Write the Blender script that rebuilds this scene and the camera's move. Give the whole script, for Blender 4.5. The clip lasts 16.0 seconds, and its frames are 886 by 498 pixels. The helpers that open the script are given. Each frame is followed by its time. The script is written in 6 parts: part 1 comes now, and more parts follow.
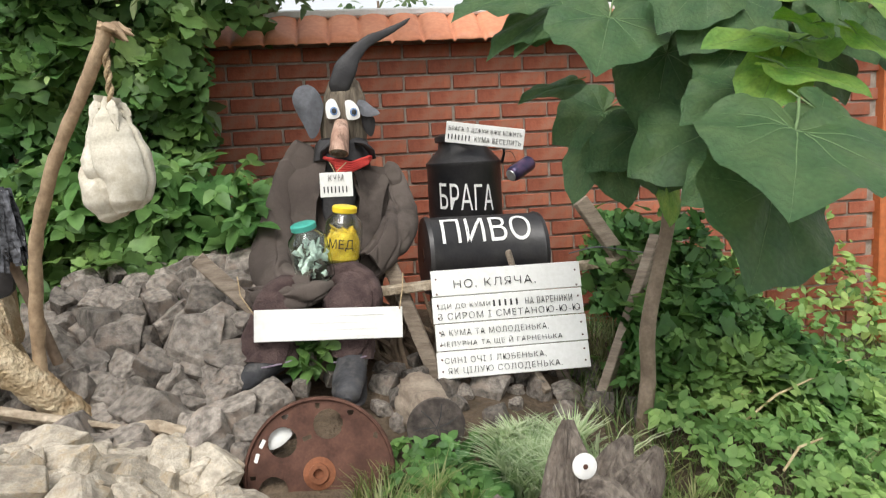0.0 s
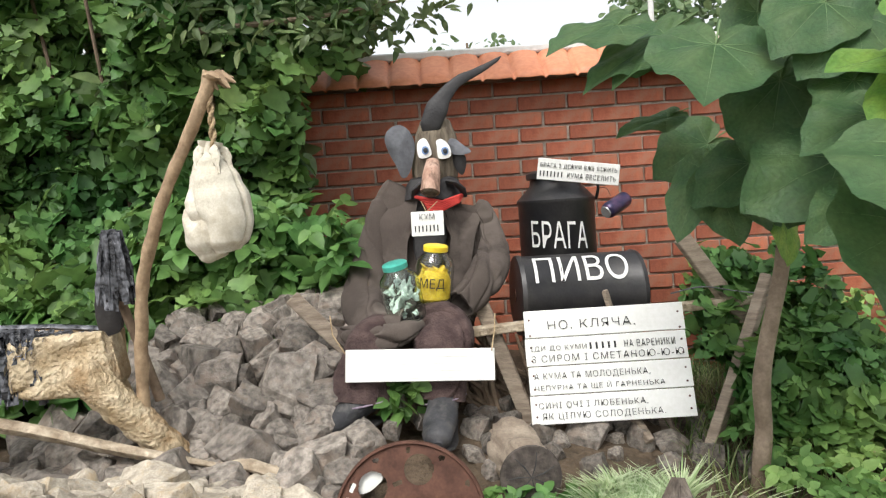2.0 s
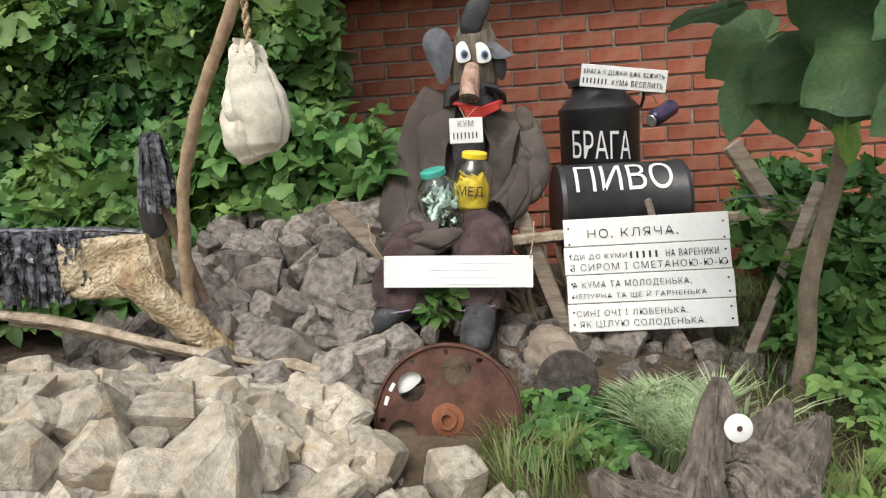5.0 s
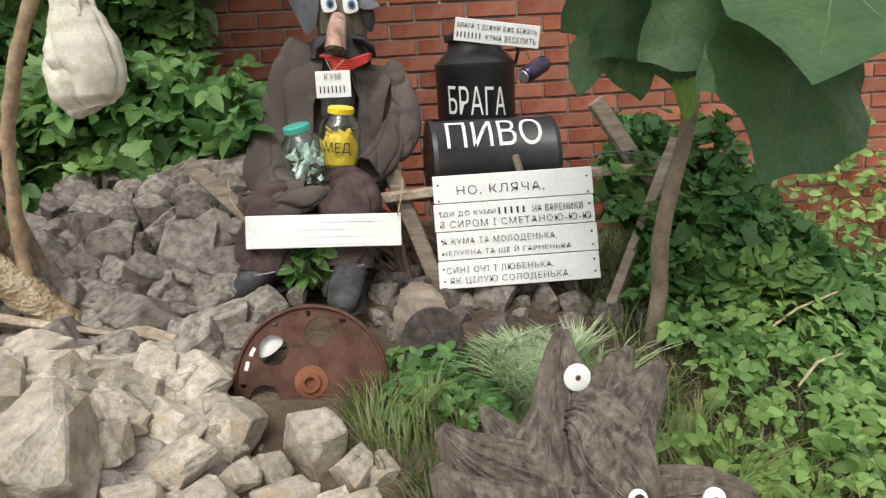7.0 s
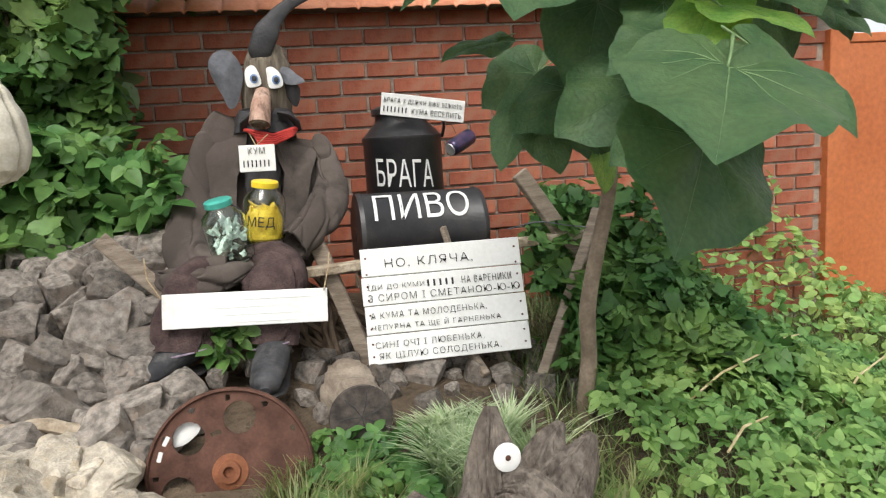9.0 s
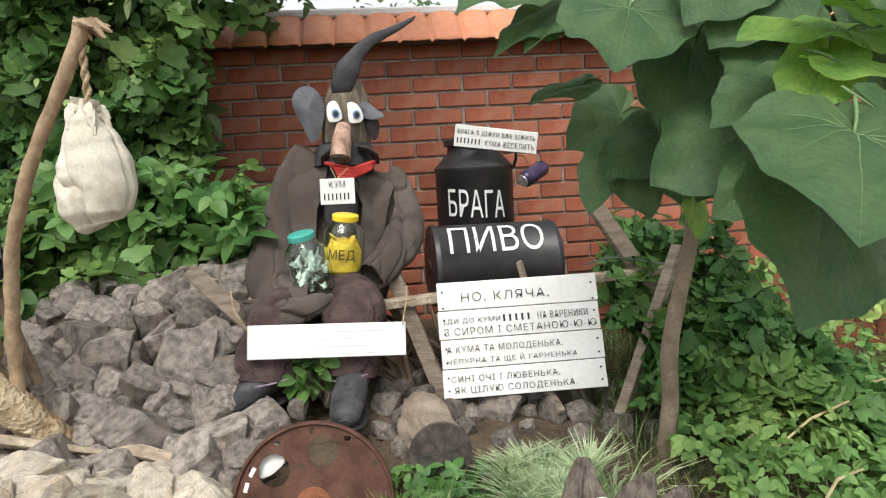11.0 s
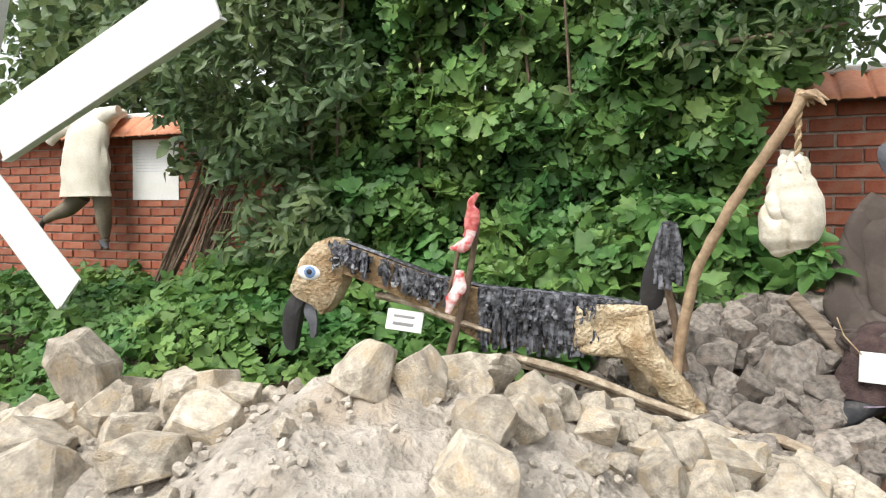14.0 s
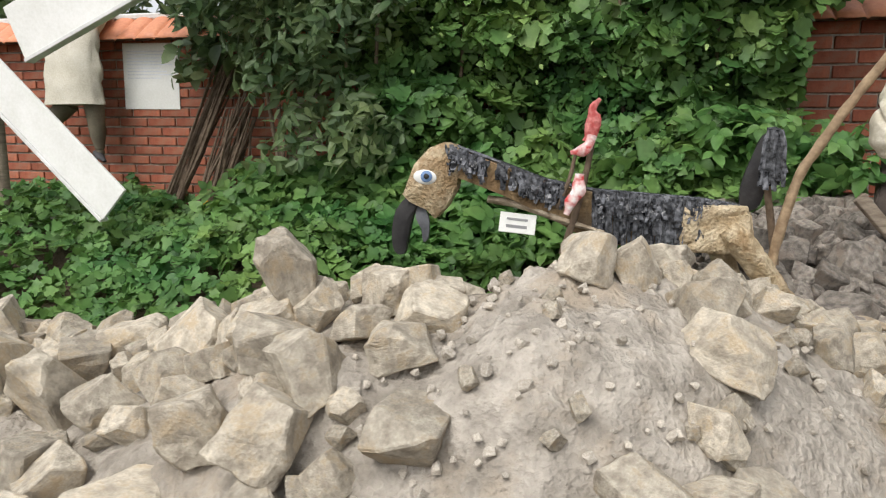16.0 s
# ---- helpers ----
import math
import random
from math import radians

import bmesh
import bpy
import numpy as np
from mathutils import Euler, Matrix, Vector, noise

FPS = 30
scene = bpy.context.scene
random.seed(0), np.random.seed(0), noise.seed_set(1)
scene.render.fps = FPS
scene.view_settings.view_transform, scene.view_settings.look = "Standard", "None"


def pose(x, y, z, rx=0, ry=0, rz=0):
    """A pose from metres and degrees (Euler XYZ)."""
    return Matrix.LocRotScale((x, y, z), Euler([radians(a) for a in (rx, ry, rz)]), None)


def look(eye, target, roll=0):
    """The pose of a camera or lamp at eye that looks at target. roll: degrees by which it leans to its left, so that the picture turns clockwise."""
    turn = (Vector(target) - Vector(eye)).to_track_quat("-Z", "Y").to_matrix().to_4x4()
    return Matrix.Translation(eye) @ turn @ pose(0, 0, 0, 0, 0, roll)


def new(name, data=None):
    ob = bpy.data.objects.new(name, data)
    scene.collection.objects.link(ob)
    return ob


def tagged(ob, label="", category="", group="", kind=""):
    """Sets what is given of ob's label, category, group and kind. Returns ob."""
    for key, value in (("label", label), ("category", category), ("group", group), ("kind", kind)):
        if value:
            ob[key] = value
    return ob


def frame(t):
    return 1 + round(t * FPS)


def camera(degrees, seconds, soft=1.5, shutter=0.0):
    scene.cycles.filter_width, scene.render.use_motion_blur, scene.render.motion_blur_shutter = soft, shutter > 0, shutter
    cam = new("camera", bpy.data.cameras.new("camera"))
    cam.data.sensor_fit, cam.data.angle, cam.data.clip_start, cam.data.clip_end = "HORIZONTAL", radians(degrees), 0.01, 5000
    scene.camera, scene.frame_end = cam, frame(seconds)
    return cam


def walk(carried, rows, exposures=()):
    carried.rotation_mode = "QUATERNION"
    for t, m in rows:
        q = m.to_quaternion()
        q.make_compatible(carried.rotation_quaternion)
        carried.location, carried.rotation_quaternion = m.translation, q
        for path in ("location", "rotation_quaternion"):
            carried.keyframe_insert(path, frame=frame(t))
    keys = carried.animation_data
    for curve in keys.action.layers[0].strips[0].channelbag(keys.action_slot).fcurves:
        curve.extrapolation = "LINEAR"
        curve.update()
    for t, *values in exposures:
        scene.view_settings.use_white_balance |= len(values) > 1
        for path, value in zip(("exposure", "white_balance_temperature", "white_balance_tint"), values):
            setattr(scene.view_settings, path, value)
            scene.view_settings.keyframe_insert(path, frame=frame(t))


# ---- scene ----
cam = camera(66.6, 16.0, 1.15, 0.15)
PATH = [
    (0, (-0.26, -0.12, 1.373), (-0.015, 1.848, 1.115), -3.1),
    (0.5, (-0.253, -0.069, 1.43), (-0.006, 1.913, 1.321), -3.2),
    (1, (-0.246, -0.06, 1.433), (-0.012, 1.927, 1.434), -3.7),
    (1.5, (-0.261, -0.061, 1.405), (-0.192, 1.938, 1.414), -4.2),
    (2, (-0.269, -0.062, 1.375), (-0.277, 1.933, 1.243), -3.9),
    (2.5, (-0.277, -0.053, 1.37), (-0.324, 1.938, 1.185), -3.7),
    (3, (-0.282, -0.043, 1.366), (-0.363, 1.942, 1.137), -3.7),
    (3.5, (-0.283, -0.045, 1.358), (-0.391, 1.934, 1.093), -3.7),
    (4, (-0.287, -0.044, 1.352), (-0.419, 1.93, 1.061), -3.9),
    (6.5, (-0.207, -0.021, 1.271), (-0.268, 1.924, 0.81), -3.8),
    (7, (-0.156, -0.002, 1.298), (-0.008, 1.931, 0.808), -3.4),
    (7.5, (-0.12, 0.011, 1.308), (0.133, 1.941, 0.85), -3.7),
    (8, (-0.098, 0.02, 1.309), (0.254, 1.947, 0.905), -3.7),
    (8.5, (-0.094, 0.025, 1.311), (0.334, 1.948, 0.963), -3.5),
    (9, (-0.125, 0.028, 1.308), (0.228, 1.973, 1.003), -3.5),
    (11.3, (-0.226, 0.039, 1.383), (-0.057, 2.019, 1.162), -3.3),
    (11.5, (-0.244, -0.041, 1.358), (-0.094, 1.945, 1.178), -3.4),
    (12, (-0.358, -0.272, 1.363), (-0.182, 1.714, 1.211), -3.3),
    (12.5, (-0.516, -0.417, 1.369), (-0.642, 1.576, 1.257), -0.9),
    (13, (-0.744, -0.436, 1.332), (-1.198, 1.509, 1.235), 0.0),
    (13.5, (-0.999, -0.45, 1.361), (-1.676, 1.429, 1.259), 0.9),
    (14, (-1.209, -0.609, 1.381), (-1.931, 1.253, 1.286), 0.2),
    (14.5, (-1.388, -0.767, 1.352), (-1.963, 1.145, 1.24), -0.3),
    (15, (-1.592, -0.777, 1.272), (-2.129, 1.138, 1.063), 1.1),
    (15.5, (-1.79, -0.756, 1.292), (-2.266, 1.153, 0.931), 1.0),
    (16, (-1.998, -0.958, 1.314), (-2.461, 0.96, 0.987), 0.5),
]
walk(cam, [(t, look(eye, target, roll)) for t, eye, target, roll in PATH], [(0, 0.70), (1.0, 0.74), (1.8, 0.86), (2.4, 0.84), (3.2, 0.72), (4, 0.70), (6.5, 0.57), (7.2, 0.57), (8, 0.64), (9, 0.69), (11.5, 0.77), (12.5, 1.0), (14.6, 1.0), (15.3, 0.70), (16, 0.52)])

# ---- world, sun and exposure ----
world = bpy.data.worlds.new("overcast_sky")
scene.world = world
world.use_nodes = True
wn, wl = world.node_tree.nodes, world.node_tree.links
sky = wn.new("ShaderNodeTexSky")
sky.sky_type, sky.sun_disc = "NISHITA", False
sky.sun_elevation, sky.sun_rotation = radians(58), radians(200)
sky.dust_density, sky.air_density = 3.0, 1.0
pale = wn.new("ShaderNodeHueSaturation")
pale.inputs["Saturation"].default_value = 0.18
wl.new(sky.outputs[0], pale.inputs["Color"])
wl.new(pale.outputs[0], wn["Background"].inputs["Color"])
wn["Background"].inputs["Strength"].default_value = 0.15
sun = new("sun", bpy.data.lights.new("sun", "SUN"))
sun.data.energy, sun.data.angle, sun.data.color = 1.1, radians(25), (1.0, 0.96, 0.9)
sun.matrix_world = look((-2.2, -5.0, 9.0), (0, 1.5, 0))


# ---- materials ----
def mat(name, col, col2=None, scale=8.0, rough=0.8, bump=0.3, fine=60.0, metal=0.0, vary=0.0, stretch=(1, 1, 1), island=0.0, dist=0.01, stain=None, stain_scale=3.0):
    """A worn surface: two colours mixed by broad noise, fine grain on top, bump from both."""
    m = bpy.data.materials.new(name)
    m.use_nodes = True
    n, l = m.node_tree.nodes, m.node_tree.links
    p = n["Principled BSDF"]
    p.inputs["Roughness"].default_value, p.inputs["Metallic"].default_value = rough, metal
    tc, mp = n.new("ShaderNodeTexCoord"), n.new("ShaderNodeMapping")
    mp.inputs["Scale"].default_value = stretch
    l.new(tc.outputs["Object"], mp.inputs["Vector"])
    big, small = n.new("ShaderNodeTexNoise"), n.new("ShaderNodeTexNoise")
    for t, s, d in ((big, scale, 6), (small, fine, 4)):
        t.inputs["Scale"].default_value, t.inputs["Detail"].default_value = s, d
        l.new(mp.outputs[0], t.inputs["Vector"])
    ramp = n.new("ShaderNodeValToRGB")
    ramp.color_ramp.elements[0].position, ramp.color_ramp.elements[1].position = 0.36, 0.66
    ramp.color_ramp.elements[0].color = (*col, 1)
    ramp.color_ramp.elements[1].color = (*(col2 or [min(1, c * 1.35) for c in col]), 1)
    l.new(big.outputs[0], ramp.inputs[0])
    mix = n.new("ShaderNodeMix")
    mix.data_type, mix.blend_type = "RGBA", "OVERLAY"
    mix.inputs[0].default_value = 0.35
    l.new(ramp.outputs[0], mix.inputs[6])
    l.new(small.outputs[0], mix.inputs[7])
    out = mix.outputs[2]
    if stain:
        blot, edge, over = n.new("ShaderNodeTexNoise"), n.new("ShaderNodeMapRange"), n.new("ShaderNodeMix")
        blot.inputs["Scale"].default_value, blot.inputs["Detail"].default_value, blot.inputs["Roughness"].default_value = stain_scale, 8, 0.7
        l.new(mp.outputs[0], blot.inputs["Vector"])
        edge.inputs["From Min"].default_value, edge.inputs["From Max"].default_value, edge.inputs["To Max"].default_value = 0.5, 0.62, 0.8
        l.new(blot.outputs[0], edge.inputs["Value"])
        over.data_type = "RGBA"
        over.inputs[7].default_value = (*stain, 1)
        l.new(edge.outputs[0], over.inputs[0])
        l.new(out, over.inputs[6])
        out = over.outputs[2]
    if vary or island:
        hs = n.new("ShaderNodeHueSaturation")
        mr = n.new("ShaderNodeMapRange")
        src = n.new("ShaderNodeNewGeometry").outputs["Random Per Island"] if island else n.new("ShaderNodeObjectInfo").outputs["Random"]
        a = island or vary
        mr.inputs["To Min"].default_value, mr.inputs["To Max"].default_value = 1 - a, 1 + a
        l.new(src, mr.inputs["Value"])
        l.new(mr.outputs[0], hs.inputs["Value"])
        l.new(out, hs.inputs["Color"])
        out = hs.outputs[0]
    l.new(out, p.inputs["Base Color"])
    if bump:
        add = n.new("ShaderNodeMath")
        add.operation = "ADD"
        l.new(big.outputs[0], add.inputs[0])
        l.new(small.outputs[0], add.inputs[1])
        b = n.new("ShaderNodeBump")
        b.inputs["Strength"].default_value, b.inputs["Distance"].default_value = bump, dist
        l.new(add.outputs[0], b.inputs["Height"])
        l.new(b.outputs[0], p.inputs["Normal"])
    return m


def leaf_mat(name, col, col2, rough=0.45, glow=0.3):
    """Leaf: each blade its own green, light passing through."""
    m = bpy.data.materials.new(name)
    m.use_nodes = True
    n, l = m.node_tree.nodes, m.node_tree.links
    p, o = n["Principled BSDF"], n["Material Output"]
    p.inputs["Roughness"].default_value = rough
    p.inputs["Specular IOR Level"].default_value = 0.35
    g = n.new("ShaderNodeNewGeometry")
    ramp = n.new("ShaderNodeValToRGB")
    ramp.color_ramp.elements[0].color, ramp.color_ramp.elements[1].color = (*col, 1), (*col2, 1)
    l.new(g.outputs["Random Per Island"], ramp.inputs[0])
    tc, nz = n.new("ShaderNodeTexCoord"), n.new("ShaderNodeTexNoise")
    nz.inputs["Scale"].default_value, nz.inputs["Detail"].default_value = 25, 4
    l.new(tc.outputs["Object"], nz.inputs["Vector"])
    mix = n.new("ShaderNodeMix")
    mix.data_type, mix.blend_type = "RGBA", "OVERLAY"
    mix.inputs[0].default_value = 0.4
    drift, hue = n.new("ShaderNodeTexNoise"), n.new("ShaderNodeHueSaturation")
    drift.inputs["Scale"].default_value, drift.inputs["Detail"].default_value = 2.2, 3
    l.new(tc.outputs["Object"], drift.inputs["Vector"])
    for socket, lo, hi in (("Hue", 0.53, 0.468), ("Value", 0.78, 1.25)):
        span = n.new("ShaderNodeMapRange")
        span.inputs["From Min"].default_value, span.inputs["From Max"].default_value = 0.3, 0.7
        span.inputs["To Min"].default_value, span.inputs["To Max"].default_value = lo, hi
        l.new(drift.outputs[0], span.inputs["Value"])
        l.new(span.outputs[0], hue.inputs[socket])
    l.new(ramp.outputs[0], hue.inputs["Color"])
    l.new(hue.outputs[0], mix.inputs[6])
    l.new(nz.outputs[0], mix.inputs[7])
    l.new(mix.outputs[2], p.inputs["Base Color"])
    b = n.new("ShaderNodeBump")
    b.inputs["Strength"].default_value, b.inputs["Distance"].default_value = 0.4, 0.01
    l.new(nz.outputs[0], b.inputs["Height"])
    l.new(b.outputs[0], p.inputs["Normal"])
    tr, ms = n.new("ShaderNodeBsdfTranslucent"), n.new("ShaderNodeMixShader")
    hs = n.new("ShaderNodeHueSaturation")
    hs.inputs["Value"].default_value, hs.inputs["Hue"].default_value = 1.7, 0.48
    l.new(mix.outputs[2], hs.inputs["Color"])
    l.new(hs.outputs[0], tr.inputs["Color"])
    ms.inputs[0].default_value = glow
    l.new(p.outputs[0], ms.inputs[1])
    l.new(tr.outputs[0], ms.inputs[2])
    l.new(ms.outputs[0], o.inputs["Surface"])
    return m


M_BRICK = mat("fired_brick", (0.27, 0.074, 0.039), (0.385, 0.122, 0.064), 12, 0.85, 0.4, 150, vary=0.2, dist=0.004, stain=(0.30, 0.14, 0.09), stain_scale=9)
M_MORTAR = mat("mortar", (0.26, 0.22, 0.18), (0.42, 0.37, 0.31), 20, 0.95, 0.5, 120)
M_ROOF = mat("orange_sheet_metal", (0.60, 0.22, 0.11), (0.68, 0.28, 0.15), 3, 0.5, 0.05, 40)
M_GATE = mat("rust_orange_paint", (0.46, 0.13, 0.04), (0.52, 0.16, 0.055), 1.5, 0.55, 0.06, 30)
M_PALE = mat("pale_grey_metal", (0.62, 0.62, 0.6), (0.75, 0.75, 0.73), 4, 0.6, 0.1, 40)
M_SOIL = mat("soil", (0.07, 0.05, 0.03), (0.14, 0.10, 0.065), 5, 0.95, 0.8, 40, dist=0.03)
M_SAND = mat("grey_sand", (0.27, 0.24, 0.20), (0.47, 0.425, 0.365), 9, 0.95, 1.0, 45, dist=0.022, stain=(0.40, 0.33, 0.25), stain_scale=2.5)
M_CLOD = mat("sand_clod", (0.36, 0.32, 0.265), (0.50, 0.455, 0.39), 5, 0.95, 0, 30, vary=0.2)
M_LIME = mat("limestone", (0.29, 0.252, 0.198), (0.56, 0.505, 0.41), 5, 0.92, 0.6, 26, vary=0.24, dist=0.008, stain=(0.36, 0.275, 0.17), stain_scale=2.4)
M_GRAN = mat("grey_granite", (0.108, 0.094, 0.080), (0.30, 0.266, 0.228), 6, 0.88, 0.6, 34, vary=0.38, dist=0.007, stain=(0.21, 0.165, 0.13), stain_scale=2.6)
M_WHITE = mat("white_paint", (0.74, 0.74, 0.70), (0.82, 0.82, 0.79), 5, 0.55, 0.1, 60)
M_INK = mat("black_ink", (0.02, 0.02, 0.02), None, 5, 0.6, 0)
M_BLACK = mat("black_enamel", (0.016, 0.016, 0.018), (0.035, 0.033, 0.032), 9, 0.42, 0.25, 80, dist=0.004)
M_WOOD = mat("weathered_plank", (0.20, 0.155, 0.115), (0.34, 0.28, 0.215), 10, 0.85, 0.5, 70, stretch=(1, 1, 6), dist=0.006)
M_FRESH = mat("fresh_split_wood", (0.26, 0.20, 0.135), (0.52, 0.44, 0.33), 18, 0.85, 0.8, 70, dist=0.012)
M_BARK = mat("smooth_bark", (0.17, 0.125, 0.085), (0.28, 0.215, 0.155), 14, 0.85, 0.5, 90, dist=0.006)
M_POLE = mat("barked_pole", (0.25, 0.17, 0.10), (0.44, 0.32, 0.20), 16, 0.8, 0.6, 80, dist=0.006)
M_STUMP = mat("grey_driftwood", (0.075, 0.060, 0.048), (0.225, 0.19, 0.155), 45, 0.85, 0.9, 120, stretch=(1, 1, 0.05), dist=0.012, stain=(0.13, 0.10, 0.075), stain_scale=4)
M_RUST = mat("rusty_iron", (0.07, 0.03, 0.019), (0.13, 0.06, 0.04), 18, 0.8, 0.4, 120, metal=0.25, dist=0.003)
M_CLOTH = mat("brown_wool", (0.052, 0.040, 0.033), (0.092, 0.073, 0.061), 4, 0.95, 0.4, 260, dist=0.003, stain=(0.115, 0.094, 0.08), stain_scale=2.2)
M_TROUS = mat("brown_terry", (0.05, 0.03, 0.028), (0.10, 0.066, 0.06), 20, 1.0, 0.9, 140, dist=0.008)
M_SEAM = mat("lilac_seam", (0.22, 0.17, 0.22), (0.32, 0.27, 0.33), 30, 0.9, 0.2)
M_SHOE = mat("worn_black_leather", (0.022, 0.023, 0.026), (0.055, 0.055, 0.06), 14, 0.7, 0.5, 90, dist=0.005, stain=(0.09, 0.085, 0.08), stain_scale=9)
M_HEADW = mat("head_wood", (0.085, 0.066, 0.046), (0.22, 0.18, 0.13), 22, 0.85, 0.9, 70, stretch=(2, 2, 0.16), dist=0.01)
M_NOSE = mat("nose_wood", (0.36, 0.21, 0.15), (0.50, 0.34, 0.26), 14, 0.8, 0.5, 60, stretch=(2, 2, 0.5), dist=0.006, stain=(0.14, 0.08, 0.055), stain_scale=16)
# rubber pieces, and the sheet painted as shade inside the open jacket
M_RUBBER_SHADE = mat("dark_rubber_and_shade", (0.014, 0.013, 0.014), (0.034, 0.032, 0.032), 9, 0.6, 0.3, 60)
M_EAR = mat("grey_felt", (0.075, 0.077, 0.085), (0.14, 0.145, 0.16), 9, 0.8, 0.3, 60)
M_RED = mat("red_cloth", (0.42, 0.025, 0.02), (0.6, 0.06, 0.045), 14, 0.8, 0.4, 60)
M_CANVAS = mat("undyed_canvas", (0.54, 0.50, 0.40), (0.72, 0.68, 0.58), 7, 0.95, 0.3, 150, dist=0.004, stain=(0.44, 0.39, 0.29), stain_scale=7)
M_FOAM = mat("sprayed_foam", (0.40, 0.30, 0.175), (0.66, 0.55, 0.38), 14, 0.9, 1.0, 70, dist=0.018, stain=(0.30, 0.19, 0.09), stain_scale=5)
M_NECK = mat("amber_foam", (0.20, 0.125, 0.06), (0.36, 0.25, 0.13), 10, 0.85, 0.9, 60, dist=0.012, stain=(0.10, 0.07, 0.04), stain_scale=6)
# grey second colour and strong strip variation paint in the sky's glints
M_FILM = mat("black_plastic_film_glints", (0.012, 0.013, 0.016), (0.15, 0.155, 0.17), 40, 0.16, 0.5, 60, island=0.7)
M_BLUE = mat("blue_paint", (0.12, 0.2, 0.36), None, 5, 0.5, 0)
M_HONEY = mat("yellow_filling", (0.42, 0.28, 0.01), (0.72, 0.55, 0.05), 22, 0.6, 0.5, 70)
M_SALT = mat("pale_filling", (0.55, 0.62, 0.56), (0.72, 0.78, 0.72), 25, 0.7, 0.6, 70)
M_TEAL = mat("teal_lid", (0.05, 0.30, 0.24), None, 8, 0.4, 0.1)
M_YLID = mat("yellow_lid", (0.72, 0.52, 0.03), None, 8, 0.4, 0.1)
M_TWINE = mat("hemp_twine", (0.32, 0.23, 0.13), (0.45, 0.34, 0.2), 30, 0.95, 0.5)
M_DRYSTEM = mat("dry_stem", (0.10, 0.07, 0.045), (0.2, 0.145, 0.1), 20, 0.9, 0.4, 60, island=0.3)
M_STRAW = mat("straw", (0.45, 0.36, 0.19), (0.58, 0.49, 0.29), 20, 0.9, 0.2, 60)
M_COAT = mat("cream_coat", (0.58, 0.54, 0.44), (0.70, 0.66, 0.56), 6, 0.95, 0.4, 90)
M_STOCK = mat("olive_stocking", (0.13, 0.11, 0.075), (0.2, 0.17, 0.12), 6, 0.8, 0.2, 90)
M_LHOP = leaf_mat("hop_leaf", (0.05, 0.118, 0.03), (0.15, 0.285, 0.08), 0.5)
M_LSHRUB = leaf_mat("shrub_leaf", (0.055, 0.10, 0.036), (0.165, 0.235, 0.10))
M_LLOW = leaf_mat("low_leaf", (0.046, 0.118, 0.026), (0.14, 0.275, 0.075), 0.5)
M_LWEED = leaf_mat("weed_leaf", (0.10, 0.21, 0.05), (0.26, 0.42, 0.13), 0.55)
M_LCAT = leaf_mat("catalpa_leaf", (0.046, 0.10, 0.04), (0.074, 0.145, 0.055), 0.5, 0.3)
# yellow-green copy for young leaves, with light shining through put into its colour
M_LYOUNG_LIT = leaf_mat("young_backlit_catalpa_leaf", (0.13, 0.26, 0.055), (0.20, 0.36, 0.08), 0.5, 0.4)
M_GRASS = leaf_mat("grass_blade", (0.075, 0.15, 0.035), (0.25, 0.27, 0.12))
M_STRIPE = leaf_mat("striped_grass", (0.22, 0.33, 0.14), (0.60, 0.66, 0.46))
M_FLOWER = mat("yellow_petal", (0.8, 0.45, 0.01), None, 8, 0.6, 0)
M_FAR = leaf_mat("far_leaf", (0.08, 0.14, 0.06), (0.16, 0.24, 0.11))


def glass_mat(name, tint):
    m = bpy.data.materials.new(name)
    m.use_nodes = True
    p = m.node_tree.nodes["Principled BSDF"]
    p.inputs["Base Color"].default_value = (*tint, 1)
    p.inputs["Roughness"].default_value, p.inputs["Transmission Weight"].default_value, p.inputs["IOR"].default_value = 0.03, 1.0, 1.45
    return m


M_GLASS_G = glass_mat("green_jar_glass", (0.86, 0.97, 0.93))
M_GLASS = glass_mat("clear_jar_glass", (0.95, 0.97, 0.9))


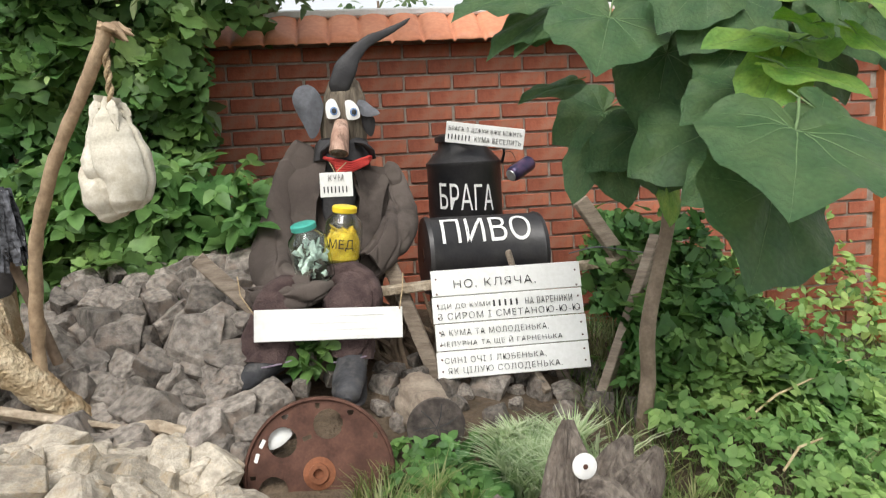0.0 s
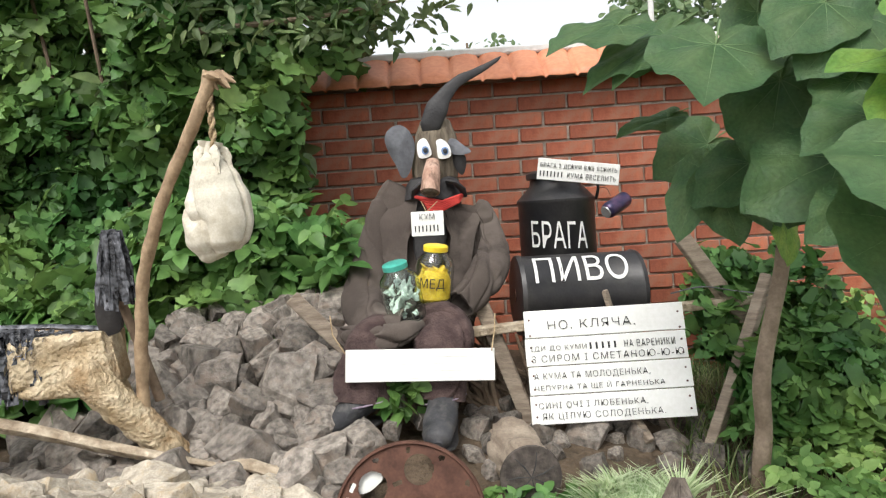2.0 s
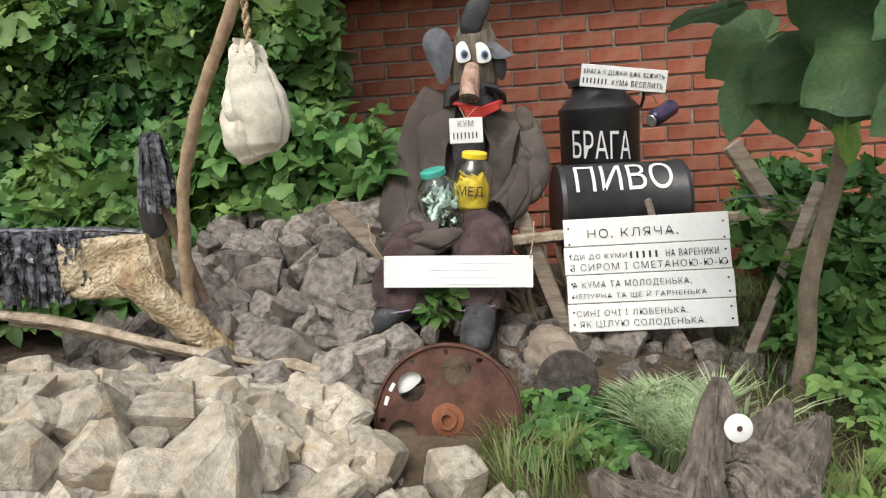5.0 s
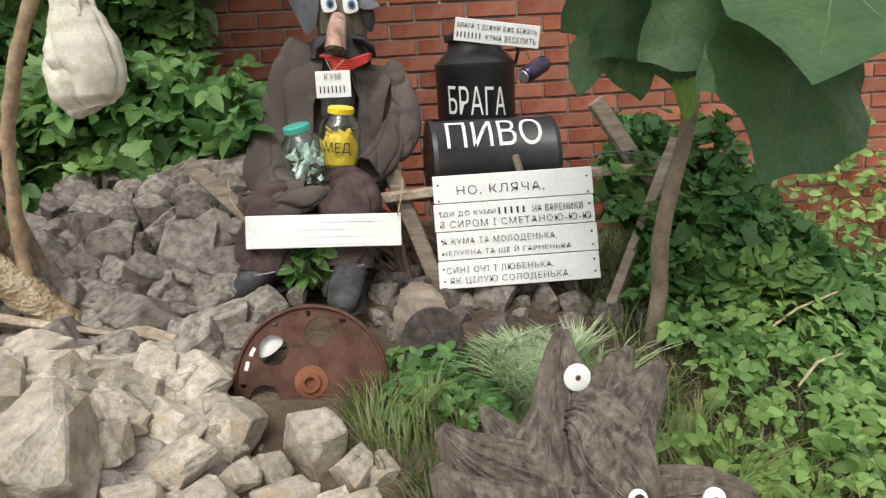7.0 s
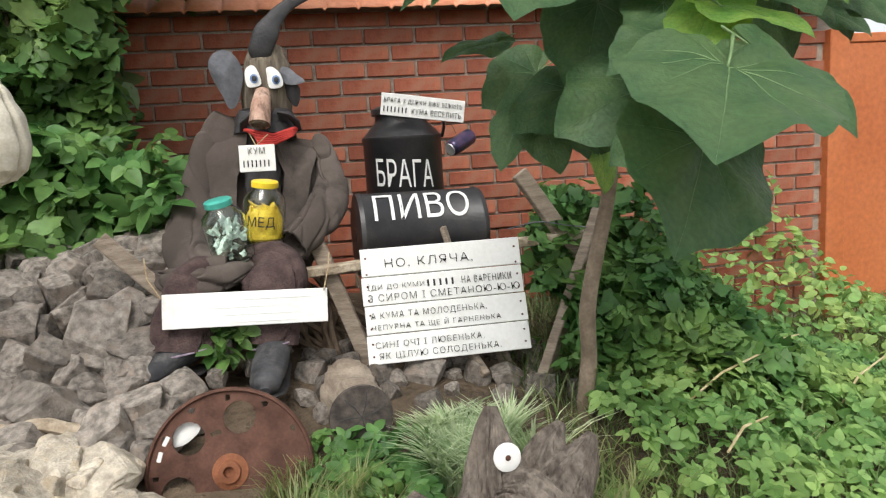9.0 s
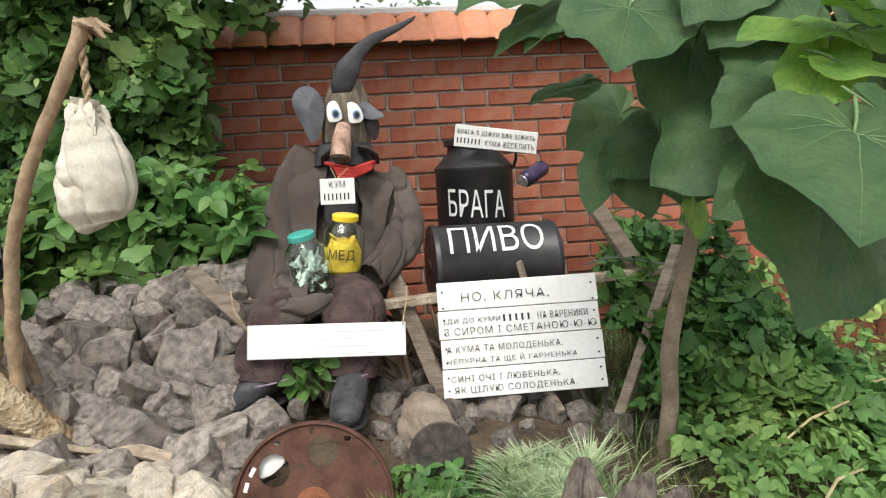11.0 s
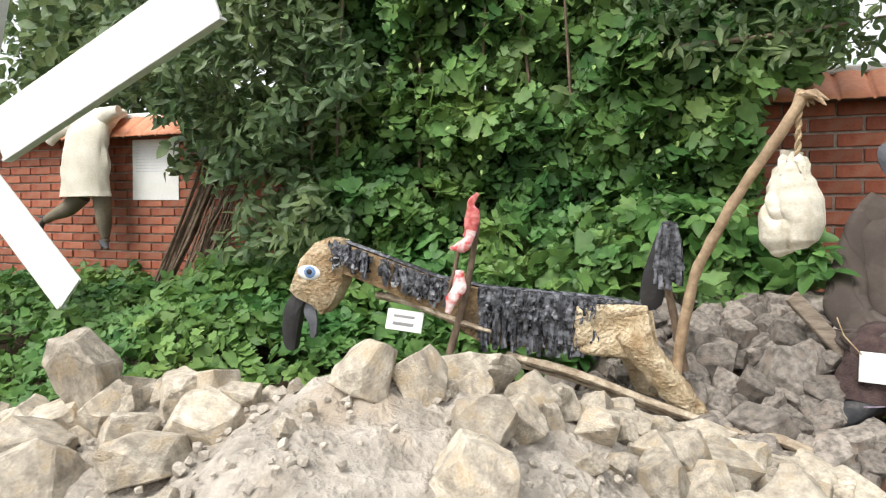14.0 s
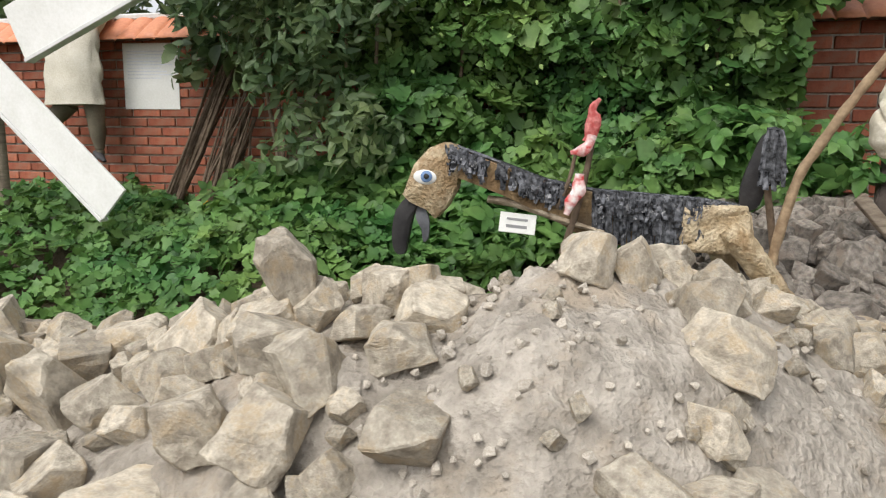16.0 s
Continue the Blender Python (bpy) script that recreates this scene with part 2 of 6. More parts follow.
# ---- mesh helpers ----
class Shape:
    """Collects simple solids into one mesh, each with a material slot."""

    def __init__(self):
        self.v, self.f, self.m, self.mats = [], [], [], []

    def slot(self, material):
        if material not in self.mats:
            self.mats.append(material)
        return self.mats.index(material)

    def add(self, verts, faces, material):
        k, s = len(self.v), self.slot(material)
        self.v += [tuple(v) for v in verts]
        self.f += [tuple(i + k for i in f) for f in faces]
        self.m += [s] * len(faces)

    def tube(self, pts, radii, material, seg=12, flat=1.0, wob=0.0, freq=6.0, up=(0, 0, 1), sub=1, fold=0.0, pleat=0.0):
        """A capped tube along pts; radii per point; flat squashes across `up`; sub rounds the path; fold creases cloth."""
        pts = [Vector(p) for p in pts]
        if sub > 1:
            rr = list(radii) if hasattr(radii, "__len__") else [radii] * len(pts)
            ext = [pts[0] * 2 - pts[1]] + pts + [pts[-1] * 2 - pts[-2]]
            npts, nr = [], []
            for i in range(len(pts) - 1):
                p0, p1, p2, p3 = ext[i:i + 4]
                for k in range(sub):
                    t = k / sub
                    npts.append(0.5 * (2 * p1 + (p2 - p0) * t + (2 * p0 - 5 * p1 + 4 * p2 - p3) * t * t + (3 * p1 - p0 - 3 * p2 + p3) * t ** 3))
                    nr.append(rr[i] + (rr[i + 1] - rr[i]) * (t * t * (3 - 2 * t)))
            pts, radii = npts + [pts[-1]], nr + [rr[-1]]
        verts, faces = [], []
        for i, p in enumerate(pts):
            d = (pts[min(i + 1, len(pts) - 1)] - pts[max(i - 1, 0)]).normalized()
            a = d.cross(Vector(up))
            a = a.normalized() if a.length > 0.05 else d.cross(Vector((0, 1, 0.1))).normalized()
            b = a.cross(d)
            r = radii[i] if hasattr(radii, "__len__") else radii
            for j in range(seg):
                t = 2 * math.pi * j / seg
                q = a * math.cos(t) * r + b * math.sin(t) * r * flat
                if wob:
                    q *= 1 + wob * noise.noise((p + q) * freq)
                if pleat:
                    q *= 1 + pleat * math.sin(7 * t + 5 * noise.noise(p * 6)) + 0.6 * pleat * math.sin(13 * t + 1.0 + 6 * noise.noise(p * 4 + Vector((3, 0, 0))))
                if fold:
                    w = p + q
                    q *= 1 - fold * (0.5 - 1.4 * abs(noise.noise(Vector((w.x * 16 + w.z * 5, w.y * 12, w.z * 4 + w.x * 3)) + Vector((0, 0, 2.0))))) - 0.35 * fold * noise.noise(w * 30)
                verts.append(p + q)
        for i in range(len(pts) - 1):
            for j in range(seg):
                k = (j + 1) % seg
                faces.append((i * seg + j, i * seg + k, (i + 1) * seg + k, (i + 1) * seg + j))
        faces.append(tuple(range(seg))[::-1])
        faces.append(tuple((len(pts) - 1) * seg + j for j in range(seg)))
        self.add(verts, faces, material)

    def cloth(self, pts, wide, deep, material, seg=64, sub=9, crease=0.012, along=7.0, seed=0.0, square=2.6, hollow=0.0):
        """Hanging cloth along pts: a flattened section with creases that run across and down it; hollow turns the last edge inwards."""
        pts = [Vector(p) for p in pts]
        ext = [pts[0] * 2 - pts[1]] + pts + [pts[-1] * 2 - pts[-2]]
        path, ww, dd = [], [], []
        for i in range(len(pts) - 1):
            p0, p1, p2, p3 = ext[i:i + 4]
            for k in range(sub + (i == len(pts) - 2)):
                t = k / sub
                path.append(0.5 * (2 * p1 + (p2 - p0) * t + (2 * p0 - 5 * p1 + 4 * p2 - p3) * t * t + (3 * p1 - p0 - 3 * p2 + p3) * t ** 3))
                e = t * t * (3 - 2 * t)
                ww.append(wide[i] + (wide[i + 1] - wide[i]) * e)
                dd.append(deep[i] + (deep[i + 1] - deep[i]) * e)
        rings = [(p, w, d, 1.0) for p, w, d in zip(path, ww, dd)]
        if hollow:
            back = (path[-2] - path[-1]).normalized()
            rings += [(path[-1] + back * hollow * f, ww[-1] * 0.9, dd[-1] * 0.85, 0.5) for f in (0.0, 1.0)]
        verts, faces, run = [], [], 0.0
        n = len(path)
        for i, (p, w, d, rough) in enumerate(rings):
            k = min(i, n - 1)
            run += (path[k] - path[k - 1]).length if 0 < i < n else 0
            dirn = (path[min(k + 1, n - 1)] - path[max(k - 1, 0)]).normalized()
            a = dirn.cross(Vector((0, 1, 0)))
            a = a.normalized() if a.length > 0.1 else Vector((1, 0, 0))
            b = a.cross(dirn)
            for j in range(seg):
                t = 2 * math.pi * j / seg
                c, si = math.cos(t), math.sin(t)
                q = a * (math.copysign(abs(c) ** (2 / square), c) * w) + b * (math.copysign(abs(si) ** (2 / square), si) * d)
                u = c * w * 9
                bend = noise.noise((u * 0.4, run * 1.3, seed + 4))
                fold1 = abs(noise.noise((run * along + u * 0.55 + bend, u * 0.35 - run * 1.5, seed + si * 0.5)))
                fold2 = abs(noise.noise((run * along * 1.7 - u * 0.8, u * 0.6 + run, seed + 9 + si * 0.4)))
                fine = noise.noise((run * 45, u * 5, seed + si * 3))
                push = crease * rough * (0.55 * bend - 1.5 * max(0.0, 1 - fold1 / 0.10) ** 1.5 - 0.8 * max(0.0, 1 - fold2 / 0.07) ** 1.5 + 0.10 * fine)
                verts.append(p + q + q.normalized() * push)
        for i in range(len(rings) - 1):
            for j in range(seg):
                k = (j + 1) % seg
                faces.append((i * seg + j, i * seg + k, (i + 1) * seg + k, (i + 1) * seg + j))
        faces.append(tuple(range(seg))[::-1])
        faces.append(tuple((len(rings) - 1) * seg + j for j in range(seg)))
        self.add(verts, faces, material)

    def flap(self, outline, thick, material, bulge=0.0):
        """A stiff cut piece: its outline in order, rounded, with thickness and a slight bulge to the front."""
        pts = [Vector(p) for p in outline]
        m = len(pts)
        line = []
        for i in range(m):
            p0, p1, p2, p3 = pts[i - 1], pts[i], pts[(i + 1) % m], pts[(i + 2) % m]
            line += [0.5 * (2 * p1 + (p2 - p0) * t + (2 * p0 - 5 * p1 + 4 * p2 - p3) * t * t + (3 * p1 - p0 - 3 * p2 + p3) * t ** 3) for t in (0, 0.33, 0.66)]
        n = len(line)
        c = sum(line, Vector()) / n
        rings = [[p + Vector((0, thick, 0)) for p in line], line, [p.lerp(c, 0.45) - Vector((0, bulge * 0.7, 0)) for p in line]]
        verts = [v for ring in rings for v in ring] + [c - Vector((0, bulge, 0))]
        faces = [tuple(range(n))]
        for a in (0, 1):
            faces += [(a * n + i, (a + 1) * n + i, (a + 1) * n + (i + 1) % n, a * n + (i + 1) % n) for i in range(n)]
        faces += [(2 * n + i, 3 * n, 2 * n + (i + 1) % n) for i in range(n)]
        self.add(verts, faces, material)

    def grained(self, pts, radii, material, seg=40, flat=1.0, deep=0.16, sub=8, seed=0.0, up=(0.3, 1, 0)):
        """Weathered wood along pts, with long furrows that follow it and a ragged tip."""
        pts = [Vector(p) for p in pts]
        ext = [pts[0] * 2 - pts[1]] + pts + [pts[-1] * 2 - pts[-2]]
        path, rr = [], []
        for i in range(len(pts) - 1):
            p0, p1, p2, p3 = ext[i:i + 4]
            for k in range(sub + (i == len(pts) - 2)):
                t = k / sub
                path.append(0.5 * (2 * p1 + (p2 - p0) * t + (2 * p0 - 5 * p1 + 4 * p2 - p3) * t * t + (3 * p1 - p0 - 3 * p2 + p3) * t ** 3))
                rr.append(radii[i] + (radii[i + 1] - radii[i]) * t)
        verts, faces, run = [], [], 0.0
        for i, p in enumerate(path):
            run += (p - path[i - 1]).length if i else 0
            d = (path[min(i + 1, len(path) - 1)] - path[max(i - 1, 0)]).normalized()
            a = d.cross(Vector(up))
            a = a.normalized() if a.length > 0.05 else d.cross(Vector((1, 0, 0.1))).normalized()
            b = a.cross(d)
            for j in range(seg):
                t = 2 * math.pi * j / seg + 0.5 * noise.noise((run * 4, seed, 3.0))
                c, si = math.cos(t), math.sin(t)
                f1 = abs(noise.noise((c * 3.4, si * 3.4, run * 2.5 + seed)))
                f2 = abs(noise.noise((c * 9, si * 9, run * 4.5 + seed)))
                lump = noise.noise((c * 0.9 + seed, si * 0.9, run * 7))
                r = rr[i] * (1 + 0.22 * lump - deep * max(0.0, 1 - f1 / 0.22) - 0.5 * deep * max(0.0, 1 - f2 / 0.2))
                verts.append(p + a * c * r + b * si * r * flat)
        n = len(path)
        for i in range(n - 1):
            for j in range(seg):
                k = (j + 1) % seg
                faces.append((i * seg + j, i * seg + k, (i + 1) * seg + k, (i + 1) * seg + j))
        faces.append(tuple(range(seg))[::-1])
        faces.append(tuple((n - 1) * seg + j for j in range(seg)))
        self.add(verts, faces, material)

    def box(self, m, sx, sy, sz, material, bevel=0.004):
        bm = bmesh.new()
        bmesh.ops.create_cube(bm, size=1)
        bmesh.ops.scale(bm, vec=(sx, sy, sz), verts=bm.verts)
        if bevel:
            bmesh.ops.bevel(bm, geom=bm.edges[:], offset=bevel, segments=1, affect="EDGES")
        bm.transform(m)
        bm.verts.index_update()
        self.add([v.co for v in bm.verts], [[v.index for v in f.verts] for f in bm.faces], material)
        bm.free()

    def ball(self, m, rx, ry, rz, material, seg=16, wob=0.0, freq=8.0):
        bm = bmesh.new()
        bmesh.ops.create_uvsphere(bm, u_segments=seg, v_segments=max(6, seg * 2 // 3), radius=1)
        for v in bm.verts:
            if wob:
                v.co *= 1 + wob * noise.noise(Vector((v.co.x * rx, v.co.y * ry, v.co.z * rz)) * freq + m.translation * 3)
            v.co = Vector((v.co.x * rx, v.co.y * ry, v.co.z * rz))
        bm.transform(m)
        bm.verts.index_update()
        self.add([v.co for v in bm.verts], [[v.index for v in f.verts] for f in bm.faces], material)
        bm.free()

    def lathe(self, m, profile, material, seg=28, capped=True):
        """profile: (radius, height) from bottom to top, turned about z."""
        verts, faces = [], []
        for r, z in profile:
            for j in range(seg):
                t = 2 * math.pi * j / seg
                verts.append(m @ Vector((r * math.cos(t), r * math.sin(t), z)))
        for i in range(len(profile) - 1):
            for j in range(seg):
                k = (j + 1) % seg
                faces.append((i * seg + j, i * seg + k, (i + 1) * seg + k, (i + 1) * seg + j))
        if capped:
            faces.append(tuple(range(seg))[::-1])
            faces.append(tuple((len(profile) - 1) * seg + j for j in range(seg)))
        self.add(verts, faces, material)

    def mesh(self, name, smooth=True):
        me = bpy.data.meshes.new(name)
        me.from_pydata(self.v, [], self.f)
        for mm in self.mats:
            me.materials.append(mm)
        me.polygons.foreach_set("material_index", self.m)
        me.polygons.foreach_set("use_smooth", [smooth] * len(self.f))
        me.update()
        if smooth:
            me.set_sharp_from_angle(angle=radians(42))
        return me

    def obj(self, name, parent=None, label="", smooth=True):
        ob = new(name, self.mesh(name, smooth))
        if parent:
            ob.parent = parent
        return tagged(ob, label)


def thing(name, at, label, category, group="", kind=""):
    """An Empty at the base of a thing."""
    ob = new(name)
    ob.empty_display_size = 0.05
    ob.location = at
    return tagged(ob, label, category, group, kind)


def sub(ob, parent):
    """Parents a piece to a part; both are built in world places."""
    ob.parent = parent
    return ob


def under(ob, parent):
    """Parents ob, built in world places, to a thing that stands at its own place."""
    ob.parent = parent
    ob.matrix_parent_inverse = Matrix.LocRotScale(parent.location, parent.rotation_euler, None).inverted()
    return ob


def facing(p, q):
    """A pose at the middle of p and q with z along q - p and y to the back: for boards that face the path."""
    p, q = Vector(p), Vector(q)
    z = (q - p).normalized()
    x = Vector((0, 1, 0)).cross(z).normalized()
    y = z.cross(x)
    c = (p + q) / 2
    return Matrix(((x.x, y.x, z.x, c.x), (x.y, y.y, z.y, c.y), (x.z, y.z, z.z, c.z), (0, 0, 0, 1))), (q - p).length


def upright(p, q):
    """A pose at the middle of p and q with z along q - p."""
    p, q = Vector(p), Vector(q)
    return Matrix.Translation((p + q) / 2) @ (q - p).to_track_quat("Z", "Y").to_matrix().to_4x4(), (q - p).length


def text_part(words, m, width, height, material, parent, name="lettering"):
    """Letters as a flat mesh fitted into width x height, lying in m's xz plane."""
    cu = bpy.data.curves.new(name, "FONT")
    cu.body, cu.extrude, cu.offset, cu.space_character = words, 0.0015, -0.019, 1.15
    tmp = bpy.data.objects.new(name, cu)
    scene.collection.objects.link(tmp)
    me = bpy.data.meshes.new_from_object(tmp.evaluated_get(bpy.context.evaluated_depsgraph_get()))
    bpy.data.objects.remove(tmp)
    co = np.empty(len(me.vertices) * 3)
    me.vertices.foreach_get("co", co)
    co = co.reshape(-1, 3)
    lo, hi = co.min(0), co.max(0)
    co[:, 0] = (co[:, 0] - lo[0]) / (hi[0] - lo[0]) * width
    co[:, 1] = (co[:, 1] - lo[1]) / (hi[1] - lo[1]) * height
    out = np.stack([co[:, 0], -0.003 - co[:, 2], co[:, 1]], 1)
    me.vertices.foreach_set("co", out.ravel())
    me.materials.clear()
    me.materials.append(material)
    me.transform(m)
    ob = new(name, me)
    return under(ob, parent)


def bar_part(m, x, z, w, h, material, parent, name="writing_bar"):
    s = Shape()
    s.box(m @ Matrix.Translation((x + w / 2, -0.0006, z + h / 2)), w, 0.003, h, material, 0)
    return under(s.obj(name, None, "", False), parent)


def letter_bars(m, x, z, n, w, h, material, parent):
    """A word not to be spelt out: one upright bar for each letter."""
    for k in range(n):
        bar_part(m, x + w * k / n, z, w / n * 0.32, h, material, parent)


# ---- leaf fields ----
def leaf_shape(kind):
    """A leaf blade of length 1 along y with its tip at y = 1, slightly folded: verts and faces."""
    if kind == "lobed":
        half = [(0.0, 0.02), (0.13, -0.09), (0.30, -0.06), (0.43, 0.10), (0.33, 0.19), (0.56, 0.42), (0.40, 0.46), (0.36, 0.58), (0.20, 0.54), (0.22, 0.78), (0.0, 1.0)]
    elif kind == "lance":
        half = [(0.0, 0.0), (0.16, 0.2), (0.2, 0.45), (0.12, 0.75), (0.0, 1.0)]
    else:
        half = [(0.0, 0.0), (0.24, 0.12), (0.33, 0.4), (0.22, 0.72), (0.0, 1.0)]
    n = len(half)
    mid = [(0.0, y) for _, y in half]
    verts, faces = [], []
    for x, y in half:
        verts.append((x, y, 0.22 * x - 0.18 * y * y))
    for x, y in mid[1:-1]:
        verts.append((0.0, y, -0.18 * y * y - 0.02))
    for x, y in half[1:-1]:
        verts.append((-x, y, 0.22 * x - 0.18 * y * y))
    c = lambda i: 0 if i == 0 else (n - 1 if i == n - 1 else n + i - 1)
    lft = lambda i: 0 if i == 0 else (n - 1 if i == n - 1 else n + (n - 2) + i - 1)
    for i in range(n - 1):
        for a, b in ((lambda k: k, c), (c, lft)):
            f = [a(i), a(i + 1), b(i + 1), b(i)]
            f = [q for j, q in enumerate(f) if q not in f[:j]]
            if len(f) > 2:
                faces.append(tuple(f))
    return np.array(verts), faces


def leaves(name, kind, places, normals, sizes, material, parent, droop=0.6, spread=0.5, seed=1):
    """Many leaves in one mesh: each at its place, facing its normal with scatter, its tip drooping."""
    rng = np.random.default_rng(seed)
    if kind == "trefoil":
        # three oval leaflets on one stalk
        bv, bf = leaf_shape("oval")
        tv, tf = [], []
        for turn, reach, base in ((0.0, 0.62, 0.36), (1.15, 0.5, 0.26), (-1.15, 0.5, 0.26)):
            k = len(tv)
            c, si = math.cos(turn), math.sin(turn)
            tv += [((x * c + y * si) * reach, base + (y * c - x * si) * reach, z * reach) for x, y, z in bv]
            tf += [tuple(i + k for i in f) for f in bf]
        tv = np.array(tv)
    else:
        tv, tf = leaf_shape(kind)
    n = len(places)
    nn = normals + rng.normal(0, spread, (n, 3))
    nn /= np.linalg.norm(nn, axis=1)[:, None] + 1e-9
    tip = rng.normal(0, 0.7, (n, 3)) + np.array([0, 0, -droop])
    tip -= nn * (tip * nn).sum(1)[:, None]
    tip /= np.linalg.norm(tip, axis=1)[:, None] + 1e-9
    side = np.cross(tip, nn)
    loc = tv[None] * (np.asarray(sizes)[:, None, None] * rng.uniform(0.85, 1.15, (n, 1, 3)))
    v = places[:, None, :] + loc[..., 0:1] * side[:, None, :] + loc[..., 1:2] * tip[:, None, :] + loc[..., 2:3] * nn[:, None, :]
    k = len(tv)
    faces = [tuple(i * k + a for a in f) for i in range(n) for f in tf]
    me = bpy.data.meshes.new(name)
    me.from_pydata(v.reshape(-1, 3).tolist(), [], faces)
    me.polygons.foreach_set("use_smooth", [True] * len(me.polygons))
    me.materials.append(material)
    me.update()
    ob = new(name, me)
    tagged(ob, kind="stuff")
    return under(ob, parent)


def blades(name, roots, height, width, material, parent, lean=0.5, seed=3):
    """Grass: a bent three-piece blade at each root."""
    rng = np.random.default_rng(seed)
    n = len(roots)
    h = height * rng.uniform(0.5, 1.2, n)
    a = rng.uniform(0, 2 * math.pi, n)
    d = np.stack([np.cos(a), np.sin(a), np.zeros(n)], 1) * (lean * rng.uniform(0.3, 1.2, n))[:, None]
    w = np.stack([-np.sin(a), np.cos(a), np.zeros(n)], 1) * width
    up = np.array([0, 0, 1.0])
    rows = []
    for s, ww in ((0, 1), (0.4, 0.9), (0.75, 0.6), (1.0, 0.05)):
        p = roots + d * (s ** 1.8 * h)[:, None] + up * (h * (s - 0.25 * lean * s ** 3))[:, None]
        rows += [p - w * ww, p + w * ww]
    v = np.stack(rows, 1).reshape(-1, 3)
    faces = [(i * 8 + 2 * j, i * 8 + 2 * j + 1, i * 8 + 2 * j + 3, i * 8 + 2 * j + 2) for i in range(n) for j in range(3)]
    me = bpy.data.meshes.new(name)
    me.from_pydata(v.tolist(), [], faces)
    me.polygons.foreach_set("use_smooth", [True] * len(faces))
    me.materials.append(material)
    me.update()
    ob = tagged(new(name, me), kind="stuff")
    return under(ob, parent) if parent else ob


# ---- the lie of the land ----
def smooth(t):
    t = np.clip(t, 0, 1)
    return t * t * (3 - 2 * t)


def land(x, y):
    """Height of the natural ground: a low bank that climbs to the wall and falls off towards the gate."""
    x, y = np.asarray(x, float), np.asarray(y, float)
    bank = 0.52 * smooth((y - 0.2) / 2.5) * (1 - 0.95 * smooth((x + 0.4) / 3.2))
    return bank + 0.04 * smooth((x - 0.2) / 1.0) * smooth((y - 0.5) / 1.5) * (1 - smooth((x - 1.6) / 1.5))


def heap(x, y):
    """Height of the heap of stone and sand in front of the horse, over the ground."""
    x, y = np.asarray(x, float), np.asarray(y, float)
    along = smooth((-x - 0.3) / 1.85) * (1 - 0.42 * smooth((-x - 2.6) / 1.1)) * (1 - smooth((-x - 4.0) / 1.2))
    ridge = 0.95 + 0.45 * smooth((x + 2.2) / 1.2)
    across = np.where(y > ridge, np.exp(-(((y - ridge) / (0.38 + 0.16 * smooth((x + 2.4) / 0.4))) ** 2)), 1 - smooth((ridge - y - 0.28) / 0.95))
    return 0.82 * along * across * (1 - 0.13 * smooth((-x - 2.15) / 0.3))


def scree(x, y):
    """Height of the granite pile between the horse and the seated dummy, over the ground."""
    x, y = np.asarray(x, float), np.asarray(y, float)
    return 0.40 * smooth((y - 2.0) / 0.9) * smooth((x + 1.75) / 0.35) * (1 - smooth((x + 0.6) / 0.4)) * (1 - smooth((y - 3.2) / 0.4))


def top(x, y):
    return float(land(x, y) + heap(x, y) + scree(x, y))


def sheet(name, xs, ys, fn, material, rough=0.0, freq=6.0):
    """A ground sheet over the grid xs, ys."""
    v, f = [], []
    for x in xs:
        for y in ys:
            z = float(fn(x, y))
            z += rough * (noise.noise((x * freq, y * freq, 0.3)) + 0.5 * noise.noise((x * freq * 2.7, y * freq * 2.7, 7.0)))
            v.append((x, y, z))
    ny = len(ys)
    for i in range(len(xs) - 1):
        for j in range(ny - 1):
            f.append((i * ny + j, (i + 1) * ny + j, (i + 1) * ny + j + 1, i * ny + j + 1))
    me = bpy.data.meshes.new(name)
    me.from_pydata(v, [], f)
    me.polygons.foreach_set("use_smooth", [True] * len(f))
    me.materials.append(material)
    me.update()
    return new(name, me)


def spaced(lo, hi, fine_lo, fine_hi, step):
    out = np.concatenate([-np.geomspace(fine_lo - lo, 0.2, 14) + fine_lo, np.arange(fine_lo, fine_hi, step), fine_hi + np.geomspace(0.2, hi - fine_hi, 14)])
    return sorted(set(np.round(out, 4)))


ground = sheet("ground", spaced(-300, 300, -7.5, 4.5, 0.1), spaced(-300, 300, -2, 4.4, 0.1), lambda x, y: land(x, y), M_SOIL, 0.012)
tagged(ground, "dark soil bank with weeds, rising to the wall", "ground", kind="structure")

# ---- brick wall with its sheet-metal coping ----
WALL_Y, WALL_TOP = 3.9, 2.06
BL, BH = 0.285, 0.0905


